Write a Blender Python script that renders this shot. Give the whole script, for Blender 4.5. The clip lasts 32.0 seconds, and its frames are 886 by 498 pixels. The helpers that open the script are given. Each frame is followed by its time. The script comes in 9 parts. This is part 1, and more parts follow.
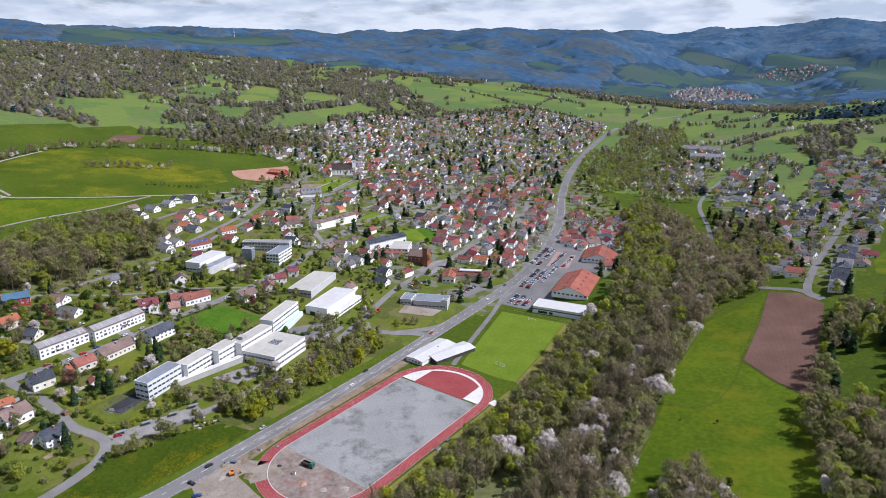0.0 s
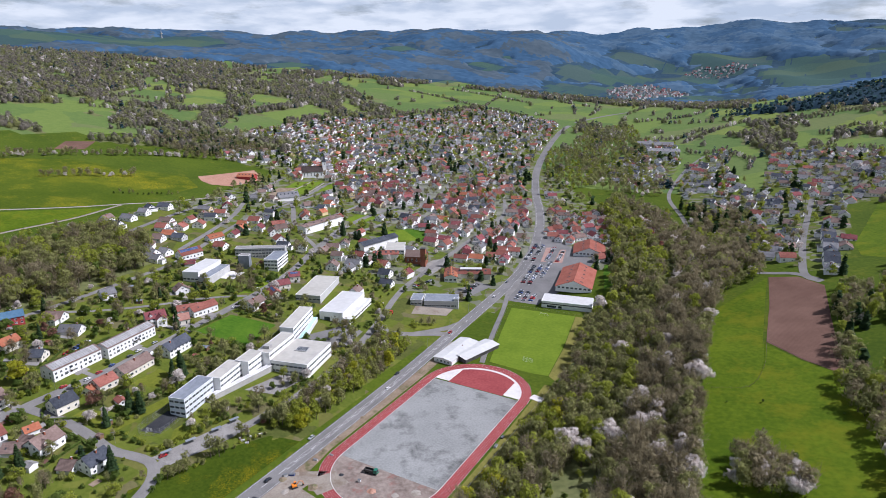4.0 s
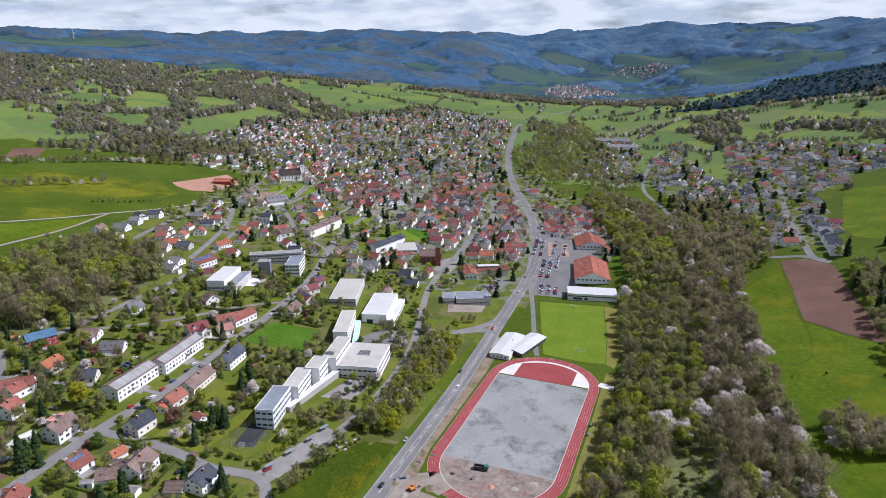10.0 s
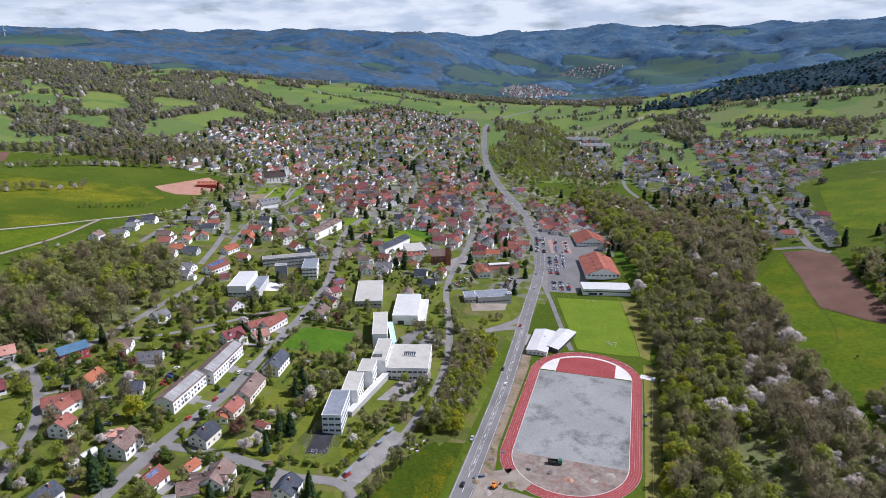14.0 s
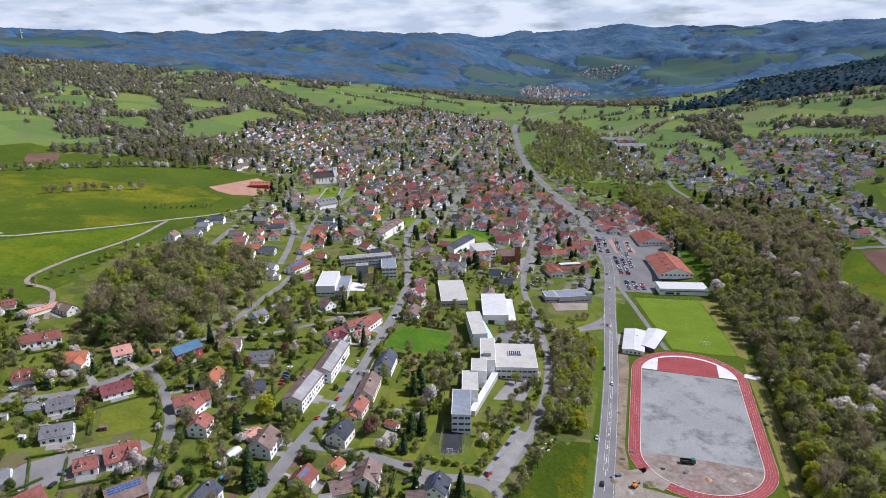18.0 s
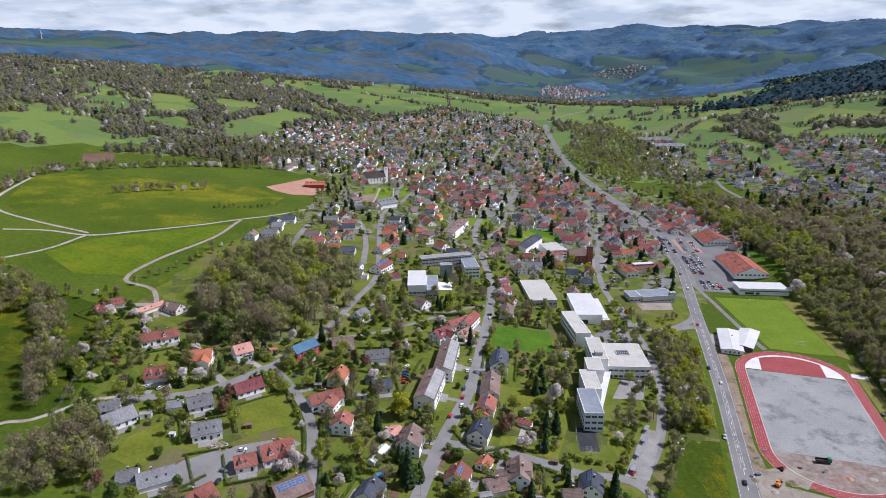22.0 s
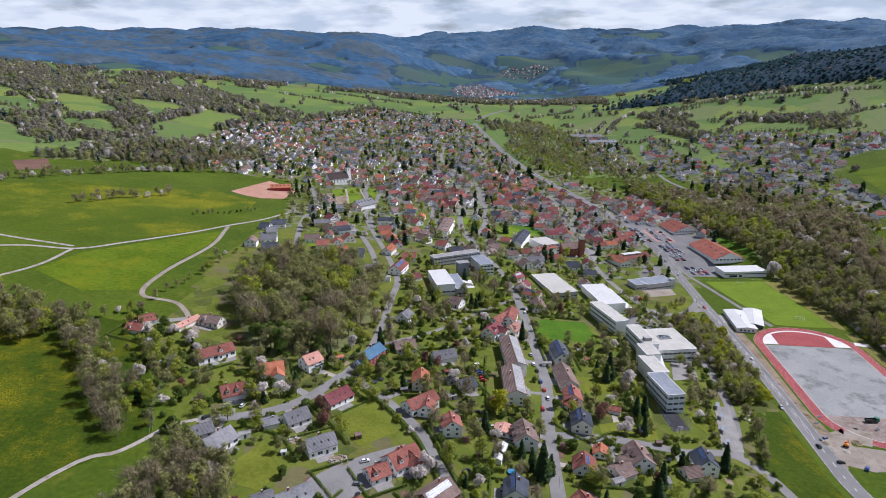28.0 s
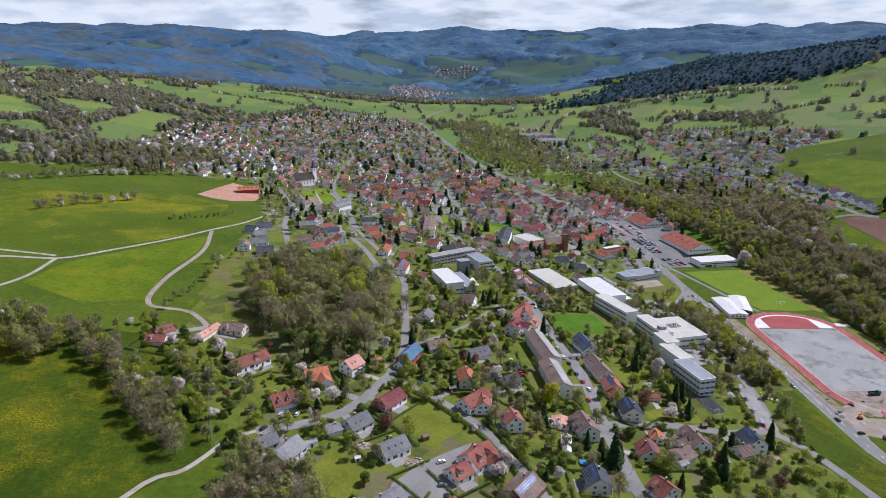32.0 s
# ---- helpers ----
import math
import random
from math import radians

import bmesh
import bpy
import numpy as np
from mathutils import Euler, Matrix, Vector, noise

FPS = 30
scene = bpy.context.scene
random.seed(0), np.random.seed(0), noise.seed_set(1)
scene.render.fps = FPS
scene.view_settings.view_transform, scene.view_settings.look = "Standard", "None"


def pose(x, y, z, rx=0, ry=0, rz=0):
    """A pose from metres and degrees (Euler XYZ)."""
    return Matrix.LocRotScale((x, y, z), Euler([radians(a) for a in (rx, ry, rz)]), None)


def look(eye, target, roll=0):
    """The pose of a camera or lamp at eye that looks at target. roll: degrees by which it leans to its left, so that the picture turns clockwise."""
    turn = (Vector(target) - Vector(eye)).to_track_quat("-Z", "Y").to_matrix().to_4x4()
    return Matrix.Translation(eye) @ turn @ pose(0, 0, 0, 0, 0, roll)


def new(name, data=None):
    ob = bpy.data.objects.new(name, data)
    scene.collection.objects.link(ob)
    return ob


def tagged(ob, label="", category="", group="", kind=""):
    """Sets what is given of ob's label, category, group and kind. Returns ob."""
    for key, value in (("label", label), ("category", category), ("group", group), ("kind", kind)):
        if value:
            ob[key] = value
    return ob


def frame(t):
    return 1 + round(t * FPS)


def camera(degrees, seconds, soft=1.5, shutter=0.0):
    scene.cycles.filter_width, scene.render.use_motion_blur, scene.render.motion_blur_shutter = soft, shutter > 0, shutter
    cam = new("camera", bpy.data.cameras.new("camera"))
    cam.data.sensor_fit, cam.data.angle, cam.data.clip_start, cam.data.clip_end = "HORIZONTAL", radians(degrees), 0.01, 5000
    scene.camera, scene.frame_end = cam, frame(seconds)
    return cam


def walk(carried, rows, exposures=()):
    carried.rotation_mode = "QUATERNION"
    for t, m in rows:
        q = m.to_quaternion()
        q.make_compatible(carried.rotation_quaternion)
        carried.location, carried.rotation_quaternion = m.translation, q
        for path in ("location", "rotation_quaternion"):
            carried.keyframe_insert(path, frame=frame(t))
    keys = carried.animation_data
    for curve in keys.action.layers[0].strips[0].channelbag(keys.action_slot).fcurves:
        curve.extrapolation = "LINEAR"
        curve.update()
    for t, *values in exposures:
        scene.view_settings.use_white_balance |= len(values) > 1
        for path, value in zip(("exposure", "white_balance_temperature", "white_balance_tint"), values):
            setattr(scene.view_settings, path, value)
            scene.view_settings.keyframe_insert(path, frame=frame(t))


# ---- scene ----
cam = camera(71.0, 32.0, 0.8)
# seconds, place, bearing to the left of +y, pitch, roll
PATH = [
    (0, 221.07, -230.46, 206.36, 35.874, -16.116, 0.341),
    (2, 195.40, -249.34, 205.49, 32.662, -16.062, 0.123),
    (3.5, 172.93, -261.11, 204.51, 30.301, -16.025, -0.057),
    (5.5, 146.39, -277.35, 203.74, 27.915, -15.958, -0.101),
    (6, 139.91, -281.57, 203.59, 27.412, -15.953, -0.098),
    (7, 125.75, -288.63, 203.41, 26.354, -15.928, -0.121),
    (8, 111.47, -295.88, 203.24, 25.168, -15.950, -0.183),
    (9, 97.16, -302.85, 203.11, 23.852, -15.952, -0.258),
    (10, 83.03, -308.24, 202.90, 22.352, -15.956, -0.341),
    (11, 69.08, -314.35, 202.90, 20.868, -15.963, -0.346),
    (12, 54.24, -320.10, 202.98, 19.231, -15.949, -0.351),
    (13, 37.29, -325.90, 203.02, 17.396, -15.918, -0.376),
    (13.5, 29.16, -328.51, 202.98, 17.128, -15.921, -0.305),
    (14, 21.44, -331.60, 202.88, 17.195, -15.951, -0.239),
    (14.5, 12.95, -334.04, 202.78, 17.179, -15.952, -0.218),
    (16.5, -20.92, -343.61, 202.35, 17.210, -15.924, -0.256),
    (17, -29.04, -346.02, 202.26, 17.292, -15.907, -0.292),
    (18, -44.74, -352.00, 202.09, 17.455, -15.862, -0.391),
    (19, -60.72, -356.88, 201.91, 17.596, -15.814, -0.508),
    (20, -77.06, -361.65, 201.72, 17.802, -15.834, -0.522),
    (21, -94.05, -368.47, 202.04, 17.832, -15.836, -0.444),
    (22, -111.68, -374.79, 202.50, 17.852, -15.845, -0.435),
    (23, -129.28, -380.16, 202.96, 17.851, -15.850, -0.475),
    (23.5, -137.06, -383.61, 203.06, 17.979, -15.875, -0.442),
    (24, -145.32, -385.69, 203.08, 16.553, -15.896, -0.381),
    (24.5, -153.26, -390.03, 202.99, 15.574, -15.916, -0.293),
    (25, -161.46, -392.19, 202.83, 14.450, -15.926, -0.243),
    (25.5, -169.85, -393.79, 202.63, 13.341, -15.939, -0.226),
    (27.5, -204.63, -396.64, 201.90, 9.079, -15.909, -0.248),
    (28, -213.28, -398.09, 201.71, 8.111, -15.898, -0.244),
    (29, -230.18, -398.97, 201.42, 6.197, -15.934, -0.206),
    (30, -245.88, -400.80, 201.17, 4.524, -15.962, -0.111),
    (31, -262.60, -402.32, 200.92, 2.771, -15.954, -0.024),
    (32, -280.28, -403.04, 200.56, 0.919, -15.914, 0.077),
]


def path_pose(x, y, z, yaw, pitch, roll):
    a, b = radians(yaw), radians(pitch)
    way = Vector((-math.sin(a) * math.cos(b), math.cos(a) * math.cos(b), math.sin(b)))
    eye = Vector((x, y, z))
    return look(eye, eye + way * 100, roll)


walk(cam, [(t, path_pose(*p)) for t, *p in PATH], [(0, 0.0, 5900, 20), (32, 0.0, 5900, 20)])

# ---- sky and sun ----
SUN_BEARING, SUN_HEIGHT = -62.0, 50.0   # degrees: to the left of +y, above the horizon
world = bpy.data.worlds.new("sky")
scene.world = world
world.use_nodes = True
wn, wl = world.node_tree.nodes, world.node_tree.links
wn.clear()
w_out = wn.new("ShaderNodeOutputWorld")
w_bg = wn.new("ShaderNodeBackground")
w_sky = wn.new("ShaderNodeTexSky")
w_sky.sky_type, w_sky.sun_disc = "NISHITA", False
w_sky.sun_elevation, w_sky.sun_rotation = radians(SUN_HEIGHT), radians(-SUN_BEARING)
w_sky.air_density, w_sky.dust_density = 1.0, 1.5
w_co = wn.new("ShaderNodeTexCoord")
w_map = wn.new("ShaderNodeMapping")
w_map.inputs["Scale"].default_value = (5.0, 5.0, 21.0)
w_noise = wn.new("ShaderNodeTexNoise")
w_noise.inputs["Scale"].default_value, w_noise.inputs["Detail"].default_value = 1.3, 7.0
w_noise.inputs["Roughness"].default_value = 0.62
w_ramp = wn.new("ShaderNodeValToRGB")
w_ramp.color_ramp.elements[0].position, w_ramp.color_ramp.elements[1].position = 0.24, 0.44
w_tone = wn.new("ShaderNodeTexNoise")
w_tone.inputs["Scale"].default_value, w_tone.inputs["Detail"].default_value = 2.7, 6.0
w_shade = wn.new("ShaderNodeValToRGB")
w_shade.color_ramp.elements[0].position, w_shade.color_ramp.elements[1].position = 0.38, 0.60
w_shade.color_ramp.elements[0].color = (8.5, 10.0, 11.2, 1)
w_shade.color_ramp.elements[1].color = (12.6, 13.7, 14.0, 1)
w_mix = wn.new("ShaderNodeMix")
w_mix.data_type = "RGBA"
wl.new(w_co.outputs["Generated"], w_map.inputs["Vector"])
wl.new(w_map.outputs["Vector"], w_noise.inputs["Vector"])
wl.new(w_map.outputs["Vector"], w_tone.inputs["Vector"])
wl.new(w_noise.outputs["Fac"], w_ramp.inputs["Fac"])
wl.new(w_tone.outputs["Fac"], w_shade.inputs["Fac"])
w_sep = wn.new("ShaderNodeSeparateXYZ")
w_low = wn.new("ShaderNodeMapRange")
w_low.inputs["From Min"].default_value, w_low.inputs["From Max"].default_value = 0.10, 0.45
w_low.inputs["To Min"].default_value, w_low.inputs["To Max"].default_value = 1.0, 0.16
w_cover = wn.new("ShaderNodeMath")
w_cover.operation = "MULTIPLY"
wl.new(w_co.outputs["Generated"], w_sep.inputs[0])
wl.new(w_sep.outputs["Z"], w_low.inputs["Value"])
wl.new(w_ramp.outputs["Color"], w_cover.inputs[0])
wl.new(w_low.outputs["Result"], w_cover.inputs[1])
wl.new(w_cover.outputs[0], w_mix.inputs["Factor"])
wl.new(w_sky.outputs["Color"], w_mix.inputs["A"])
wl.new(w_shade.outputs["Color"], w_mix.inputs["B"])
wl.new(w_mix.outputs["Result"], w_bg.inputs["Color"])
w_bg.inputs["Strength"].default_value = 0.061
wl.new(w_bg.outputs["Background"], w_out.inputs["Surface"])

sun = new("sun", bpy.data.lights.new("sun", "SUN"))
sun.data.energy, sun.data.angle, sun.data.color = 5.4, radians(0.55), (1.0, 0.98, 0.95)
sb, sh = radians(SUN_BEARING), radians(SUN_HEIGHT)
sun.matrix_world = look((0, 0, 0), (math.sin(sb) * math.cos(sh), -math.cos(sb) * math.cos(sh), -math.sin(sh)))


# ---- materials ----
MATS = {}


def material(name, dark, light, grain=1.0, wide=0.1, rough=0.85, bump=0.0, island=0.0, object_vary=0.0, metal=0.0, spec=0.3, stripe=None, accent=None, leaf=0.0, gaps=0.0):
    """dark/light: base colours mixed by two noises (grain and wide: features per metre). island, object_vary: change of value from piece to piece.
    stripe: (axis vector, period in metres, depth); accent: (colour, features per metre, threshold). gaps: open share of a leaf spray."""
    m = bpy.data.materials.new(name)
    m.use_nodes = True
    n, l = m.node_tree.nodes, m.node_tree.links
    b = n["Principled BSDF"]
    b.inputs["Roughness"].default_value, b.inputs["Metallic"].default_value = rough, metal
    b.inputs["Specular IOR Level"].default_value = spec if rough < 0.9 else 0.08
    geo = n.new("ShaderNodeNewGeometry")
    fine, coarse = n.new("ShaderNodeTexNoise"), n.new("ShaderNodeTexNoise")
    fine.inputs["Scale"].default_value, fine.inputs["Detail"].default_value = grain, 4
    coarse.inputs["Scale"].default_value, coarse.inputs["Detail"].default_value = wide, 5
    for t in (fine, coarse):
        l.new(geo.outputs["Position"], t.inputs["Vector"])
    add = n.new("ShaderNodeMath")
    add.operation = "ADD"
    l.new(fine.outputs["Fac"], add.inputs[0])
    l.new(coarse.outputs["Fac"], add.inputs[1])
    rng = n.new("ShaderNodeMapRange")
    rng.inputs["From Min"].default_value, rng.inputs["From Max"].default_value = 0.72, 1.28
    l.new(add.outputs[0], rng.inputs["Value"])
    mix = n.new("ShaderNodeMix")
    mix.data_type = "RGBA"
    mix.inputs["A"].default_value, mix.inputs["B"].default_value = (*dark, 1), (*light, 1)
    l.new(rng.outputs["Result"], mix.inputs["Factor"])
    colour = mix.outputs["Result"]
    if accent:
        spot = n.new("ShaderNodeTexNoise")
        spot.inputs["Scale"].default_value, spot.inputs["Detail"].default_value = accent[1], 8
        soft = accent[3] if len(accent) > 3 else 0.12
        spot.inputs["Roughness"].default_value = 0.7 if len(accent) > 3 else 0.5
        l.new(geo.outputs["Position"], spot.inputs["Vector"])
        cut = n.new("ShaderNodeMapRange")
        cut.inputs["From Min"].default_value, cut.inputs["From Max"].default_value = accent[2], accent[2] + soft
        l.new(spot.outputs["Fac"], cut.inputs["Value"])
        mask = cut.outputs["Result"]
        if len(accent) > 4:
            # single flowers within the patch
            dots = n.new("ShaderNodeTexNoise")
            dots.inputs["Scale"].default_value, dots.inputs["Detail"].default_value = accent[4], 3.0
            l.new(geo.outputs["Position"], dots.inputs["Vector"])
            pick = n.new("ShaderNodeMapRange")
            pick.inputs["From Min"].default_value, pick.inputs["From Max"].default_value = 0.40, 0.66
            l.new(dots.outputs["Fac"], pick.inputs["Value"])
            both = n.new("ShaderNodeMath")
            both.operation = "MULTIPLY"
            l.new(mask, both.inputs[0])
            l.new(pick.outputs["Result"], both.inputs[1])
            mask = both.outputs[0]
        am = n.new("ShaderNodeMix")
        am.data_type = "RGBA"
        am.inputs["B"].default_value = (*accent[0], 1)
        l.new(colour, am.inputs["A"])
        l.new(mask, am.inputs["Factor"])
        colour = am.outputs["Result"]
    if island or object_vary:
        hsv = n.new("ShaderNodeHueSaturation")
        val = None
        for amount, socket in ((island, geo.outputs["Random Per Island"]), (object_vary, None)):
            if not amount:
                continue
            if socket is None:
                socket = n.new("ShaderNodeObjectInfo").outputs["Random"]
            r = n.new("ShaderNodeMapRange")
            r.inputs["To Min"].default_value, r.inputs["To Max"].default_value = 1 - amount, 1 + amount
            l.new(socket, r.inputs["Value"])
            if val is None:
                val = r.outputs["Result"]
            else:
                k = n.new("ShaderNodeMath")
                k.operation = "MULTIPLY"
                l.new(val, k.inputs[0])
                l.new(r.outputs["Result"], k.inputs[1])
                val = k.outputs[0]
        l.new(val, hsv.inputs["Value"])
        l.new(colour, hsv.inputs["Color"])
        colour = hsv.outputs["Color"]
    l.new(colour, b.inputs["Base Color"])
    height = None
    if stripe:
        axis, period, depth = stripe
        tex = n.new("ShaderNodeTexCoord")
        dot = n.new("ShaderNodeVectorMath")
        dot.operation = "DOT_PRODUCT"
        dot.inputs[1].default_value = axis
        l.new(tex.outputs["Object"], dot.inputs[0])
        s = n.new("ShaderNodeMath")
        s.operation = "MULTIPLY"
        s.inputs[1].default_value = 2 * math.pi / period
        l.new(dot.outputs["Value"], s.inputs[0])
        w = n.new("ShaderNodeMath")
        w.operation = "SINE"
        l.new(s.outputs[0], w.inputs[0])
        height = w.outputs[0]
        bp = n.new("ShaderNodeBump")
        bp.inputs["Distance"].default_value, bp.inputs["Strength"].default_value = depth, 0.8
        l.new(height, bp.inputs["Height"])
        l.new(bp.outputs["Normal"], b.inputs["Normal"])
    elif bump:
        bp = n.new("ShaderNodeBump")
        bp.inputs["Distance"].default_value, bp.inputs["Strength"].default_value = bump, 0.7
        l.new(fine.outputs["Fac"], bp.inputs["Height"])
        l.new(bp.outputs["Normal"], b.inputs["Normal"])
    if leaf:
        # thin leaves and sprays let light through
        tl = n.new("ShaderNodeBsdfTranslucent")
        l.new(colour, tl.inputs["Color"])
        ms = n.new("ShaderNodeMixShader")
        ms.inputs["Fac"].default_value = leaf
        l.new(b.outputs["BSDF"], ms.inputs[1])
        l.new(tl.outputs["BSDF"], ms.inputs[2])
        if gaps:
            # sprays are open between their leaves and twigs
            hole = n.new("ShaderNodeTexNoise")
            hole.inputs["Scale"].default_value, hole.inputs["Detail"].default_value = 1.9, 2.0
            l.new(geo.outputs["Position"], hole.inputs["Vector"])
            sift = n.new("ShaderNodeMath")
            sift.operation = "LESS_THAN"
            sift.inputs[1].default_value = 0.5 + (gaps - 0.5) * 0.36
            l.new(hole.outputs["Fac"], sift.inputs[0])
            clear = n.new("ShaderNodeBsdfTransparent")
            ms2 = n.new("ShaderNodeMixShader")
            l.new(sift.outputs[0], ms2.inputs["Fac"])
            l.new(ms.outputs["Shader"], ms2.inputs[1])
            l.new(clear.outputs["BSDF"], ms2.inputs[2])
            ms = ms2
        l.new(ms.outputs["Shader"], n["Material Output"].inputs["Surface"])
    MATS[name] = m
    return m


def glass_material(name, colour, rough=0.08):
    m = material(name, colour, tuple(min(1, k * 1.6) for k in colour), 0.5, 0.2, rough, spec=0.35)
    return m


material("meadow", (0.040, 0.070, 0.006), (0.080, 0.112, 0.010), 0.35, 0.012, 0.95, 0.15, accent=((0.125, 0.130, 0.014), 0.05, 0.56, 0.2))
material("lush meadow", (0.024, 0.046, 0.003), (0.050, 0.075, 0.005), 0.5, 0.03, 0.95, 0.25, accent=((0.306, 0.225, 0.005), 0.022, 0.47, 0.24, 1.3))
material("flowering meadow", (0.044, 0.074, 0.004), (0.082, 0.110, 0.008), 0.4, 0.02, 0.95, 0.2, accent=((0.36, 0.28, 0.008), 0.010, 0.47, 0.22, 0.8))
material("lawn", (0.090, 0.110, 0.012), (0.149, 0.164, 0.022), 0.6, 0.06, 0.95, 0.1)
material("dandelion meadow", (0.052, 0.092, 0.004), (0.100, 0.142, 0.007), 0.35, 0.03, 0.95, 0.25, accent=((0.150, 0.150, 0.008), 0.035, 0.50, 0.25))
material("pitch grass", (0.095, 0.150, 0.012), (0.140, 0.200, 0.018), 0.4, 0.06, 0.95, 0.1)
material("wood floor", (0.09, 0.105, 0.04), (0.16, 0.17, 0.07), 0.3, 0.03, 0.95)
# blue in this base colour stands for distance haze over the ground
material("hazed wood floor", (0.018, 0.045, 0.070), (0.034, 0.066, 0.096), 0.05, 0.006, 0.95)
material("dry grass", (0.130, 0.125, 0.030), (0.205, 0.190, 0.052), 0.5, 0.05, 0.95, 0.1)
material("ploughed earth", (0.11, 0.062, 0.046), (0.175, 0.104, 0.078), 1.2, 0.05, 0.95, stripe=((0.985, 0.12, 0), 0.7, 0.012))
material("school grass", (0.042, 0.105, 0.008), (0.078, 0.150, 0.012), 0.4, 0.06, 0.95, 0.1)
# bluish base colours of these two carry the aerial haze of far hills
material("hazed hill beech", (0.042, 0.067, 0.090), (0.073, 0.100, 0.122), 0.03, 0.005, 0.95, 0.0)
material("hazed dark spruce", (0.010, 0.027, 0.044), (0.022, 0.045, 0.064), 0.04, 0.006, 0.95, 0.0)
material("red earth", (0.3, 0.16, 0.11), (0.44, 0.26, 0.19), 0.5, 0.04, 0.95, 0.2)
material("bare earth", (0.17, 0.125, 0.085), (0.30, 0.235, 0.175), 0.6, 0.08, 0.95, 0.2, accent=((0.075, 0.095, 0.028), 0.13, 0.50, 0.2))
material("asphalt", (0.145, 0.140, 0.133), (0.228, 0.221, 0.211), 2.0, 0.08, 0.9)
material("road asphalt", (0.128, 0.125, 0.122), (0.208, 0.203, 0.198), 2.0, 0.05, 0.9)
material("dark asphalt", (0.030, 0.032, 0.036), (0.055, 0.057, 0.062), 2.0, 0.2, 0.9)
material("gravel", (0.25, 0.225, 0.19), (0.38, 0.35, 0.31), 2.0, 0.1, 0.95, 0.05, accent=((0.2, 0.165, 0.125), 0.15, 0.5, 0.2))
material("site gravel", (0.205, 0.176, 0.142), (0.315, 0.278, 0.232), 1.2, 0.08, 0.95, 0.06, accent=((0.17, 0.125, 0.092), 0.12, 0.5, 0.2))
material("paving", (0.18, 0.172, 0.16), (0.28, 0.27, 0.255), 1.5, 0.12, 0.9, 0.03)
material("red paving", (0.27, 0.17, 0.14), (0.38, 0.26, 0.22), 1.5, 0.12, 0.9)
material("road paint", (0.600, 0.600, 0.590), (0.780, 0.780, 0.770), 2.0, 0.3, 0.7)
material("track rubber", (0.215, 0.036, 0.038), (0.310, 0.066, 0.064), 0.6, 0.05, 0.85)
material("track line", (0.550, 0.500, 0.480), (0.750, 0.720, 0.700), 2.0, 0.2, 0.8)
material("grey sand", (0.205, 0.212, 0.204), (0.310, 0.316, 0.304), 0.9, 0.03, 0.9, 0.02, accent=((0.108, 0.110, 0.106), 0.045, 0.50, 0.16))
material("mud", (0.150, 0.118, 0.100), (0.300, 0.250, 0.215), 0.4, 0.09, 0.95, 0.1, accent=((0.230, 0.092, 0.078), 0.11, 0.54, 0.16))
material("pale sand", (0.520, 0.500, 0.480), (0.680, 0.660, 0.640), 0.6, 0.1, 0.9)
for nm, dk, lt in (
    ("red roof", (0.180, 0.066, 0.050), (0.285, 0.116, 0.092)),
    ("orange roof", (0.290, 0.098, 0.055), (0.410, 0.160, 0.092)),
    ("wine roof", (0.155, 0.048, 0.053), (0.245, 0.088, 0.090)),
    ("brown roof", (0.130, 0.090, 0.078), (0.222, 0.162, 0.140)),
    ("grey roof", (0.130, 0.131, 0.138), (0.220, 0.219, 0.226)),
    ("slate roof", (0.042, 0.048, 0.062), (0.086, 0.094, 0.112)),
    ("tile roof", (0.225, 0.074, 0.052), (0.315, 0.118, 0.086)),
    ("dark brown roof", (0.058, 0.044, 0.041), (0.100, 0.078, 0.072)),
    ("pink roof", (0.330, 0.165, 0.125), (0.470, 0.255, 0.205)),
    ("blue roof", (0.080, 0.165, 0.260), (0.140, 0.250, 0.360)),
):
    material(nm, dk, lt, 0.9, 0.12, 0.9, object_vary=0.22, stripe=((0, 0, 1), 0.34, 0.05))
for nm, dk, lt in (
    ("white render", (0.78, 0.775, 0.76), (0.88, 0.875, 0.86)),
    ("cream render", (0.66, 0.62, 0.53), (0.78, 0.74, 0.65)),
    ("grey render", (0.42, 0.42, 0.42), (0.56, 0.56, 0.55)),
    ("yellow render", (0.58, 0.46, 0.24), (0.70, 0.58, 0.34)),
    ("wood cladding", (0.16, 0.095, 0.055), (0.26, 0.165, 0.10)),
):
    material(nm, dk, lt, 0.8, 0.15, 0.9, object_vary=0.06)
material("pale cladding", (0.60, 0.64, 0.69), (0.70, 0.735, 0.78), 0.6, 0.1, 0.6, stripe=((0, 0, 1), 1.2, 0.01))
material("red brick", (0.230, 0.085, 0.055), (0.360, 0.145, 0.095), 2.5, 0.2, 0.9)
material("red cladding", (0.300, 0.040, 0.040), (0.400, 0.070, 0.065), 1.0, 0.2, 0.8)
material("flat white roof", (0.378, 0.365, 0.324), (0.468, 0.455, 0.410), 0.35, 0.05, 0.85, accent=((0.324, 0.320, 0.302), 0.12, 0.54, 0.2))
material("white sheet roof", (0.488, 0.488, 0.474), (0.580, 0.580, 0.566), 0.3, 0.08, 0.55)
material("grey sheet roof", (0.170, 0.190, 0.220), (0.260, 0.285, 0.320), 0.4, 0.08, 0.45, stripe=((0, 1, 0), 0.6, 0.03))
material("turquoise roof", (0.36, 0.60, 0.55), (0.46, 0.70, 0.64), 0.4, 0.08, 0.5)
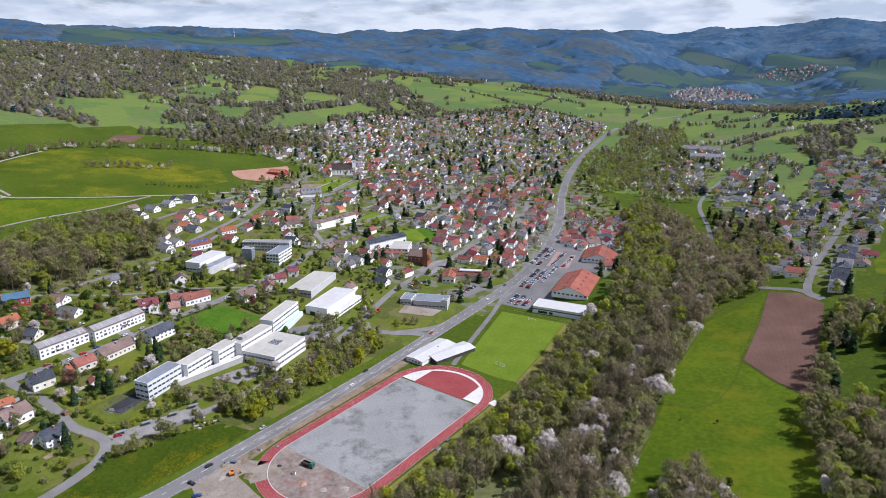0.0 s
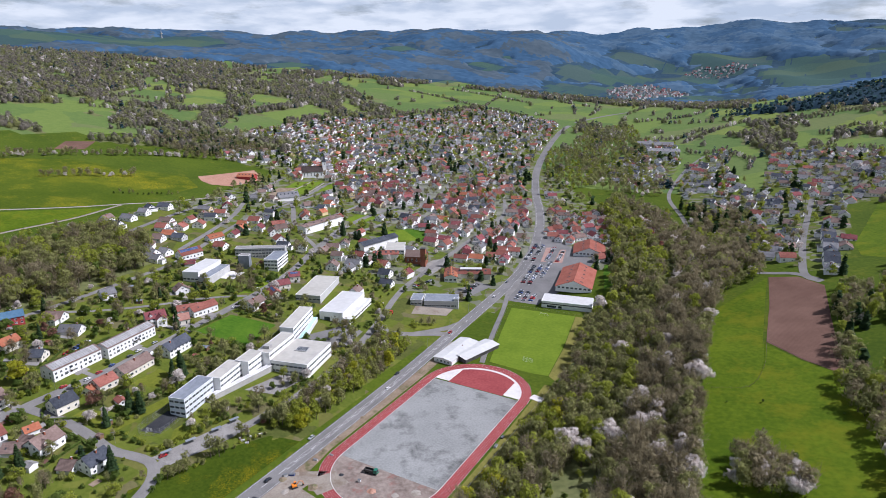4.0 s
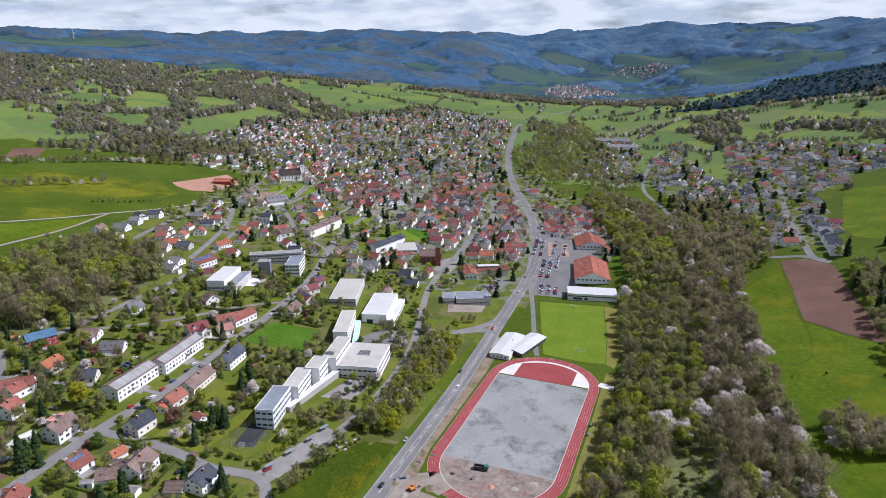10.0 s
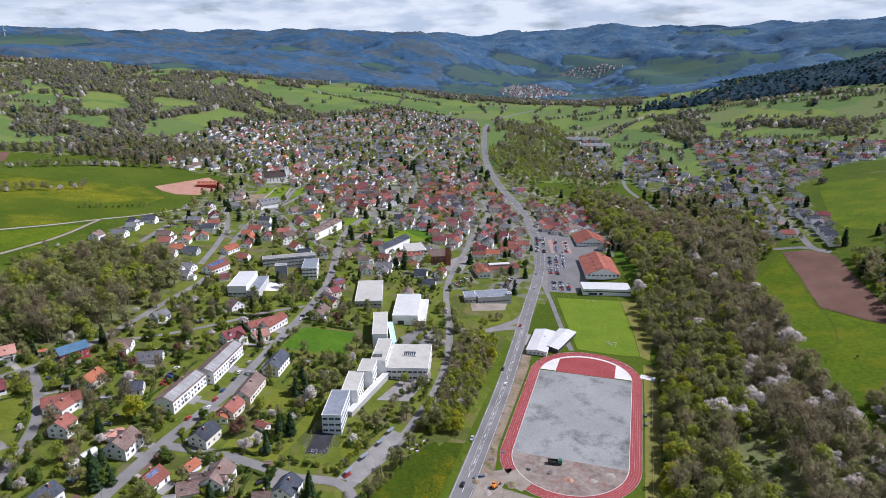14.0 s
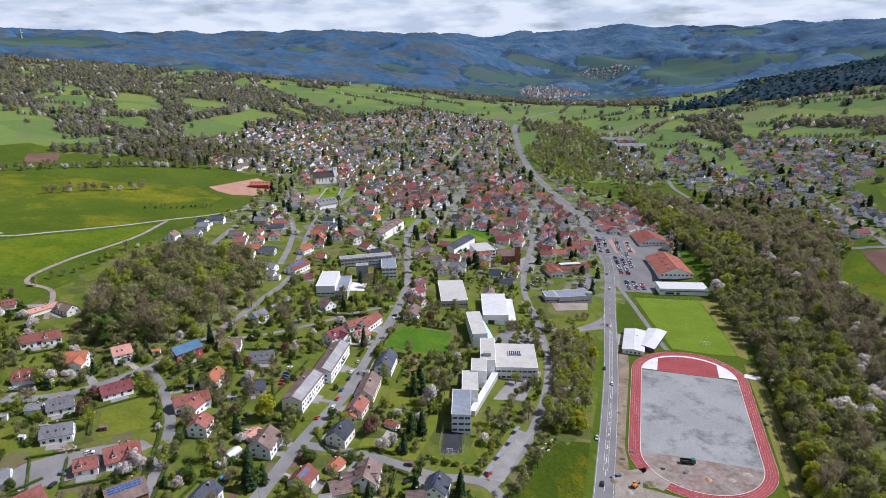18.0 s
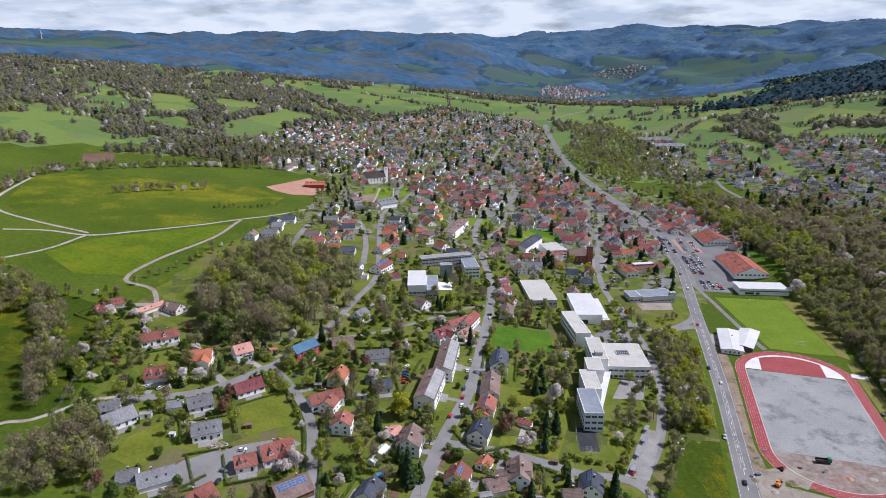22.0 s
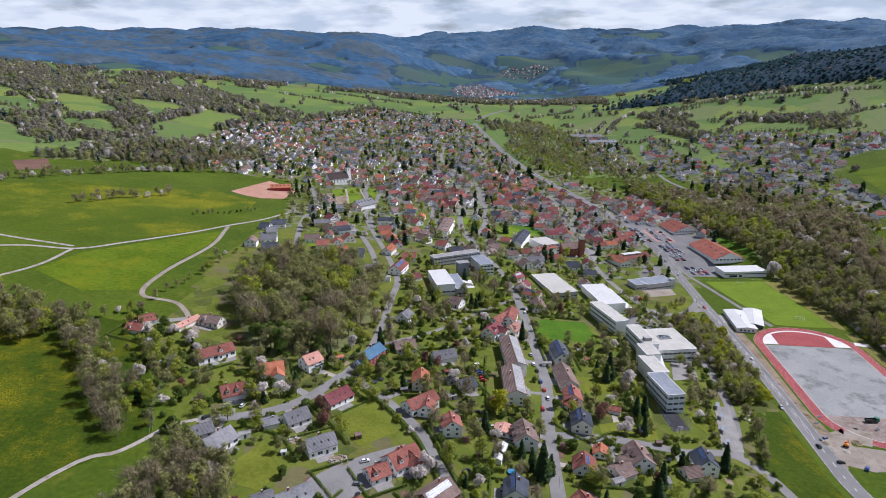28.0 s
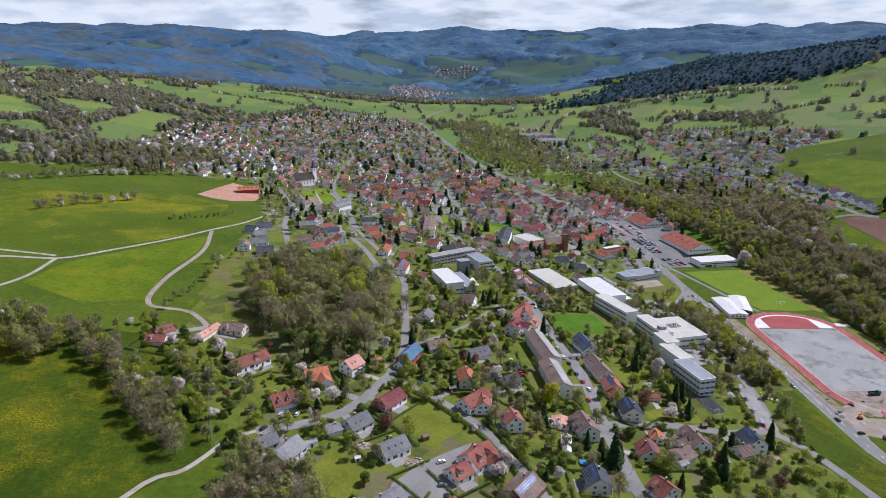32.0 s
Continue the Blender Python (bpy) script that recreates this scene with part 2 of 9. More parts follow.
material("bitumen roof", (0.200, 0.195, 0.190), (0.310, 0.300, 0.290), 0.5, 0.1, 0.9)
material("bright sheet", (0.245, 0.245, 0.245), (0.345, 0.345, 0.340), 0.6, 0.1, 0.7, object_vary=0.12)
material("concrete", (0.330, 0.325, 0.310), (0.480, 0.470, 0.450), 0.8, 0.12, 0.9)
material("trim white", (0.70, 0.70, 0.69), (0.82, 0.82, 0.81), 1.0, 0.2, 0.6)
material("dark trim", (0.045, 0.042, 0.040), (0.090, 0.085, 0.080), 1.0, 0.2, 0.6)
material("bark", (0.075, 0.058, 0.042), (0.150, 0.125, 0.098), 2.0, 0.2, 0.95, island=0.25)
material("metal", (0.300, 0.305, 0.310), (0.420, 0.425, 0.430), 1.0, 0.3, 0.45, metal=0.7)
material("rubber", (0.020, 0.020, 0.020), (0.040, 0.040, 0.040), 2.0, 0.3, 0.8)
glass_material("window glass", (0.030, 0.038, 0.046))
material("pale glass", (0.30, 0.33, 0.36), (0.42, 0.45, 0.48), 0.5, 0.2, 0.35, spec=0.4)
material("solar glass", (0.030, 0.060, 0.160), (0.050, 0.090, 0.210), 0.5, 0.2, 0.35, spec=0.2)
glass_material("pool water", (0.050, 0.200, 0.320), 0.05)
for nm, c in (("white paint", (0.75, 0.75, 0.75)), ("silver paint", (0.42, 0.43, 0.45)), ("black paint", (0.018, 0.019, 0.022)), ("red paint", (0.45, 0.02, 0.02)),
              ("blue paint", (0.03, 0.07, 0.24)), ("grey paint", (0.13, 0.14, 0.15)), ("orange paint", (0.75, 0.22, 0.02)), ("green paint", (0.02, 0.16, 0.10))):
    material(nm, tuple(k * 0.9 for k in c), tuple(min(0.85, k * 1.1) for k in c), 1.0, 0.3, 0.3, spec=0.5)
# foliage: twigs and young leaves
material("twigs", (0.215, 0.183, 0.108), (0.355, 0.306, 0.188), 0.25, 0.06, 0.95, island=0.15, leaf=0.5, gaps=0.5)
material("olive buds", (0.205, 0.215, 0.078), (0.350, 0.355, 0.135), 0.20, 0.05, 0.9, island=0.13, leaf=0.5, gaps=0.45)
material("fresh leaves", (0.225, 0.265, 0.034), (0.375, 0.410, 0.066), 0.25, 0.05, 0.9, island=0.13, leaf=0.5, gaps=0.42)
material("lime leaves", (0.30, 0.31, 0.020), (0.45, 0.44, 0.042), 0.25, 0.05, 0.9, island=0.11, leaf=0.5, gaps=0.4)
material("green leaves", (0.085, 0.135, 0.028), (0.165, 0.225, 0.048), 0.25, 0.05, 0.9, island=0.11, leaf=0.5, gaps=0.4)
material("blossom", (0.56, 0.50, 0.46), (0.80, 0.75, 0.71), 0.4, 0.1, 0.9, island=0.11, leaf=0.5, gaps=0.45)
material("needles", (0.022, 0.046, 0.018), (0.058, 0.096, 0.036), 0.3, 0.06, 0.9, island=0.11, leaf=0.35)
material("copper leaves", (0.17, 0.09, 0.062), (0.28, 0.15, 0.11), 0.3, 0.06, 0.9, island=0.11, leaf=0.5, gaps=0.45)
material("far twigs", (0.155, 0.140, 0.114), (0.260, 0.236, 0.190), 0.12, 0.012, 0.95, island=0.2, leaf=0.4, gaps=0.42)
material("slope buds", (0.150, 0.160, 0.080), (0.262, 0.268, 0.140), 0.12, 0.012, 0.95, island=0.2, leaf=0.4, gaps=0.42)
# distance haze is put into the blue of these three
material("hazed spruce", (0.026, 0.066, 0.120), (0.050, 0.104, 0.176), 0.030, 0.004, 0.95, 0.0)
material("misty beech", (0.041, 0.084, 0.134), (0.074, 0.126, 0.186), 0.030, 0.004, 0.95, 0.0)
material("hazed needles", (0.028, 0.062, 0.072), (0.052, 0.094, 0.104), 0.02, 0.006, 0.95, island=0.10, leaf=0.45)


def parcel_material(name, size, colours, base=((0.058, 0.086, 0.014), (0.145, 0.165, 0.034))):
    """Gardens: parcels of differing grass, tilled beds and scrub, with grain inside each."""
    m = material(name, *base, 0.45, 0.09, 0.95, 0.2)
    n, l = m.node_tree.nodes, m.node_tree.links
    b = n["Principled BSDF"]
    old = b.inputs["Base Color"].links[0].from_socket
    geo = n.new("ShaderNodeNewGeometry")
    cell = n.new("ShaderNodeTexVoronoi")
    cell.inputs["Scale"].default_value = 1.0 / size
    bend = n.new("ShaderNodeTexNoise")
    bend.inputs["Scale"].default_value, bend.inputs["Detail"].default_value = 3.0 / size, 3
    l.new(geo.outputs["Position"], bend.inputs["Vector"])
    sway = n.new("ShaderNodeVectorMath")
    sway.operation = "MULTIPLY_ADD"
    sway.inputs[1].default_value = (size * 0.35, size * 0.35, 0)
    l.new(bend.outputs["Color"], sway.inputs[0])
    l.new(geo.outputs["Position"], sway.inputs[2])
    l.new(sway.outputs["Vector"], cell.inputs["Vector"])
    ramp = n.new("ShaderNodeValToRGB")
    ramp.color_ramp.interpolation = "CONSTANT"
    while len(ramp.color_ramp.elements) < len(colours):
        ramp.color_ramp.elements.new(0.5)
    for e, (p, c) in zip(ramp.color_ramp.elements, colours):
        e.position, e.color = p, (*c, 1)
    l.new(cell.outputs["Color"], ramp.inputs["Fac"])
    mix = n.new("ShaderNodeMix")
    mix.data_type = "RGBA"
    mix.inputs["Factor"].default_value = 0.6
    l.new(old, mix.inputs["A"])
    l.new(ramp.outputs["Color"], mix.inputs["B"])
    l.new(mix.outputs["Result"], b.inputs["Base Color"])
    return m


parcel_material("garden", 11.0, [(0.0, (0.079, 0.105, 0.011)), (0.30, (0.119, 0.107, 0.034)), (0.40, (0.101, 0.126, 0.015)), (0.54, (0.136, 0.105, 0.069)), (0.60, (0.057, 0.065, 0.019)), (0.70, (0.122, 0.134, 0.022))])
parcel_material("town ground", 9.0, [(0.0, (0.070, 0.097, 0.016)), (0.24, (0.171, 0.166, 0.155)), (0.38, (0.094, 0.126, 0.016)), (0.54, (0.194, 0.185, 0.173)), (0.63, (0.117, 0.101, 0.067)), (0.72, (0.083, 0.110, 0.018))])
parcel_material("old town ground", 8.0, [(0.0, (0.190, 0.185, 0.178)), (0.36, (0.230, 0.222, 0.212)), (0.50, (0.080, 0.110, 0.022)), (0.58, (0.260, 0.250, 0.240)), (0.68, (0.150, 0.140, 0.130)), (0.76, (0.175, 0.170, 0.165))])
# blue is raised for distance haze: slightly here, strongly in the next
parcel_material("pasture", 120.0, [(0.0, (0.090, 0.150, 0.038)), (0.30, (0.130, 0.188, 0.040)), (0.44, (0.100, 0.150, 0.046)), (0.55, (0.158, 0.198, 0.042)), (0.66, (0.072, 0.130, 0.038)), (0.80, (0.130, 0.152, 0.062))], ((0.076, 0.122, 0.036), (0.156, 0.196, 0.058)))
parcel_material("hazed pasture", 210.0, [(0.0, (0.034, 0.076, 0.070)), (0.30, (0.046, 0.090, 0.070)), (0.44, (0.030, 0.066, 0.074)), (0.55, (0.064, 0.102, 0.066)), (0.66, (0.028, 0.062, 0.070)), (0.78, (0.050, 0.080, 0.080))], ((0.034, 0.070, 0.060), (0.066, 0.104, 0.080)))
# ---- lie of the land: spot heights (x, y, z) fitted to the camera's view, smoothly joined ----
SPOTS_VALLEY = [
    (0, 0, 0), (0, -100, 0), (5, 110, 0), (-10, 180, 1), (5, 235, 3), (-53, -90, 1), (-55, 60, 1), (-60, 190, 2),
    (-105, 40, 9), (-123, -60, 12), (-85, -80, 5), (-194, -104, 19), (-316, -80, 32), (-385, -151, 35), (-293, -138, 29),
    (-161, 267, 9), (-15, 360, 5), (48, 30, 1), (95, 20, 8), (70, 200, 5), (-330, 180, 36), (-230, 60, 22),
]
SPOTS_SIDES = [
    (-507, 162, 55), (-577, 40, 67), (-594, 397, 53), (-503, 462, 43), (-859, 334, 90), (160, 288, 40), (165, 173, 29),
    (167, 41, 20), (170, 335, 46), (118, 148, 22), (-480, -260, 40), (-760, -200, 92), (60, 520, 14), (250, 600, 58),
    (-220, 480, 22), (-330, 720, 38), (-110, 820, 30), (320, 100, 48),
]
SPOTS_FAR = [
    (-662, 1381, 91), (-364, 1378, 62), (-455, 2792, 107), (337, 1339, 124), (396, 2094, 166), (-1440, 932, 172),
    (719, 1557, 238), (919, 1442, 275), (700, 1200, 150), (-1250, 1900, 170), (-100, 2300, 80), (500, 400, 110), (-1300, -100, 180),
    (0, -700, 20), (700, -500, 150), (-1200, -700, 150), (-900, 2500, 160),
]
# far skyline, set nearer than it lies, heights fitted to the camera's view: (bearing to the left of +y in degrees,
# distance, height)
SKYLINE = [
    (85, 2600, 340), (70, 2700, 335), (62, 3100, 360), (54, 3900, 408), (45, 4100, 398), (38, 4000, 402), (31, 3800, 414), (25, 3650, 438),
    (20.5, 3500, 408), (17, 3100, 250), (12, 3300, 150), (2, 3500, 165), (-8, 3300, 190), (17, 4600, 424), (10, 4600, 466), (5, 4650, 478), (0.5, 4650, 506),
    (-3, 4650, 458), (-8, 4600, 468), (-13, 4500, 462), (-19, 4300, 468), (-25, 4200, 426), (-33, 4100, 422), (-50, 3500, 430),
]


def land_solver():
    spots = [(x, y, z) for s in (SPOTS_VALLEY, SPOTS_SIDES, SPOTS_FAR) for x, y, z in s]
    spots += [(-d * math.sin(radians(b)), d * math.cos(radians(b)), z) for b, d, z in SKYLINE]
    p = np.array(spots, float)
    xy, z = p[:, :2] / 1000, p[:, 2]
    r = np.linalg.norm(xy[:, None] - xy[None], axis=-1)
    n = len(p)
    a = np.zeros((n + 3, n + 3))
    a[:n, :n] = r + np.eye(n) * -0.002
    a[:n, n:] = np.c_[np.ones(n), xy]
    a[n:, :n] = a[:n, n:].T
    w = np.linalg.solve(a, np.r_[z, 0, 0, 0])
    return xy, w


LAND_XY, LAND_W = land_solver()


def land(x, y):
    """Height of the ground at arrays x, y."""
    x, y = np.atleast_1d(np.asarray(x, float)) / 1000, np.atleast_1d(np.asarray(y, float)) / 1000
    z = LAND_W[-3] + LAND_W[-2] * x + LAND_W[-1] * y
    for (cx, cy), w in zip(LAND_XY, LAND_W):
        z = z + w * np.sqrt((x - cx) ** 2 + (y - cy) ** 2 + 0.0004)
    far = np.clip((np.hypot(x, y) - 2.2) / 0.9, 0, 1)
    z = z + far * far * (26 * np.sin(6.1 * x + 1.9 * np.sin(3.3 * y)) * np.sin(5.2 * y + 1.7 * np.sin(4.1 * x)) + 11 * np.sin(13 * x + 2.2 * np.sin(9 * y + 1)) * np.sin(11 * y - 3 * x))
    flat = np.clip((np.hypot(np.maximum(np.abs(x - 0.003) - 0.045, 0), np.maximum(np.abs(y - 0.08) - 0.175, 0))) / 0.03, 0, 1)
    return z * (flat * flat * (3 - 2 * flat))


def h1(x, y):
    return float(land(x, y)[0])


# ---- mesh helpers ----
def mesh_from(name, verts, faces, mats, face_mats=None, smooth=False):
    """verts (n,3); faces: array (m,3) or (m,4), or a list of index lists."""
    me = bpy.data.meshes.new(name)
    verts = np.asarray(verts, np.float32)
    if isinstance(faces, np.ndarray):
        k = faces.shape[1]
        me.vertices.add(len(verts))
        me.vertices.foreach_set("co", verts.ravel())
        me.loops.add(faces.size)
        me.loops.foreach_set("vertex_index", faces.astype(np.int32).ravel())
        me.polygons.add(len(faces))
        me.polygons.foreach_set("loop_start", np.arange(0, faces.size, k, dtype=np.int32))
    else:
        me.from_pydata(verts.tolist(), [], faces)
    for m in mats:
        me.materials.append(MATS[m])
    if face_mats is not None:
        me.polygons.foreach_set("material_index", np.asarray(face_mats, np.int32))
    if smooth:
        me.polygons.foreach_set("use_smooth", np.ones(len(me.polygons), bool))
    me.update(calc_edges=True)
    return me


def part(name, mesh, parent, at=None, label=""):
    ob = new(name, mesh)
    ob.parent = parent
    if at is not None:
        ob.matrix_basis = at
    return tagged(ob, label) if label else ob


def thing(name, mesh, at, label, category, group="", kind=""):
    ob = new(name, mesh)
    ob.matrix_basis = at
    return tagged(ob, label, category, group, kind)


def smooth_line(pts, step=5.0):
    """A curve through the points, resampled evenly."""
    p = np.array(pts, float)
    q = np.vstack([2 * p[0] - p[1], p, 2 * p[-1] - p[-2]])
    out = []
    for i in range(1, len(q) - 2):
        n = max(2, int(np.linalg.norm(q[i + 1] - q[i]) / step))
        for s in np.linspace(0, 1, n, endpoint=False):
            a, b, c, d = q[i - 1], q[i], q[i + 1], q[i + 2]
            out.append(0.5 * (2 * b + (c - a) * s + (2 * a - 5 * b + 4 * c - d) * s * s + (3 * b - a - 3 * c + d) * s ** 3))
    out.append(p[-1])
    return np.array(out)


def offset_line(c, off):
    t = np.gradient(c, axis=0)
    t /= np.linalg.norm(t, axis=1, keepdims=True) + 1e-9
    return c + np.c_[-t[:, 1], t[:, 0]] * off


def ribbon(c, half, lift, across=3):
    """A draped strip along the line c."""
    rows = [offset_line(c, o) for o in np.linspace(-half, half, across)]
    xy = np.stack(rows, 1).reshape(-1, 2)
    v = np.c_[xy, land(xy[:, 0], xy[:, 1]) + lift]
    n = len(c)
    i = np.arange(n - 1)[:, None] * across + np.arange(across - 1)[None]
    i = i.ravel()
    return v, np.stack([i, i + across, i + across + 1, i + 1], 1)[:, ::-1]


def inside(poly, x, y):
    p = np.array(poly, float)
    x, y = np.asarray(x, float), np.asarray(y, float)
    hit = np.zeros(x.shape, bool)
    j = len(p) - 1
    for i in range(len(p)):
        c = (p[i, 1] > y) != (p[j, 1] > y)
        with np.errstate(divide="ignore", invalid="ignore"):
            hit ^= c & (x < (p[j, 0] - p[i, 0]) * (y - p[i, 1]) / (p[j, 1] - p[i, 1]) + p[i, 0])
        j = i
    return hit


def patch(poly, lift, grid=6.0):
    """A draped sheet that fills a closed outline."""
    from mathutils.geometry import delaunay_2d_cdt
    edge = []
    p = np.array(poly, float)
    for a, b in zip(p, np.roll(p, -1, 0)):
        n = max(1, int(np.linalg.norm(b - a) / grid))
        edge += [a + (b - a) * s for s in np.linspace(0, 1, n, endpoint=False)]
    lo, hi = p.min(0), p.max(0)
    gx, gy = np.meshgrid(np.arange(lo[0], hi[0], grid), np.arange(lo[1], hi[1], grid))
    gx, gy = gx.ravel() + 0.013, gy.ravel() + 0.017
    k = inside(poly, gx, gy)
    pts = [Vector(e) for e in edge] + [Vector((a, b)) for a, b in zip(gx[k], gy[k])]
    r = delaunay_2d_cdt(pts, [], [list(range(len(edge)))], 1, 1e-4)
    xy = np.array([tuple(v) for v in r[0]])
    faces = [list(f) for f in r[2]]
    return np.c_[xy, land(xy[:, 0], xy[:, 1]) + lift], faces


# ---- ground: one sheet out to the horizon ----
def spaced(lo, core_lo, core_hi, hi, step, grow=1.09, top=95):
    mid = list(np.arange(core_lo, core_hi + step, step))
    a, s = [], step
    x = mid[-1]
    while x < hi:
        s = min(s * grow, top)
        x += s
        a.append(x)
    b, s = [], step
    x = mid[0]
    while x > lo:
        s = min(s * grow, top)
        x -= s
        b.append(x)
    return np.array(b[::-1] + mid + a)


TOWN = [(-60, -40), (-70, -110), (-150, -210), (-330, -200), (-392, -140), (-440, -70), (-470, 60), (-480, 230), (-500, 300), (-560, 460), (-690, 465), (-745, 560), (-826, 657),
        (-838, 865), (-847, 965), (-761, 1023), (-726, 1163), (-673, 1423), (-423, 1394), (-352, 1221), (-297, 972), (-247, 815), (-170, 720), (-110, 640), (0, 560), (30, 380), (-40, 270), (-62, 100)]
EAST_VILLAGE = [(10, 850), (23, 934), (49, 1027), (60, 900), (97, 772), (126, 684), (132, 848), (129, 1008), (214, 996), (342, 893), (412, 832), (381, 728), (328, 698), (273, 673), (267, 612), (223, 589),
                (224, 533), (217, 364), (205, 290), (150, 345), (111, 519), (128, 600), (83, 602), (27, 676), (10, 762)]
WORKS_VILLAGE = [(-122, 812), (-127, 1008), (-123, 1124), (-59, 1100), (-20, 954), (-7, 807), (-11, 724), (-47, 716), (-94, 756)]
TOWN_WOOD = [(-790, 612), (-706, 650), (-660, 632), (-640, 582), (-692, 562), (-745, 556)]
WEST_WOOD = [(-371, -70), (-390, -55), (-408, -27), (-432, 20), (-428, 65), (-408, 95), (-370, 100), (-335, 75), (-322, 0), (-324, -45), (-345, -66)]
STRIP_WOOD = [(50, -140), (52, -40), (50, 24), (52, 110), (36, 190), (34, 262), (20, 340), (0, 420), (-60, 560), (-60, 660), (30, 560), (90, 430), (140, 350), (124, 240), (130, 150), (138, 70), (146, 0), (155, -140)]
gx = spaced(-4700, -640, 260, 4300, 6.0)
gy = spaced(-900, -330, 620, 4750, 6.0)
GX, GY = np.meshgrid(gx, gy)
fx, fy = GX.ravel(), GY.ravel()
keep_z = land(fx, fy) - 0.02
nx, ny = len(gx), len(gy)
ii = (np.arange(ny - 1)[:, None] * nx + np.arange(nx - 1)[None]).ravel()
quads = np.stack([ii, ii + 1, ii + nx + 1, ii + nx], 1)
cx, cy = fx[quads].mean(1), fy[quads].mean(1)


def rough_noise(x, y, scale, seed):
    rg = np.random.RandomState(seed)
    v = np.zeros_like(x)
    for k in range(9):
        a, ph = rg.uniform(0, 6.28), rg.uniform(0, 6.28)
        f = rg.uniform(0.5, 1.9) / scale
        v += np.sin((x * math.cos(a) + y * math.sin(a)) * f * 6.28 + ph + 1.5 * np.sin((x * math.sin(a) - y * math.cos(a)) * f * 3.7 + ph * 2))
    return v / 4.2


DARK_HILL = [(-60, 1500), (60, 1600), (200, 1720), (350, 2060), (300, 2500), (900, 2900), (1500, 2300), (1300, 1500), (900, 1330), (650, 1330), (480, 1440), (250, 1470)]
FAR_VILLAGE = [(-585, 2430), (-590, 2760), (-500, 2930), (-340, 2960), (-280, 2680), (-380, 2500), (-420, 2300), (-515, 2330)]
DISTANT_VILLAGE = [(-470, 3460), (-400, 3660), (-227, 3680), (-50, 3700), (-200, 3460), (-373, 3440)]
NEAR_MEADOW = [(-2000, -900), (-400, -900), (-392, -160), (-470, 60), (-480, 300), (-590, 470), (-700, 470), (-980, 300), (-1200, 150), (-1400, -100)]


CLEARINGS = []


def glade(*pts):
    """A pasture among the woods, by its corners."""
    CLEARINGS.append(pts)


# western slope
glade((-1264, 688), (-1311, 766), (-1397, 869), (-1497, 975), (-1429, 953), (-1310, 855), (-1204, 773), (-1135, 703), (-1148, 665), (-1149, 617), (-1170, 611))
glade((-1112, 706), (-1195, 806), (-1224, 874), (-1254, 983), (-1200, 919), (-1149, 910), (-1070, 848), (-1060, 779))
glade((-1081, 657), (-1044, 747), (-923, 628), (-927, 586), (-989, 586))
glade((-1213, 1065), (-1178, 1098), (-1095, 1094), (-1024, 1012), (-1021, 947), (-1007, 854), (-1016, 838), (-1095, 949), (-1167, 1005))
glade((-877, 630), (-967, 777), (-987, 924), (-993, 1015), (-982, 1068), (-904, 1026), (-860, 975), (-860, 896), (-843, 777), (-827, 674), (-814, 627), (-840, 607))
glade((-1814, 1523), (-1698, 1451), (-1594, 1365), (-1604, 1317))
glade((-1670, 1578), (-1730, 1737), (-1628, 1803), (-1516, 1671), (-1541, 1538), (-1571, 1469))
glade((-1533, 1277), (-1562, 1454), (-1487, 1556), (-1467, 1448), (-1489, 1321))
glade((-1378, 1503), (-1443, 1702), (-1304, 1538), (-1227, 1399), (-1277, 1397))
glade((-1384, 1686), (-1315, 1779), (-1229, 1754), (-1100, 1955), (-977, 1947), (-873, 1980), (-719, 1932), (-578, 1974), (-462, 1684), (-417, 1538), (-499, 1484), (-691, 1467), (-716, 1356), (-746, 1237), (-780, 1172), (-830, 1202), (-925, 1246), (-1030, 1328), (-1145, 1444), (-1205, 1457), (-1300, 1549))
glade((-1043, 1259), (-1030, 1283), (-890, 1188), (-777, 1093), (-787, 1068), (-846, 1035), (-948, 1122))
glade((-3329, 2371), (-2886, 2197), (-2404, 1916), (-2245, 1921), (-2221, 1867), (-2235, 1725), (-2302, 1658), (-2808, 1947))
glade((-947, 428), (-932, 502), (-891, 487), (-865, 442), (-873, 395), (-872, 366))
glade((-832, 415), (-759, 462), (-698, 473), (-679, 445), (-737, 387), (-791, 380))
glade((-1196, 359), (-1190, 508), (-1110, 565), (-1057, 548), (-1003, 482), (-951, 475), (-951, 525), (-902, 551), (-873, 433), (-883, 366), (-904, 321), (-972, 340), (-1040, 329), (-1092, 309))
glade((-1311, 670), (-1386, 839), (-1515, 994), (-1377, 931), (-1209, 818), (-1181, 753), (-1228, 710), (-1273, 659))
glade((-1247, 847), (-1336, 985), (-1257, 1017), (-1167, 917), (-1099, 902), (-1068, 864), (-1076, 710))
glade((-2520, 995), (-3625, 1806), (-3652, 2087), (-2873, 1817), (-3381, 2441), (-2396, 1951), (-2244, 1953), (-2267, 1770), (-2184, 1344), (-2378, 1256), (-2230, 1022), (-2115, 801))
glade((-2018, 1150), (-2054, 1300), (-1938, 1195), (-1936, 1117))
# valley floor and eastern side
glade((-869, 2056), (-408, 1809), (-365, 1455), (-420, 1361), (-543, 1320), (-672, 1440))
glade((-297, 2591), (8, 2199), (-99, 1549), (-215, 1452), (-283, 1611))
glade((147, 1384), (233, 1402), (334, 1409), (408, 1416), (469, 1374), (552, 1320), (487, 1088), (432, 1122), (341, 1171), (262, 1227), (222, 1167), (189, 1173), (173, 1275))
glade((213, 1039), (248, 1116), (278, 1104), (359, 1009), (343, 955), (302, 953), (251, 980), (214, 1001))
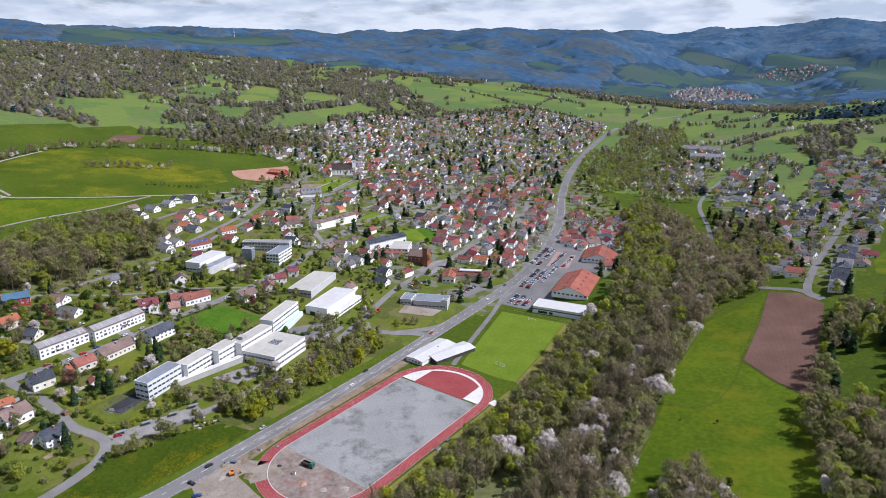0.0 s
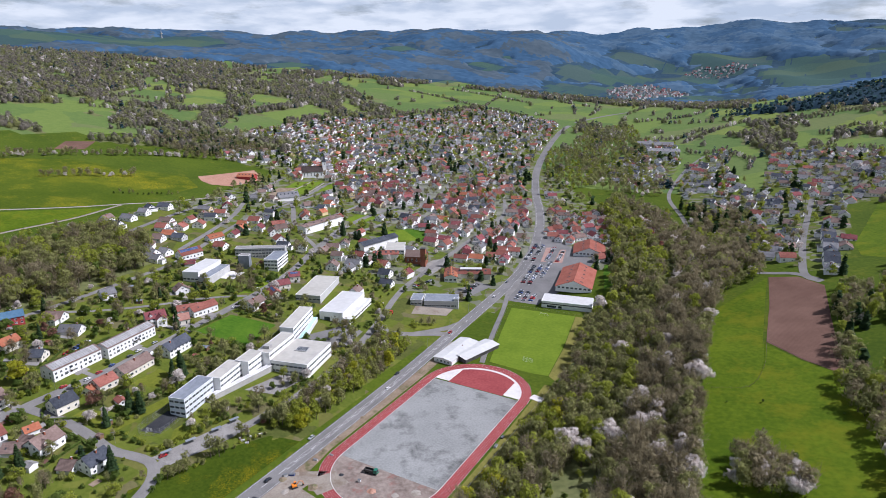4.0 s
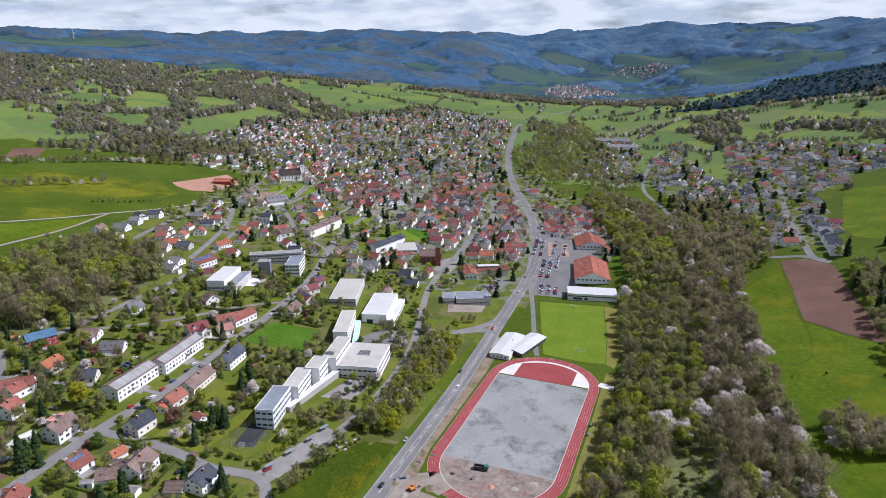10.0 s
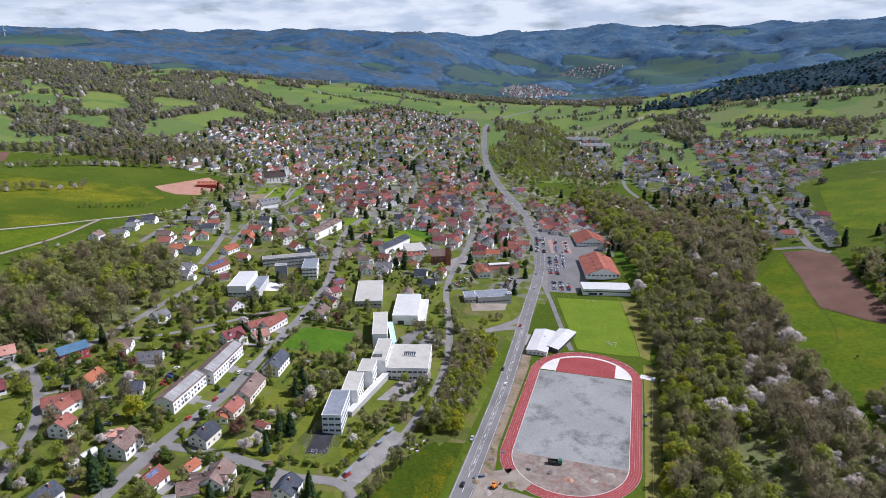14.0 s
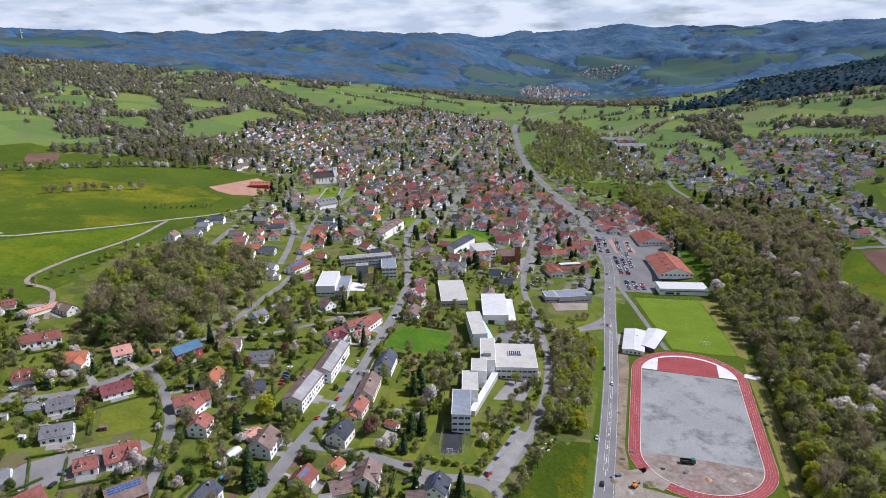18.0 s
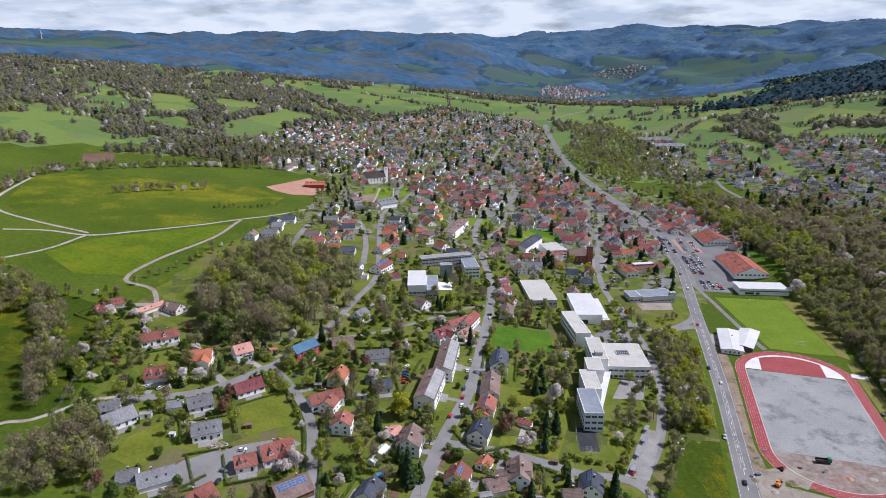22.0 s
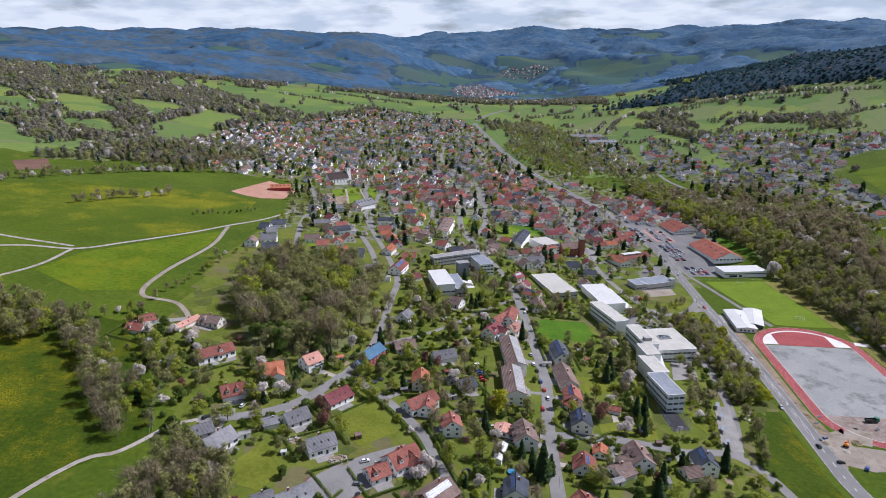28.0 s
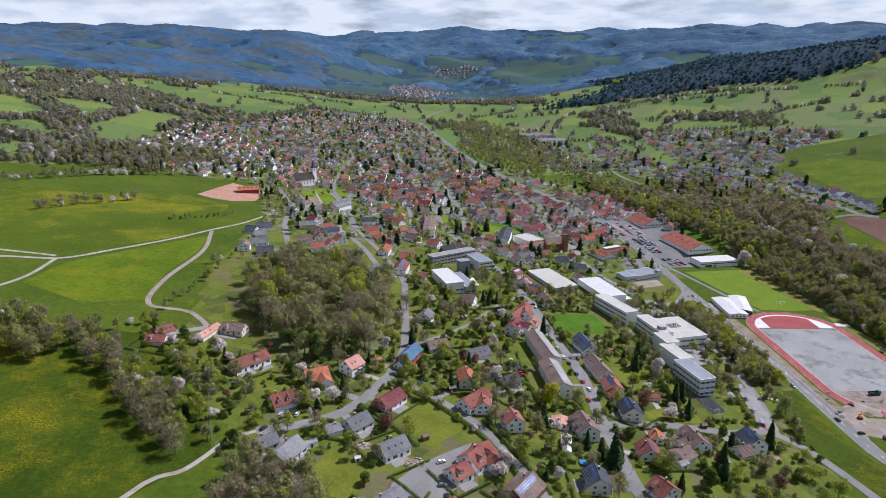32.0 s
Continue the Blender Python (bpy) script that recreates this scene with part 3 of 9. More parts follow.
glade((-41, 1110), (-4, 1252), (57, 1385), (55, 1149), (46, 1040), (19, 990), (-11, 997))
glade((-196, 1262), (-127, 1268), (-68, 1409), (-24, 1407), (-31, 1264), (-63, 1151), (-126, 1147), (-179, 1150))
glade((60, 989), (100, 921), (106, 777), (80, 804), (61, 884))
glade((-270, 1073), (-275, 1159), (-227, 1123), (-195, 1049), (-200, 975), (-234, 993))
glade((255, 590), (309, 584), (329, 553), (305, 471), (275, 497), (254, 414), (247, 352), (225, 349), (222, 389), (241, 508))
glade((369, 870), (434, 905), (418, 852), (368, 834))
glade((139, 1345), (297, 1376), (431, 1336), (564, 1313), (751, 1232), (709, 1156), (603, 1119), (485, 1082), (430, 1042), (297, 1153), (223, 1127), (179, 1159))
glade((306, 837), (416, 938), (422, 842), (395, 735), (366, 734), (384, 806), (339, 841))
# far up the valley
glade((-1240, 2483), (-1208, 2558), (-1119, 2539), (-1036, 2485), (-1070, 2415), (-1137, 2377))
glade((-913, 2884), (-848, 3101), (-778, 3207), (-612, 3450), (-234, 3410), (-255, 3300), (-553, 3026), (-727, 2860), (-861, 2707))
glade((-902, 3705), (-706, 3670), (-584, 3684), (-658, 3608), (-770, 3548))
glade((-869, 2640), (-716, 2815), (-575, 2905), (-651, 2784), (-823, 2578))
glade((-282, 2702), (-175, 3032), (24, 2291), (13, 1646), (-91, 1755), (-211, 2044))
glade((34, 3770), (223, 3761), (420, 3540), (332, 3481), (351, 3350), (230, 3117), (174, 2979), (15, 3109), (-83, 3453), (5, 3618))
glade((-704, 2654), (-597, 2731), (-549, 2445), (-698, 2423))
glade((421, 3936), (644, 3747), (566, 3592), (410, 3784))
glade((943, 3353), (1126, 3257), (969, 2728), (925, 3269))
glade((-193, 3287), (-11, 3045), (-27, 2625), (-177, 3061))
glade((-1721, 2435), (-1702, 2669), (-1620, 2635), (-1624, 2375))
glade((250, 4712), (599, 4475), (325, 4635))
glade((-880, 3619), (-577, 3713), (-553, 3677), (-749, 3503), (-859, 3381))
glade((-926, 2800), (-802, 3145), (-613, 3422), (-503, 3041), (-607, 2811), (-734, 2741), (-881, 2651))
glade((-843, 2472), (-703, 2616), (-591, 2479), (-563, 2243), (-736, 2126))
glade((63, 3685), (248, 3683), (468, 3481), (576, 3470), (448, 3276), (331, 3145), (180, 3381), (63, 3446))
glade((421, 3632), (730, 3600), (715, 3425), (468, 3506))
glade((-456, 3862), (-108, 3882), (-4, 3751), (-229, 3654), (-440, 3733))
glade((264, 4637), (563, 4506), (689, 4394), (562, 4176), (306, 4367))
glade((62, 3175), (317, 3307), (250, 2729), (62, 2958))
glade((860, 3450), (986, 3344), (958, 3229), (831, 3307))
glade((-568, 3665), (-390, 3613), (-411, 3510), (-571, 3469))


GROVES = [
    [(-861, 433), (-882, 484), (-825, 532), (-791, 547), (-758, 537), (-728, 503), (-740, 466), (-784, 434), (-833, 413)],
    [(-991, 704), (-1042, 784), (-1019, 799), (-925, 695), (-896, 641), (-920, 632)],
    [(-1095, 1228), (-1037, 1224), (-919, 1066), (-957, 1056), (-1022, 1091)],
    [(-1016, 1262), (-885, 1179), (-777, 1093), (-742, 1044), (-833, 1093), (-950, 1172)],
    [(-1199, 1375), (-1085, 1323), (-1043, 1259), (-1113, 1266)],
    [(-1263, 1735), (-1131, 1744), (-1101, 1710), (-1203, 1673)],
    [(60, 1334), (126, 1335), (159, 1155), (163, 992), (122, 982), (84, 1057), (60, 1133)],
    [(215, 1102), (264, 1154), (333, 1122), (416, 1098), (438, 1038), (402, 934), (354, 908), (353, 1026), (269, 1110), (222, 1072)],
    [(-355, 1384), (-339, 1419), (-292, 1239), (-312, 1212)],
    [(-311, 1362), (-230, 1298), (-179, 1150), (-198, 1109), (-268, 1190)],
    [(-829, 2116), (-625, 2224), (-328, 2492), (10, 2428), (28, 1696), (-243, 1948), (-498, 1990), (-743, 2010)],
    [(-318, 3149), (-130, 3227), (3, 2589), (-131, 2595), (-292, 2960)],
]


def woodland(x, y):
    """Where trees stand, 0 or 1, in the wide country round the town."""
    d = np.hypot(x, y)
    n1, n2, n3 = rough_noise(x, y, 420, 3), rough_noise(x, y, 170, 5), rough_noise(x, y, 75, 6)
    west = (x < -640) | (d > 2350)
    v = np.where(west, n1 * 0.35 + n2 * 0.35 + n3 * 0.35 + np.where(d > 2350, 0.80, 0.22) > -0.05, n2 * 0.5 + n3 * 0.5 + 0.1 * n1 > 0.62).astype(float)
    for g in CLEARINGS:
        k = inside(g, x + 14 * n3, y + 14 * n2)
        v[k] = n3[k] + 0.6 * n2[k] > 1.25
    for g in GROVES:
        k = inside(g, x, y)
        v[k] = n3[k] + 0.5 * n2[k] > -0.55
    k = inside(NEAR_MEADOW, x, y)
    v[k] = 0
    v[inside(TOWN, x, y) | inside(EAST_VILLAGE, x, y) | inside(FAR_VILLAGE, x, y)] = 0
    v[inside(WORKS_VILLAGE, x, y) | inside(DISTANT_VILLAGE, x, y)] = 0
    v[inside(DARK_HILL, x, y) | inside(TOWN_WOOD, x, y)] = 1
    v[(x > -640) & (x < 430) & (y < 480)] = 0
    return v


wood_here = woodland(cx, cy)
zone = np.zeros(len(quads), int)
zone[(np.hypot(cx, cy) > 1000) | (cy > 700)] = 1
# farther ground takes the colours with haze painted in
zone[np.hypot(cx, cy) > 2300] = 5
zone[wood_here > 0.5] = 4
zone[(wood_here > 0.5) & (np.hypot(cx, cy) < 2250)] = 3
zone[(inside(TOWN, cx, cy) & ~inside(TOWN_WOOD, cx, cy)) | inside(EAST_VILLAGE, cx, cy) | inside(WORKS_VILLAGE, cx, cy)] = 2
CENTRE = [(-60, 340), (-130, 300), (-210, 330), (-330, 400), (-440, 440), (-420, 560), (-250, 600), (-110, 560), (-70, 460)]
zone[(zone == 2) & (cy > 190)] = 6
zone[inside(CENTRE, cx, cy) | inside([(-40, 372), (40, 372), (60, 470), (10, 560), (-80, 560), (-100, 470)], cx, cy)] = 7
zone[inside(WEST_WOOD, cx, cy) | inside(STRIP_WOOD, cx, cy)] = 3
ground = thing("ground", mesh_from("ground", np.c_[fx, fy, keep_z], quads, ["meadow", "pasture", "garden", "wood floor", "hazed wood floor", "hazed pasture", "town ground", "old town ground"], zone, True), Matrix(),
               "green valley floor and hillsides with meadows and gardens", "ground", kind="structure")


def sheet(name, poly, mat, lift, label, category, grid=6.0):
    v, f = patch(poly, lift, grid)
    return thing(name, mesh_from(name, v, f, [mat]), Matrix(), label, category, kind="structure")


def strip(name, pts, width, mat, lift, label, category="road", parent=None):
    v, f = ribbon(smooth_line(pts), width / 2, lift)
    if parent is not None:
        return part(name, mesh_from(name, v, f, [mat]), parent)
    return thing(name, mesh_from(name, v, f, [mat]), Matrix(), label, category, kind="structure")


# ---- fields and surfaces ----
sheet("field_brown", [(159, 293), (163, 240), (165, 175), (186, 152), (209, 135), (203, 200), (198, 274), (180, 292)], "ploughed earth", 0.10, "reddish brown ploughed field beside green meadow", "field")
sheet("field_green", [(158, 292), (128, 236), (132, 150), (140, 70), (150, -10), (165, -60), (210, -60), (225, 60), (215, 130), (186, 150), (163, 173), (160, 240)], "dandelion meadow", 0.05, "bright green sloping meadow with yellow dandelions", "meadow")
sheet("field_corner", [(158, 291), (128, 236), (130, 150), (135, 109), (167, 122), (162, 170), (160, 240)], "dandelion meadow", 0.09, "bright meadow beside the ploughed field", "meadow")
sheet("field_upper", [(-640, 60), (-584, 52), (-553, 85), (-527, 134), (-508, 178), (-540, 300), (-600, 330), (-760, 260), (-800, 180), (-735, 95), (-694, 60)], "flowering meadow", 0.05, "large meadow green with yellow dandelion flowers", "meadow", 9)
sheet("field_lower", [(-566, 30), (-548, 66), (-522, 118), (-505, 150), (-495, 100), (-495, 28), (-486, -12), (-520, -30), (-570, -12)], "dandelion meadow", 0.05, "green meadow between two field tracks", "meadow")
sheet("field_west", [(-388, -160), (-410, -120), (-470, -60), (-560, -60), (-660, -200), (-560, -300), (-420, -260), (-415, -200)], "lush meadow", 0.05, "lush meadow dotted with dandelions below the houses", "meadow", 9)
sheet("field_east", [(255, 590), (309, 584), (329, 553), (349, 480), (254, 352), (247, 340), (225, 349), (222, 389), (241, 508)], "dandelion meadow", 0.06, "bright green meadow beside the village terrace", "meadow", 8)
sheet("site_red_earth", [(-595, 345), (-592, 400), (-585, 445), (-550, 425), (-528, 405), (-522, 340), (-545, 325), (-570, 330)], "red earth", 0.12, "levelled red earth building site", "building site")
sheet("football_pitch", [(-38, 218), (-24, 165), (-9, 111), (22, 109), (36, 111), (30, 160), (18, 226)], "pitch grass", 0.05, "mown green football pitch", "pitch")
sheet("pitch_margin", [(18.5, 226), (30.5, 160), (36.5, 111), (43, 106), (45, 150), (44, 227)], "dry grass", 0.045, "dry yellowish margin of the football pitch", "verge")
sheet("field_south", [(-96, -116), (-88, -84), (-84, -66), (-74, -44), (-58, -36), (-57.5, -330), (-64, -330), (-70, -220), (-79, -140)], "lush meadow", 0.05, "lush meadow beside the main road", "meadow")
sheet("school_lawn", [(-203, 14), (-206, 50), (-168, 60), (-160, 22)], "school grass", 0.10, "fenced green lawn beside the school", "lawn", 4)
sheet("ball_court", [(-135, -63), (-126, -60), (-121, -79), (-131, -84)], "dark asphalt", 0.15, "small dark fenced ball court", "court", 3)
LOT = [(-52, 232), (-20, 236), (-20, 252), (-2, 300), (-8, 372), (-60, 420), (-90, 440), (-98, 425), (-76, 350), (-66, 300)]
sheet("market_parking", LOT, "road asphalt", 0.10, "grey asphalt car park with white bays", "car park")
sheet("shop_parking", [(-98, 214), (-80, 216), (-74, 252), (-92, 256)], "road asphalt", 0.11, "asphalt parking beside the shop hall", "car park", 4)
sheet("school_yard", [(-140, 60), (-128, 100), (-112, 96), (-106, 66), (-118, 56)], "road asphalt", 0.10, "asphalt school yard", "yard", 4)
sheet("school_forecourt", [(-118, -20), (-100, -12), (-98, 20), (-112, 18)], "paving", 0.12, "paved forecourt of the school", "yard", 4)
sheet("bus_lot", [(-108, -94), (-96, -92), (-90, -45), (-99, -44)], "paving", 0.16, "pale paved parking strip with bicycle racks", "parking strip", 4)
sheet("culdesac", [(-262, -139), (-270, -137), (-284, -148), (-297, -160), (-306, -172), (-308, -182), (-290, -186), (-278, -172), (-268, -152)], "asphalt", 0.14, "grey asphalt turning area between houses", "street", 4)
sheet("fire_yard", [(-108, 168), (-78, 183), (-76, 166), (-102, 151)], "site gravel", 0.12, "paved yard before a low hall", "yard", 4)
sheet("works_yard", [(-48, -60), (-28, -48), (-30, -66), (8, -72), (2, -84), (-30, -90), (-46, -84)], "site gravel", 0.06, "trodden gravel building site at the end of the track", "building site", 4)
sheet("verge_earth", [(-44.5, -92), (-45, -30), (-45.6, 40), (-47, 80), (-48, 104), (-41, 98), (-39.5, 70), (-39.5, -32), (-36, -56), (-42, -88)], "bare earth", 0.045, "bare brown earth verge between road and track", "verge", 4)
sheet("verge_track", [(38.5, 98), (39.5, 20), (39.2, -60), (48, -70), (50, 20), (47, 98)], "dry grass", 0.045, "strip of dry yellowish grass beside the track", "verge", 4)
sheet("club_forecourt", [(-54, 108), (-38, 103), (-38, 116), (-46, 128), (-56, 126)], "gravel", 0.07, "gravel forecourt of the club house", "forecourt", 4)

# ---- roads ----
MAIN = [(-17, -900), (-37, -560), (-44, -330), (-47.5, -200), (-48.3, -82), (-50, 23), (-53.5, 100), (-57.5, 165), (-66, 300), (-86, 398), (-126, 515), (-182, 640), (-245, 813), (-320, 1100), (-373, 1377), (-353, 1533), (-300, 1700)]
main_road = strip("road_main", MAIN, 10.5, "road asphalt", 0.14, "wide grey main road with white markings")
strip("road_shoulder", [q for q in MAIN if q[1] > 290], 12.6, "asphalt", 0.10, "paved shoulder along the main road", "road")
line = smooth_line(MAIN, 4.0)
line = line[line[:, 1] < 700]
for side in (-4.6, 4.6):
    v, f = ribbon(offset_line(line, side), 0.05, 0.17, 2)
    part("edge_line", mesh_from("edge_line", v, f, ["road paint"]), main_road)
dash = mesh_from("dash", *[(lambda v, f: (v, f))(np.array([(-0.12, -2, 0), (0.12, -2, 0), (0.12, 2, 0), (-0.12, 2, 0)]), np.array([[0, 1, 2, 3]]))][0], ["road paint"])
for i in range(1, len(line) - 1, 3):
    if line[i, 1] > 420:
        break
    t = line[i + 1] - line[i - 1]
    part("dash", dash, main_road, pose(line[i, 0], line[i, 1], h1(*line[i]) + 0.18, 0, 0, math.degrees(math.atan2(-t[0], t[1]))))
strip("road_school_street", [(-176, -520), (-186, -330), (-193, -200), (-199, -110), (-200, -50), (-211, 28), (-221, 90), (-236, 150), (-262, 218), (-290, 300), (-300, 400), (-275, 480)], 7.0, "asphalt", 0.15, "residential street of grey asphalt")
strip("road_cross_street", [(-198, -108), (-168, -102.5), (-145, -102), (-128, -102.5), (-101, -98), (-84, -130), (-72, -220), (-70, -330), (-62, -520)], 6.0, "asphalt", 0.13, "narrow side street past gardens")
strip("road_lot", [(-101, -98), (-92, -60), (-89, -20), (-90, 20), (-97, 63), (-112, 115), (-140, 205), (-155, 344), (-166, 480), (-200, 560)], 5.5, "asphalt", 0.12, "grey access road behind the school")
strip("road_junction", [(-55, 138), (-67, 130), (-78, 119.5), (-91, 111), (-99, 109), (-108, 116)], 7.0, "asphalt", 0.16, "curved slip road joining the main road")
strip("road_junction_island", [(-58, 168), (-63, 148), (-70, 134), (-79, 120)], 6.0, "asphalt", 0.15, "slip road by a grassy island")
strip("road_hedge_lane", [(-317, -80), (-293, -96), (-268, -120), (-253, -146), (-238, -175), (-222, -240), (-215, -330), (-198, -430)], 5.5, "asphalt", 0.13, "hedge-lined residential lane")
strip("road_wood_lane", [(-317, -80), (-311, -45), (-313, 0), (-317, 45), (-322, 90), (-345, 150), (-375, 220), (-405, 300), (-420, 380)], 5.0, "asphalt", 0.14, "lane along the edge of the wood")
strip("road_left_lane", [(-317, -80), (-328, -108), (-340, -124), (-355, -134), (-374, -142)], 6.5, "asphalt", 0.15, "short residential lane with parked cars")
strip("road_link_lane", [(-311, -40), (-282, -10), (-260, 24), (-243, 58), (-224, 84)], 3.5, "asphalt", 0.12, "narrow lane between gardens")
strip("road_meadow_path", [(-480, -420), (-440, -300), (-412, -194), (-395, -173), (-384, -150), (-374, -142)], 2.6, "gravel", 0.12, "pale gravel field path")
strip("road_field_track", [(-640, 10), (-610, 28), (-574, 38), (-553, 73), (-527, 126), (-511, 170), (-495, 213), (-480, 280), (-450, 330)], 3.4, "gravel", 0.13, "pale gravel track through meadows")
strip("road_field_branch", [(-509, 166), (-492, 99), (-491, 24), (-482, -19), (-452, -24), (-420, -58)], 3.6, "site gravel", 0.12, "rough gravel track down to the houses")
strip("road_field_loop", [(-580, 42), (-639, 42), (-694, 49), (-734, 80), (-790, 165)], 3.4, "gravel", 0.12, "winding field track on the hillside")
strip("road_field_low", [(-576, 36), (-574, -6), (-590, -60), (-600, -140)], 3.0, "gravel", 0.12, "field track down the meadow")
strip("road_market", [(-54, 246), (-55, 262), (-60, 300), (-78, 372)], 5.0, "asphalt", 0.13, "access road beside the car park")
strip("road_club", [(-57, 262), (-54, 246), (-43, 211), (-28, 157), (-17, 119), (-13, 107)], 4.0, "asphalt", 0.11, "narrow paved way along the pitch")
strip("road_east_street", [(196, 282), (184, 300), (182, 373), (183, 450), (186, 540), (190, 640)], 6.0, "asphalt", 0.13, "straight street between house rows")
strip("road_east_bend", [(196, 284), (178, 299), (158, 303), (128, 315), (104, 336), (84, 442), (52, 561), (13, 667), (5, 762), (5, 874), (17, 973)], 5.5, "asphalt", 0.13, "road curving into the village")
strip("road_town_north", [(-275, 480), (-305, 580), (-374, 741), (-393, 863), (-400, 975), (-390, 1116), (-386, 1204)], 6.5, "asphalt", 0.13, "town street climbing the slope")
strip("road_town_west", [(-420, 380), (-450, 470), (-462, 600), (-470, 776), (-532, 925), (-563, 1011), (-581, 1101)], 5.5, "asphalt", 0.13, "town street between houses")
strip("road_town_rise", [(-228, 690), (-279, 740), (-321, 904), (-352, 1042), (-378, 1174)], 5.5, "asphalt", 0.12, "town street climbing between houses")
strip("road_town_crest", [(-400, 1010), (-470, 1060), (-530, 1123), (-546, 1227), (-540, 1298)], 5.0, "asphalt", 0.12, "street near the upper edge of the town")
strip("road_town_ring", [(-262, 218), (-330, 260), (-400, 330), (-450, 350)], 5.5, "asphalt", 0.12, "town street between gardens")
strip("road_town_centre", [(-300, 400), (-220, 420), (-160, 430), (-95, 440)], 6.0, "asphalt", 0.12, "street in the town centre")

strip("road_hill_street", [(-345, 114), (-368, 170), (-401, 232), (-452, 303), (-490, 370), (-520, 442)], 5.5, "asphalt", 0.16, "hillside street of grey asphalt")
strip("road_inner_street", [(-277, 249), (-267, 338), (-276, 447), (-300, 511), (-369, 563), (-440, 570)], 6.0, "asphalt", 0.15, "curving town street of grey asphalt")
strip("road_school_lane", [(-318, 250), (-326, 277), (-332, 340), (-339, 400)], 5.0, "asphalt", 0.16, "short town lane")
strip("road_wood_street", [(-420, 110), (-430, 141), (-455, 223), (-465, 271)], 5.5, "asphalt", 0.17, "new street between white houses")
strip("road_hall_street", [(-380, 232), (-403, 323), (-423, 439)], 5.0, "asphalt", 0.17, "street past the white hall")
for nm, pts in (("lawn_school", [(-315, 361), (-286, 365), (-287, 324), (-308, 324)]), ("lawn_care_home", [(-251, 320), (-237, 351), (-199, 373), (-203, 324), (-241, 292)]), ("lawn_church", [(-492, 438), (-464, 471), (-429, 378), (-451, 349)]),
                ("lawn_office", [(-245, 136), (-231, 137), (-224, 94), (-232, 81)]), ("lawn_terrace", [(-434, 163), (-411, 166), (-404, 142), (-421, 141)]), ("lawn_parish", [(-449, 468), (-438, 475), (-420, 429), (-427, 413)])):
    sheet(nm, pts, "pitch grass", 0.09, "mown bright green lawn in the town", "lawn", 5)
sheet("lawn_villa", [(-308, -124), (-294, -104), (-275, -128), (-291, -145)], "lawn", 0.09, "large mown lawn beside the hedge", "lawn", 4)
sheet("bed_church", [(-477, 387), (-461, 412), (-438, 348), (-453, 336)], "bare earth", 0.14, "tilled bed below the church", "garden bed", 5)
strip("path_church", [(-474, 451), (-450, 380), (-425, 305)], 2.6, "gravel", 0.17, "pale path down from the church", "path")
strip("path_parish", [(-457, 463), (-440, 420), (-424, 382)], 2.2, "gravel", 0.17, "pale path beside the lawns", "path")

sheet("field_tilled", [(-880, 322), (-866, 365), (-818, 315), (-833, 276)], "ploughed earth", 0.25, "small tilled field among hedges", "field", 8)
sheet("paving_red", [(-72, 395), (-67, 398), (-55, 349), (-60, 346)], "red paving", 0.16, "red paved strip in the car park", "paving", 4)
sheet("paving_bays", [(-55, 396), (-49, 398), (-38, 353), (-47, 349)], "red paving", 0.16, "red paved bays in the car park", "paving", 4)
sheet("lawn_market", [(6, 359), (13, 330), (27, 282), (33, 300), (20, 360)], "school grass", 0.12, "green lawn beside the supermarket", "lawn", 4)
sheet("lawn_park", [(-238, 347), (-224, 365), (-191, 360), (-173, 333), (-201, 326)], "school grass", 0.14, "green lawn in the town", "lawn", 5)
sheet("church_yard", [(-150, 300), (-140, 296), (-137, 240), (-156, 244), (-158, 280)], "paving", 0.10, "paved yard before the brick church", "yard", 5)

# ---- running track ----
track = tagged(new("running_track"), "red running track with pale lines round a grey infield", "running track", kind="structure")


def stadium(r, cy0, cy1, x0=0.0, n=40):
    a = np.linspace(0, math.pi, n)
    top = np.c_[x0 + r * np.cos(a), cy1 + r * np.sin(a)]
    low = np.c_[x0 - r * np.cos(a), cy0 - r * np.sin(a)]
    return np.vstack([top, low])


R_IN, Y0, Y1 = 31.3, -31.0, 68.5


def ring(name, r0, r1, z, mat, label=""):
    a, b = stadium(r0, Y0, Y1), stadium(r1, Y0, Y1)
    n = len(a)
    v = np.vstack([np.c_[a, np.full(n, z)], np.c_[b, np.full(n, z)]])
    i = np.arange(n)
    f = np.stack([i, i + n, (i + 1) % n + n, (i + 1) % n], 1)
    return part(name, mesh_from(name, v, f, [mat]), track, None, label)


ring("lanes", R_IN, R_IN + 6.4, 0.06, "track rubber", "red rubber lanes")
for k in range(1, 5):
    ring("lane_line", R_IN + 1.26 * k - 0.02, R_IN + 1.26 * k + 0.02, 0.075, "track line")
ring("kerb", R_IN - 0.25, R_IN + 0.05, 0.09, "pale sand", "pale concrete kerb")
ring("outer_kerb", R_IN + 6.4, R_IN + 6.5, 0.08, "pale sand", "pale concrete outer kerb")


def flat_poly(name, pts, z, mat, parent, label=""):
    v = [(x, y, z) for x, y in pts]
    return part(name, mesh_from(name, v, [list(range(len(v)))], [mat]), parent, None, label)


far_half = [(x, y) for x, y in stadium(R_IN, Y0, Y1)[:40]]
flat_poly("grey_infield", [(-31, -33), (31, -33), (31, 69.5), (-31, 69.5)], 0.055, "grey sand", track, "patchy grey sand infield")
flat_poly("far_apron", [p for p in far_half if p[1] >= 69.0], 0.05, "pale sand", track, "pale apron")
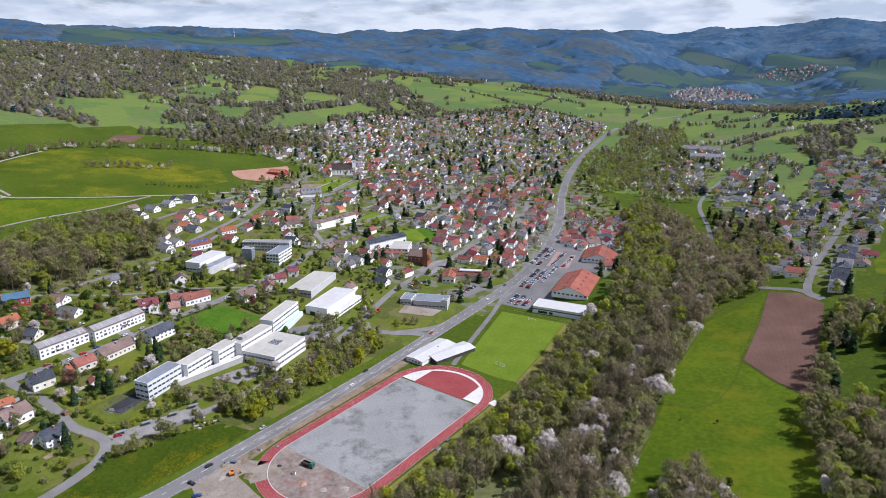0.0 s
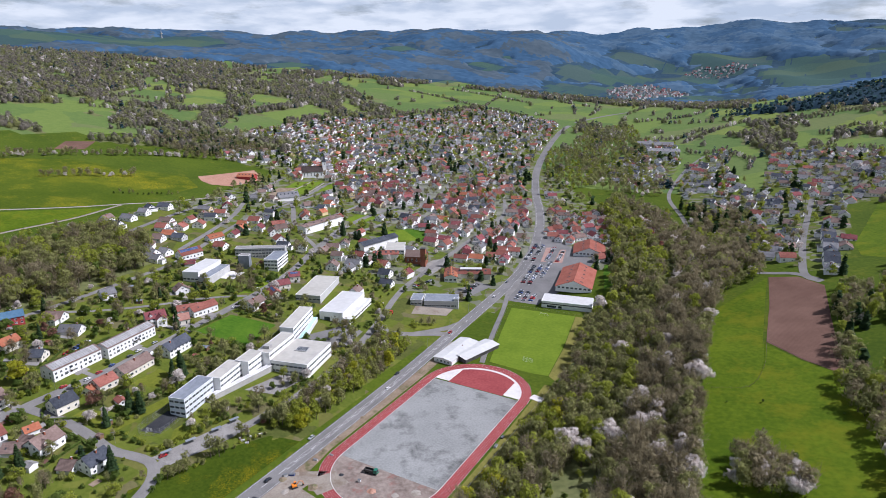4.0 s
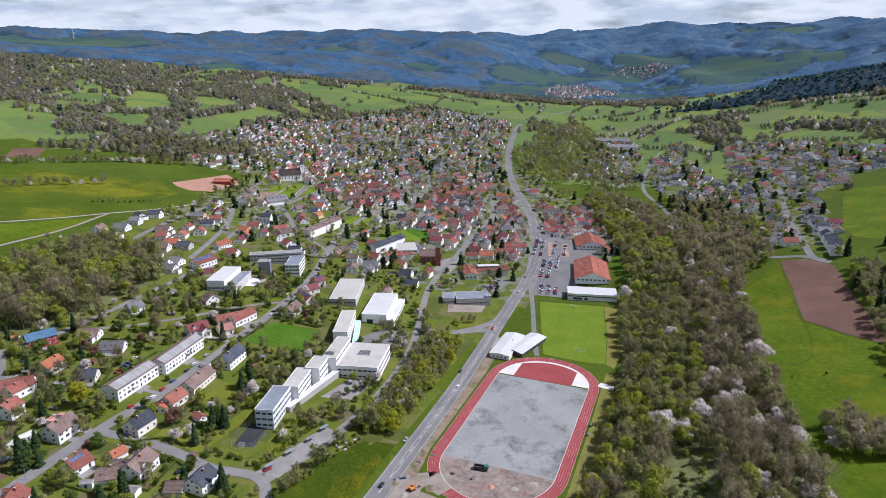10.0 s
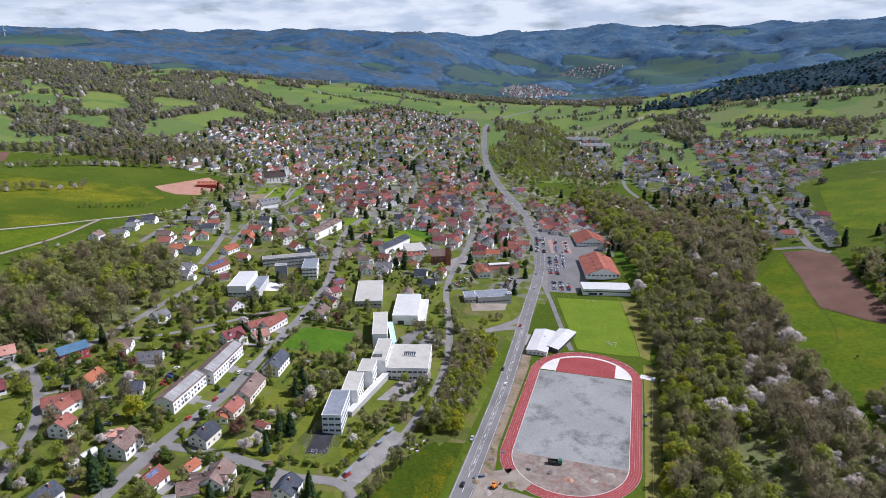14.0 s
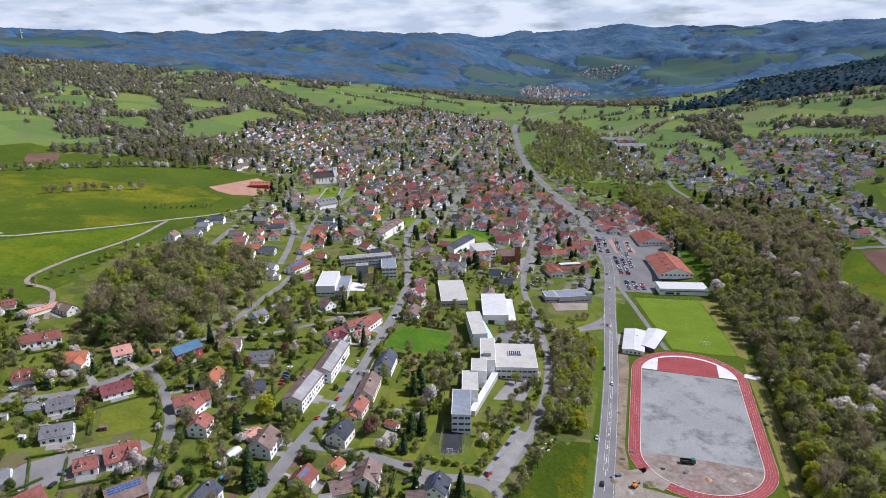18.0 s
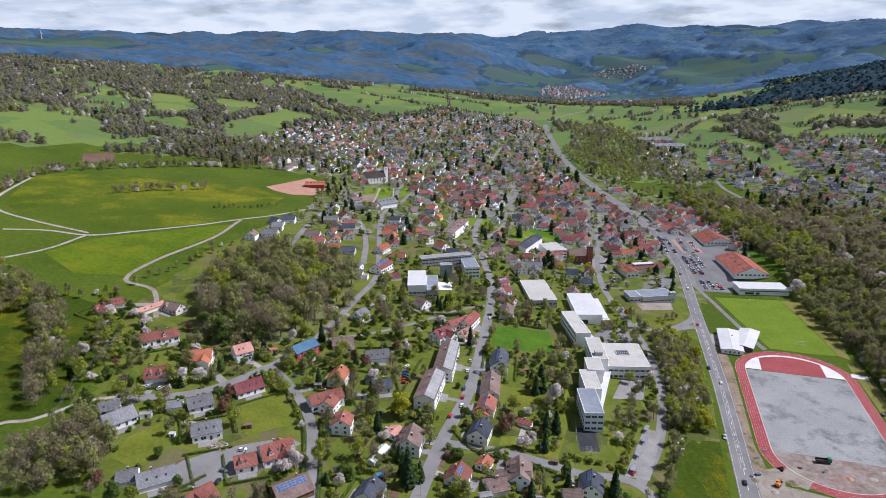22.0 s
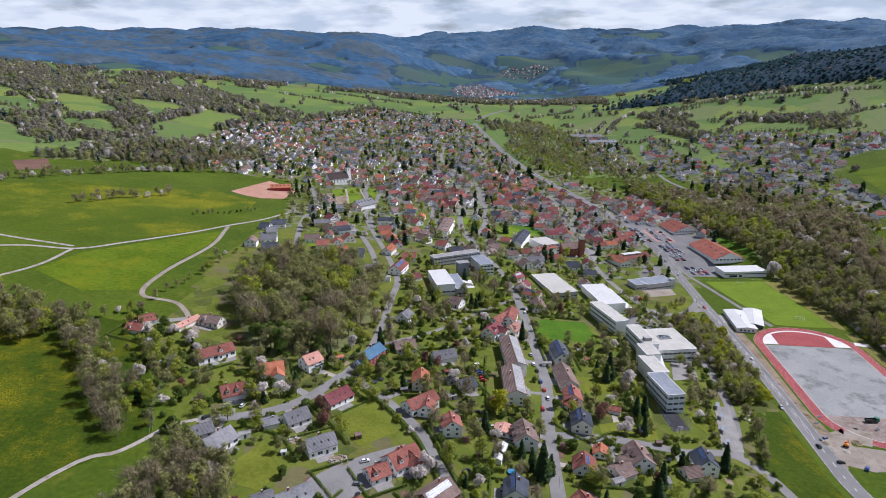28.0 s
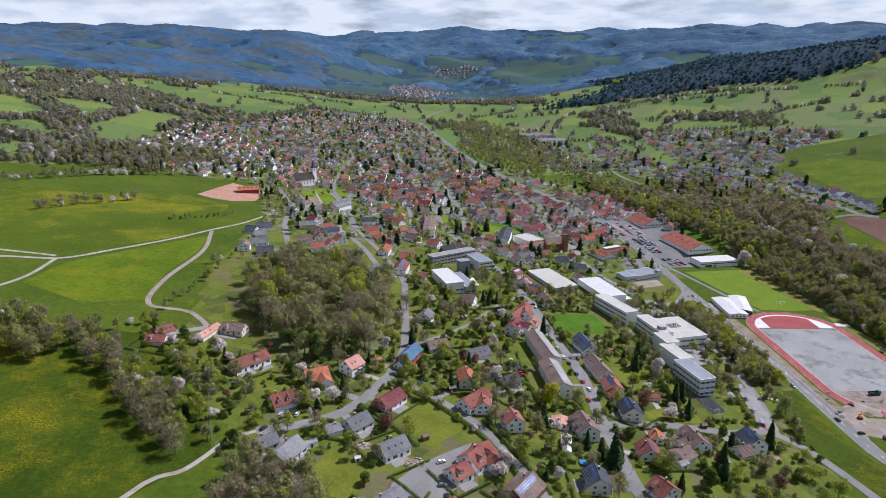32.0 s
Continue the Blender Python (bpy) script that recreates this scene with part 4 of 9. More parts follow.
flat_poly("sector", [(p[0], p[1] - 2.2) for p in far_half if -21 <= p[0] <= 20] + [(-20.6, 70), (19.6, 70)], 0.066, "track rubber", track, "red throwing sector")
flat_poly("near_apron", [(x, y) for x, y in stadium(R_IN, Y0, Y1)[40:]], 0.048, "mud", track, "muddy red apron at the works end")
flat_poly("pit", [(36, 76), (46, 74), (46.5, 80), (37, 82)], 0.11, "pale sand", track, "sand pit")
flat_poly("works_gap", [(-33, -60), (-25, -46), (-12, -50), (-20, -66)], 0.085, "site gravel", track, "gravel haul way across the lanes")


# ---- trees ----
def frame_of(d, rg):
    """Two unit vectors across the directions d (n,3)."""
    u = np.cross(d, rg.normal(size=d.shape))
    u /= np.linalg.norm(u, axis=1, keepdims=True) + 1e-9
    return u, np.cross(d, u)


def cards(points, normals, size, rg, stretch=1.0):
    n = len(points)
    u, w = frame_of(normals, rg)
    s = size * rg.uniform(0.55, 1.25, (n, 1))
    u, w = u * s, w * s * stretch
    bow = normals * s * 0.35
    v = np.stack([points - u - w, points + u - w * 0.6 + bow, points + u * 0.8 + w, points - u * 0.7 + w * 0.9 + bow], 1).reshape(-1, 3)
    return v, np.arange(4 * n).reshape(-1, 4)


def rod(a, b, r0, r1, sides=6):
    a, b = np.array(a, float), np.array(b, float)
    d = (b - a) / (np.linalg.norm(b - a) + 1e-9)
    u = np.cross(d, (0.31, 0.9, 0.2))
    u /= np.linalg.norm(u)
    w = np.cross(d, u)
    t = np.linspace(0, 2 * math.pi, sides, endpoint=False)
    c = np.cos(t)[:, None] * u + np.sin(t)[:, None] * w
    v = np.vstack([a + c * r0, b + c * r1])
    i = np.arange(sides)
    return v, np.stack([i, (i + 1) % sides, (i + 1) % sides + sides, i + sides], 1)


def join(bits):
    vs, fs, k = [], [], 0
    for v, f in bits:
        vs.append(v)
        fs.append(f + k)
        k += len(v)
    return np.vstack(vs), np.vstack(fs)


def trunk_of(h, r, rg, spread, limbs=6):
    bits = [rod((0, 0, -0.4), (0, 0, h * 0.45), r, r * 0.65), rod((0, 0, h * 0.45), (rg.uniform(-.4, .4), rg.uniform(-.4, .4), h * 0.86), r * 0.65, r * 0.15)]
    for k in range(limbs):
        a = 6.28 * k / limbs + rg.uniform(-.4, .4)
        z0 = h * rg.uniform(0.28, 0.6)
        q = spread * rg.uniform(0.55, 0.9)
        bits.append(rod((0, 0, z0), (q * math.cos(a), q * math.sin(a), z0 + h * rg.uniform(0.18, 0.34)), r * 0.38, r * 0.08, 5))
    return join(bits)


def crown_of(h, spread, n, size, rg, low=0.25, lumps=9, airy=0.25, loose=0.32):
    """Leaf sprays gathered in uneven lumps."""
    c = []
    for k in range(lumps):
        a, q = rg.uniform(0, 6.28), spread * 0.62 * math.sqrt(rg.uniform(0, 1))
        z = h * rg.uniform(low + 0.12, 0.86)
        fall = 1 - 0.55 * max(0, (z / h - 0.55) / 0.45)
        c.append((q * math.cos(a) * fall, q * math.sin(a) * fall, z, spread * rg.uniform(0.40, 0.64) * fall))
    c = np.array(c)
    pick = rg.choice(len(c), n, p=c[:, 3] ** 2 / (c[:, 3] ** 2).sum())
    d = rg.normal(size=(n, 3))
    d[:, 2] = np.abs(d[:, 2]) * 0.9 + d[:, 2] * 0.35
    d /= np.linalg.norm(d, axis=1, keepdims=True)
    r = c[pick, 3:4] * (1 - airy * rg.uniform(0, 1, (n, 1)) ** 0.7) * rg.uniform(0.85, 1.12, (n, 1))
    p = c[pick, :3] + d * r * (1, 1, 0.9)
    p[:, 2] = np.maximum(p[:, 2], h * low * 0.7)
    tilt = d + rg.normal(size=(n, 3)) * loose
    tilt /= np.linalg.norm(tilt, axis=1, keepdims=True)
    return cards(p, tilt, size, rg)


def twigs_of(h, spread, n, rg, thick=0.10, low=0.25):
    """Upward-fanning bare twigs."""
    z0 = h * rg.uniform(low, 0.75, n)
    a = rg.uniform(0, 6.28, n)
    q = spread * np.sqrt(rg.uniform(0.02, 1, n)) * np.sqrt(np.clip(1.15 - (z0 / h - 0.35) ** 2 * 2.6, 0.1, 1)) * 0.8
    p = np.c_[q * np.cos(a), q * np.sin(a), z0]
    d = np.c_[np.cos(a) * 0.55, np.sin(a) * 0.55, np.ones(n)] + rg.normal(size=(n, 3)) * 0.3
    d /= np.linalg.norm(d, axis=1, keepdims=True)
    ln = h * rg.uniform(0.12, 0.26, (n, 1))
    u, _ = frame_of(d, rg)
    u = u * thick * rg.uniform(0.6, 1.6, (n, 1))
    v = np.stack([p - u, p + u, p + d * ln + u * 0.4, p + d * ln - u * 0.4], 1).reshape(-1, 3)
    return v, np.arange(4 * n).reshape(-1, 4)


def conifer_of(h, spread, n, size, rg):
    z = h * (1 - np.sqrt(rg.uniform(0.0, 0.985, n)))
    z = np.maximum(z, h * 0.04)
    a = rg.uniform(0, 6.28, n)
    tier = 0.82 + 0.18 * np.cos(z / h * 58)
    r = spread * (1 - z / h) ** 0.85 * rg.uniform(0.55, 1.05, n) * tier
    p = np.c_[r * np.cos(a), r * np.sin(a), z]
    nrm = np.c_[np.cos(a) * 0.6, np.sin(a) * 0.6, np.full(n, 0.8)] + rg.normal(size=(n, 3)) * 0.2
    nrm /= np.linalg.norm(nrm, axis=1, keepdims=True)
    return cards(p, nrm, size, rg, 1.2)


# kind: leaf material, twig share, height, spread, word for the label
TREES = {
    "bare": ("twigs", 0.66, 15.0, 4.6, "bare brown deciduous tree in early spring"),
    "budding": ("olive buds", 0.26, 14.0, 4.6, "tall tree with olive-green spring buds"),
    "fresh": ("fresh leaves", 0.10, 13.0, 4.8, "tree with fresh yellow-green spring leaves"),
    "lime": ("lime leaves", 0.0, 11.0, 5.2, "round bright lime-green tree"),
    "green": ("green leaves", 0.0, 9.0, 3.6, "dense green garden tree"),
    "blossom": ("blossom", 0.12, 8.5, 3.8, "white blossoming fruit tree"),
    "conifer": ("needles", 0.0, 16.0, 3.4, "tall dark green spruce"),
    "bush": ("green leaves", 0.0, 3.2, 2.0, "dense green garden bush"),
    "bush_fresh": ("fresh leaves", 0.0, 3.4, 2.1, "fresh green garden bush"),
    "bush_olive": ("olive buds", 0.06, 3.6, 2.1, "olive budding garden bush"),
    "copper": ("copper leaves", 0.15, 9.0, 3.8, "tree with copper-brown young leaves"),
}


def tree_bits(kind, seed, fine):
    """Trunk, twigs and leaves of one tree, at detail fine (1 near, 0.25 middle)."""
    mat, bare, h, s, _ = TREES[kind]
    rg = np.random.RandomState(seed)
    h, s = h * rg.uniform(0.85, 1.15), s * rg.uniform(0.88, 1.12)
    if kind == "conifer":
        return rod((0, 0, -0.4), (0, 0, h * 0.92), 0.26, 0.05), None, conifer_of(h, s, int(520 * fine), 0.62 / math.sqrt(fine), rg)
    if kind.startswith("bush"):
        return rod((0, 0, -0.3), (0, 0, h * 0.5), 0.08, 0.03, 4), None, crown_of(h, s, max(20, int(420 * fine)), 0.26 / math.sqrt(fine), rg, 0.0, 7, 0.3)
    tr = trunk_of(h, 0.26 if h > 12 else 0.19, rg, s, 6) if fine > 0.4 else (trunk_of(h, 0.24, rg, s, 3) if fine > 0.2 else rod((0, 0, -0.4), (0, 0, h * 0.7), 0.24, 0.08, 4))
    leaves = crown_of(h, s, max(12, int((1 - bare * 0.55) * 820 * fine)), (0.50 if bare < 0.05 else 0.40) / math.sqrt(fine), rg, 0.16, 12, 0.35 + 0.5 * bare)
    tw = twigs_of(h, s, int(620 * bare * fine), rg, 0.085 / math.sqrt(fine), 0.12) if bare > 0.05 else None
    return tr, tw, leaves


TREE_SET = {}
for k_i, kind in enumerate(k for k in TREES if not k.startswith("bush")):
    for v_i in range(4):
        tr, tw, lv = tree_bits(kind, 100 * k_i + v_i, 1.0)
        if tw is not None:
            v, f = join([lv, tw])
            fm = np.r_[np.zeros(len(lv[1]), int), np.ones(len(tw[1]), int)]
        else:
            v, f, fm = lv[0], lv[1], np.zeros(len(lv[1]), int)
        TREE_SET[kind, v_i] = (mesh_from("trunk", tr[0], tr[1], ["bark"]), mesh_from("crown", v, f, [TREES[kind][0], "twigs"], fm))
tree_rng = random.Random(11)


def plant_tree(kind, x, y, size=1.0, group=""):
    tm, cm = TREE_SET[kind, tree_rng.randrange(4)]
    at = pose(x, y, h1(x, y), 0, 0, tree_rng.uniform(0, 360)) @ Matrix.Diagonal((size * tree_rng.uniform(0.92, 1.08), size * tree_rng.uniform(0.92, 1.08), size, 1))
    ob = thing({"conifer": "conifer", "blossom": "blossom_tree"}.get(kind, "tree"), tm, at, TREES[kind][4], "tree", group)
    part("crown", cm, ob)
    return ob


def wood_mesh(name, spots, label, category="woodland", fine=0.5, variants=5, seed=1):
    """Many trees joined into one mesh. spots: (x, y, kind, size)."""
    rg = np.random.RandomState(seed)
    lib = {}
    mats = ["bark", "twigs"]
    vs, fs, ms, base = [], [], [], 0
    pts = np.array([(a, b) for a, b, _, _ in spots])
    zz = land(pts[:, 0], pts[:, 1])
    for (x, y, kind, size), z in zip(spots, zz):
        key = kind, rg.randint(variants)
        if key not in lib:
            tr, tw, lv = tree_bits(kind, seed * 1000 + hash_of(key), fine)
            leafmat = TREES[kind][0]
            if leafmat not in mats:
                mats.append(leafmat)
            bits = [(tr, 0), (lv, mats.index(leafmat))] + ([(tw, 1)] if tw is not None else [])
            v, f = join([b for b, _ in bits])
            lib[key] = v, f, np.concatenate([np.full(len(b[1]), m) for b, m in bits])
        v, f, m = lib[key]
        a = rg.uniform(0, 6.28)
        c, s = math.cos(a) * size, math.sin(a) * size
        hs = size * rg.uniform(0.85, 1.15)
        vs.append(np.c_[v[:, 0] * c - v[:, 1] * s + x, v[:, 0] * s + v[:, 1] * c + y, v[:, 2] * hs + z].astype(np.float32))
        fs.append(f + base)
        ms.append(m)
        base += len(v)
    me = mesh_from(name, np.vstack(vs), np.vstack(fs), mats, np.concatenate(ms))
    return thing(name, me, Matrix(), label, category, kind="stuff")


def hash_of(key):
    return sum(ord(c) for c in key[0]) * 7 + key[1]


def scatter(poly, gap, mix, seed, size=(0.8, 1.2), keep=None):
    rg = np.random.RandomState(seed)
    p = np.array(poly, float)
    lo, hi = p.min(0), p.max(0)
    gx_, gy_ = np.meshgrid(np.arange(lo[0], hi[0], gap), np.arange(lo[1], hi[1], gap))
    x = gx_.ravel() + rg.uniform(-.45, .45, gx_.size) * gap
    y = gy_.ravel() + rg.uniform(-.45, .45, gx_.size) * gap
    k = inside(poly, x, y)
    if keep is not None:
        k &= keep(x, y)
    x, y = x[k], y[k]
    kinds, w = zip(*mix)
    w = np.array(w, float) / sum(w)
    # kinds gather in loose groups
    field = (rough_noise(x, y, gap * 9, seed + 40) * 0.22 + rg.uniform(0, 1, len(x))) % 1.0
    idx = np.searchsorted(np.cumsum(w), field).clip(0, len(w) - 1)
    return [(a, b, kinds[i], rg.uniform(*size)) for a, b, i in zip(x, y, idx)]


def along(pts, gap, mix, seed, size=(0.7, 1.1), wander=2.0):
    rg = np.random.RandomState(seed)
    c = smooth_line(pts, gap)
    kinds, w = zip(*mix)
    w = np.array(w, float) / sum(w)
    return [(a + rg.uniform(-wander, wander), b + rg.uniform(-wander, wander), kinds[rg.choice(len(w), p=w)], rg.uniform(*size)) for a, b in c]


MIXED = [("budding", 0.61), ("bare", 0.18), ("fresh", 0.09), ("blossom", 0.09), ("conifer", 0.01), ("green", 0.03)]
BELT_GREEN = [("budding", 0.66), ("bare", 0.07), ("fresh", 0.24), ("blossom", 0.02), ("green", 0.01)]
BELT_BROWN = [("bare", 0.60), ("budding", 0.25), ("blossom", 0.12), ("fresh", 0.03)]
BECK = smooth_line([(112, -140), (108, -60), (103, 20), (97, 100), (88, 180), (82, 260), (74, 340), (30, 470), (-30, 600), (-60, 660)], 4.0)


def beck_x(y):
    """Where the little stream runs between the two belts of the wood."""
    return np.interp(y, BECK[:, 1], BECK[:, 0])


off_beck = lambda x, y: (np.abs(x - beck_x(y)) > 2.5) & ~((np.abs(x - 92) < 11) & (np.abs(y + 22) < 26))
strip_spots = scatter(STRIP_WOOD, 8.2, BELT_GREEN, 2, (1.0, 1.4), lambda x, y: off_beck(x, y) & (x < beck_x(y)))
strip_spots += scatter(STRIP_WOOD, 8.2, BELT_BROWN, 4, (1.0, 1.45), lambda x, y: off_beck(x, y) & (x >= beck_x(y)))
strip_spots = [(x, y, k, z * (1.55 if k == "blossom" and y < 250 else 1.0)) for x, y, k, z in strip_spots]
wood_mesh("riverside_wood", [q for q in strip_spots if q[1] < 250], "riverside belt of bare and budding trees", fine=0.6, seed=2)
wood_mesh("upper_riverside_wood", [q for q in strip_spots if q[1] >= 250], "riverside trees beside the town", fine=0.15, seed=21)
wood_mesh("river_undergrowth", [(x, y, k, z * 0.42) for x, y, k, z in scatter(STRIP_WOOD, 9.0, [("fresh", 0.5), ("green", 0.2), ("budding", 0.3)], 22)], "green undergrowth along the river", "undergrowth", fine=0.05, seed=22)
wood_mesh("hill_wood", scatter(WEST_WOOD, 9.2, [("budding", 0.40), ("bare", 0.16), ("fresh", 0.18), ("green", 0.26)], 3, (1.3, 2.0)), "small hilltop wood of budding beech trees", fine=0.75, seed=3)


# ---- houses ----
def box_mesh(name, lx, ly, lz, mat, z0=0.0):
    x, y = lx / 2, ly / 2
    v = [(-x, -y, z0), (x, -y, z0), (x, y, z0), (-x, y, z0), (-x, -y, z0 + lz), (x, -y, z0 + lz), (x, y, z0 + lz), (-x, y, z0 + lz)]
    return mesh_from(name, v, [[0, 3, 2, 1], [4, 5, 6, 7], [0, 1, 5, 4], [1, 2, 6, 5], [2, 3, 7, 6], [3, 0, 4, 7]], [mat])


def boxes_mesh(name, boxes, mats):
    """Several boxes (x0, y0, z0, x1, y1, z1, material index) as one part."""
    v, f, m = [], [], []
    for x0, y0, z0, x1, y1, z1, k in boxes:
        b = len(v)
        v += [(x0, y0, z0), (x1, y0, z0), (x1, y1, z0), (x0, y1, z0), (x0, y0, z1), (x1, y0, z1), (x1, y1, z1), (x0, y1, z1)]
        f += [[b + i for i in q] for q in ([0, 3, 2, 1], [4, 5, 6, 7], [0, 1, 5, 4], [1, 2, 6, 5], [2, 3, 7, 6], [3, 0, 4, 7])]
        m += [k] * 6
    return mesh_from(name, v, f, mats, m)


def window_mesh(name, w, h):
    """A casement in one piece: frame with two glazed lights."""
    xs, zs = [-w / 2, -w / 2 + 0.09, -0.045, 0.045, w / 2 - 0.09, w / 2], [0, 0.09, h - 0.09, h]
    v = [(x, -0.07, z) for z in zs for x in xs] + [(xs[0], 0.05, 0), (xs[-1], 0.05, 0), (xs[-1], 0.05, h), (xs[0], 0.05, h)]
    f, m = [], []
    for j in range(3):
        for i in range(5):
            f.append([j * 6 + i, j * 6 + i + 1, j * 6 + i + 7, j * 6 + i + 6])
            m.append(1 if j == 1 and i in (1, 3) else 0)
    f += [[24, 25, 5, 4, 3, 2, 1, 0], [18, 19, 20, 21, 22, 23, 26, 27], [0, 6, 12, 18, 27, 24], [25, 26, 23, 17, 11, 5]]
    return mesh_from(name, v, f, ["trim white", "window glass"], m + [0] * 4)


WINDOW = window_mesh("window", 1.45, 1.45)
WINDOW_WIDE = window_mesh("window", 2.4, 1.7)
SMALL_WINDOW = window_mesh("window", 1.3, 0.95)
DOOR = boxes_mesh("door", [(-0.55, -0.07, 0, 0.55, 0.05, 2.1, 0), (-0.3, -0.1, 0.9, 0.3, -0.06, 1.8, 1)], ["dark trim", "window glass"])
CHIMNEY = boxes_mesh("chimney", [(-0.35, -0.35, -1.2, 0.35, 0.35, 1.1, 0), (-0.43, -0.43, 1.1, 0.43, 0.43, 1.22, 1)], ["red brick", "concrete"])
PANEL = boxes_mesh("solar_panel", [(-0.82, -0.5, 0, 0.82, 0.5, 0.05, 0), (-0.78, -0.46, 0.05, 0.78, 0.46, 0.056, 1)], ["metal", "solar glass"])
ROOF_SHEET = boxes_mesh("roof_sheet", [(-0.72, -2.9, 0, 0.72, 2.9, 0.06, 0), (0.72, -2.9, 0, 0.81, 2.9, 0.03, 1)], ["bright sheet", "dark trim"])
SKYLIGHT = boxes_mesh("roof_window", [(-0.45, -0.6, 0, 0.45, 0.6, 0.07, 0), (-0.37, -0.52, 0.07, 0.37, 0.52, 0.08, 1)], ["dark trim", "window glass"])
WALLS = {"white": "white render", "cream": "cream render", "grey": "grey render", "yellow": "yellow render", "wood": "wood cladding", "redclad": "red cladding", "pinkw": "cream render"}
house_rng = random.Random(5)
TAKEN = []   # x, y, radius of what stands on the ground


def gable_parts(L, W, eave, ridge, wall, roof, over=0.45):
    x, y = L / 2, W / 2
    b = -2.2
    wv = [(-x, -y, b), (x, -y, b), (x, y, b), (-x, y, b), (-x, -y, eave), (x, -y, eave), (x, y, eave), (-x, y, eave), (-x, 0, ridge - 0.12), (x, 0, ridge - 0.12)]
    wf = [[0, 1, 5, 4], [2, 3, 7, 6], [1, 2, 6, 9, 5], [3, 0, 4, 8, 7], [4, 5, 9, 8], [6, 7, 8, 9]]
    s = (ridge - eave) / y
    t = 0.24
    xe, ye = x + over, y + over
    ze = eave - s * over
    rv, rf = [], []
    for sg in (1, -1):
        k = len(rv)
        rv += [(-xe, sg * ye, ze), (xe, sg * ye, ze), (xe, 0, ridge), (-xe, 0, ridge), (-xe, sg * ye, ze + t), (xe, sg * ye, ze + t), (xe, 0, ridge + t), (-xe, 0, ridge + t)]
        rf += [[k + i for i in q] for q in ([4, 5, 6, 7], [0, 3, 2, 1], [0, 1, 5, 4], [1, 2, 6, 5], [3, 0, 4, 7])]
    rv += [(-xe, -0.16, ridge + t), (xe, -0.16, ridge + t), (xe, 0, ridge + t + 0.12), (-xe, 0, ridge + t + 0.12), (-xe, 0.16, ridge + t), (xe, 0.16, ridge + t)]
    k = len(rv) - 6
    rf += [[k, k + 1, k + 2, k + 3], [k + 3, k + 2, k + 5, k + 4]]
    return mesh_from("walls", wv, wf, [wall]), mesh_from("roof", rv, rf, [roof])


HOUSE_WORDS = {"red": "red-tiled", "orange": "orange-tiled", "wine": "wine-red tiled", "brown": "brown-tiled", "grey": "grey-tiled", "slate": "dark slate", "pink": "faded pink tiled", "blue": "blue metal"}


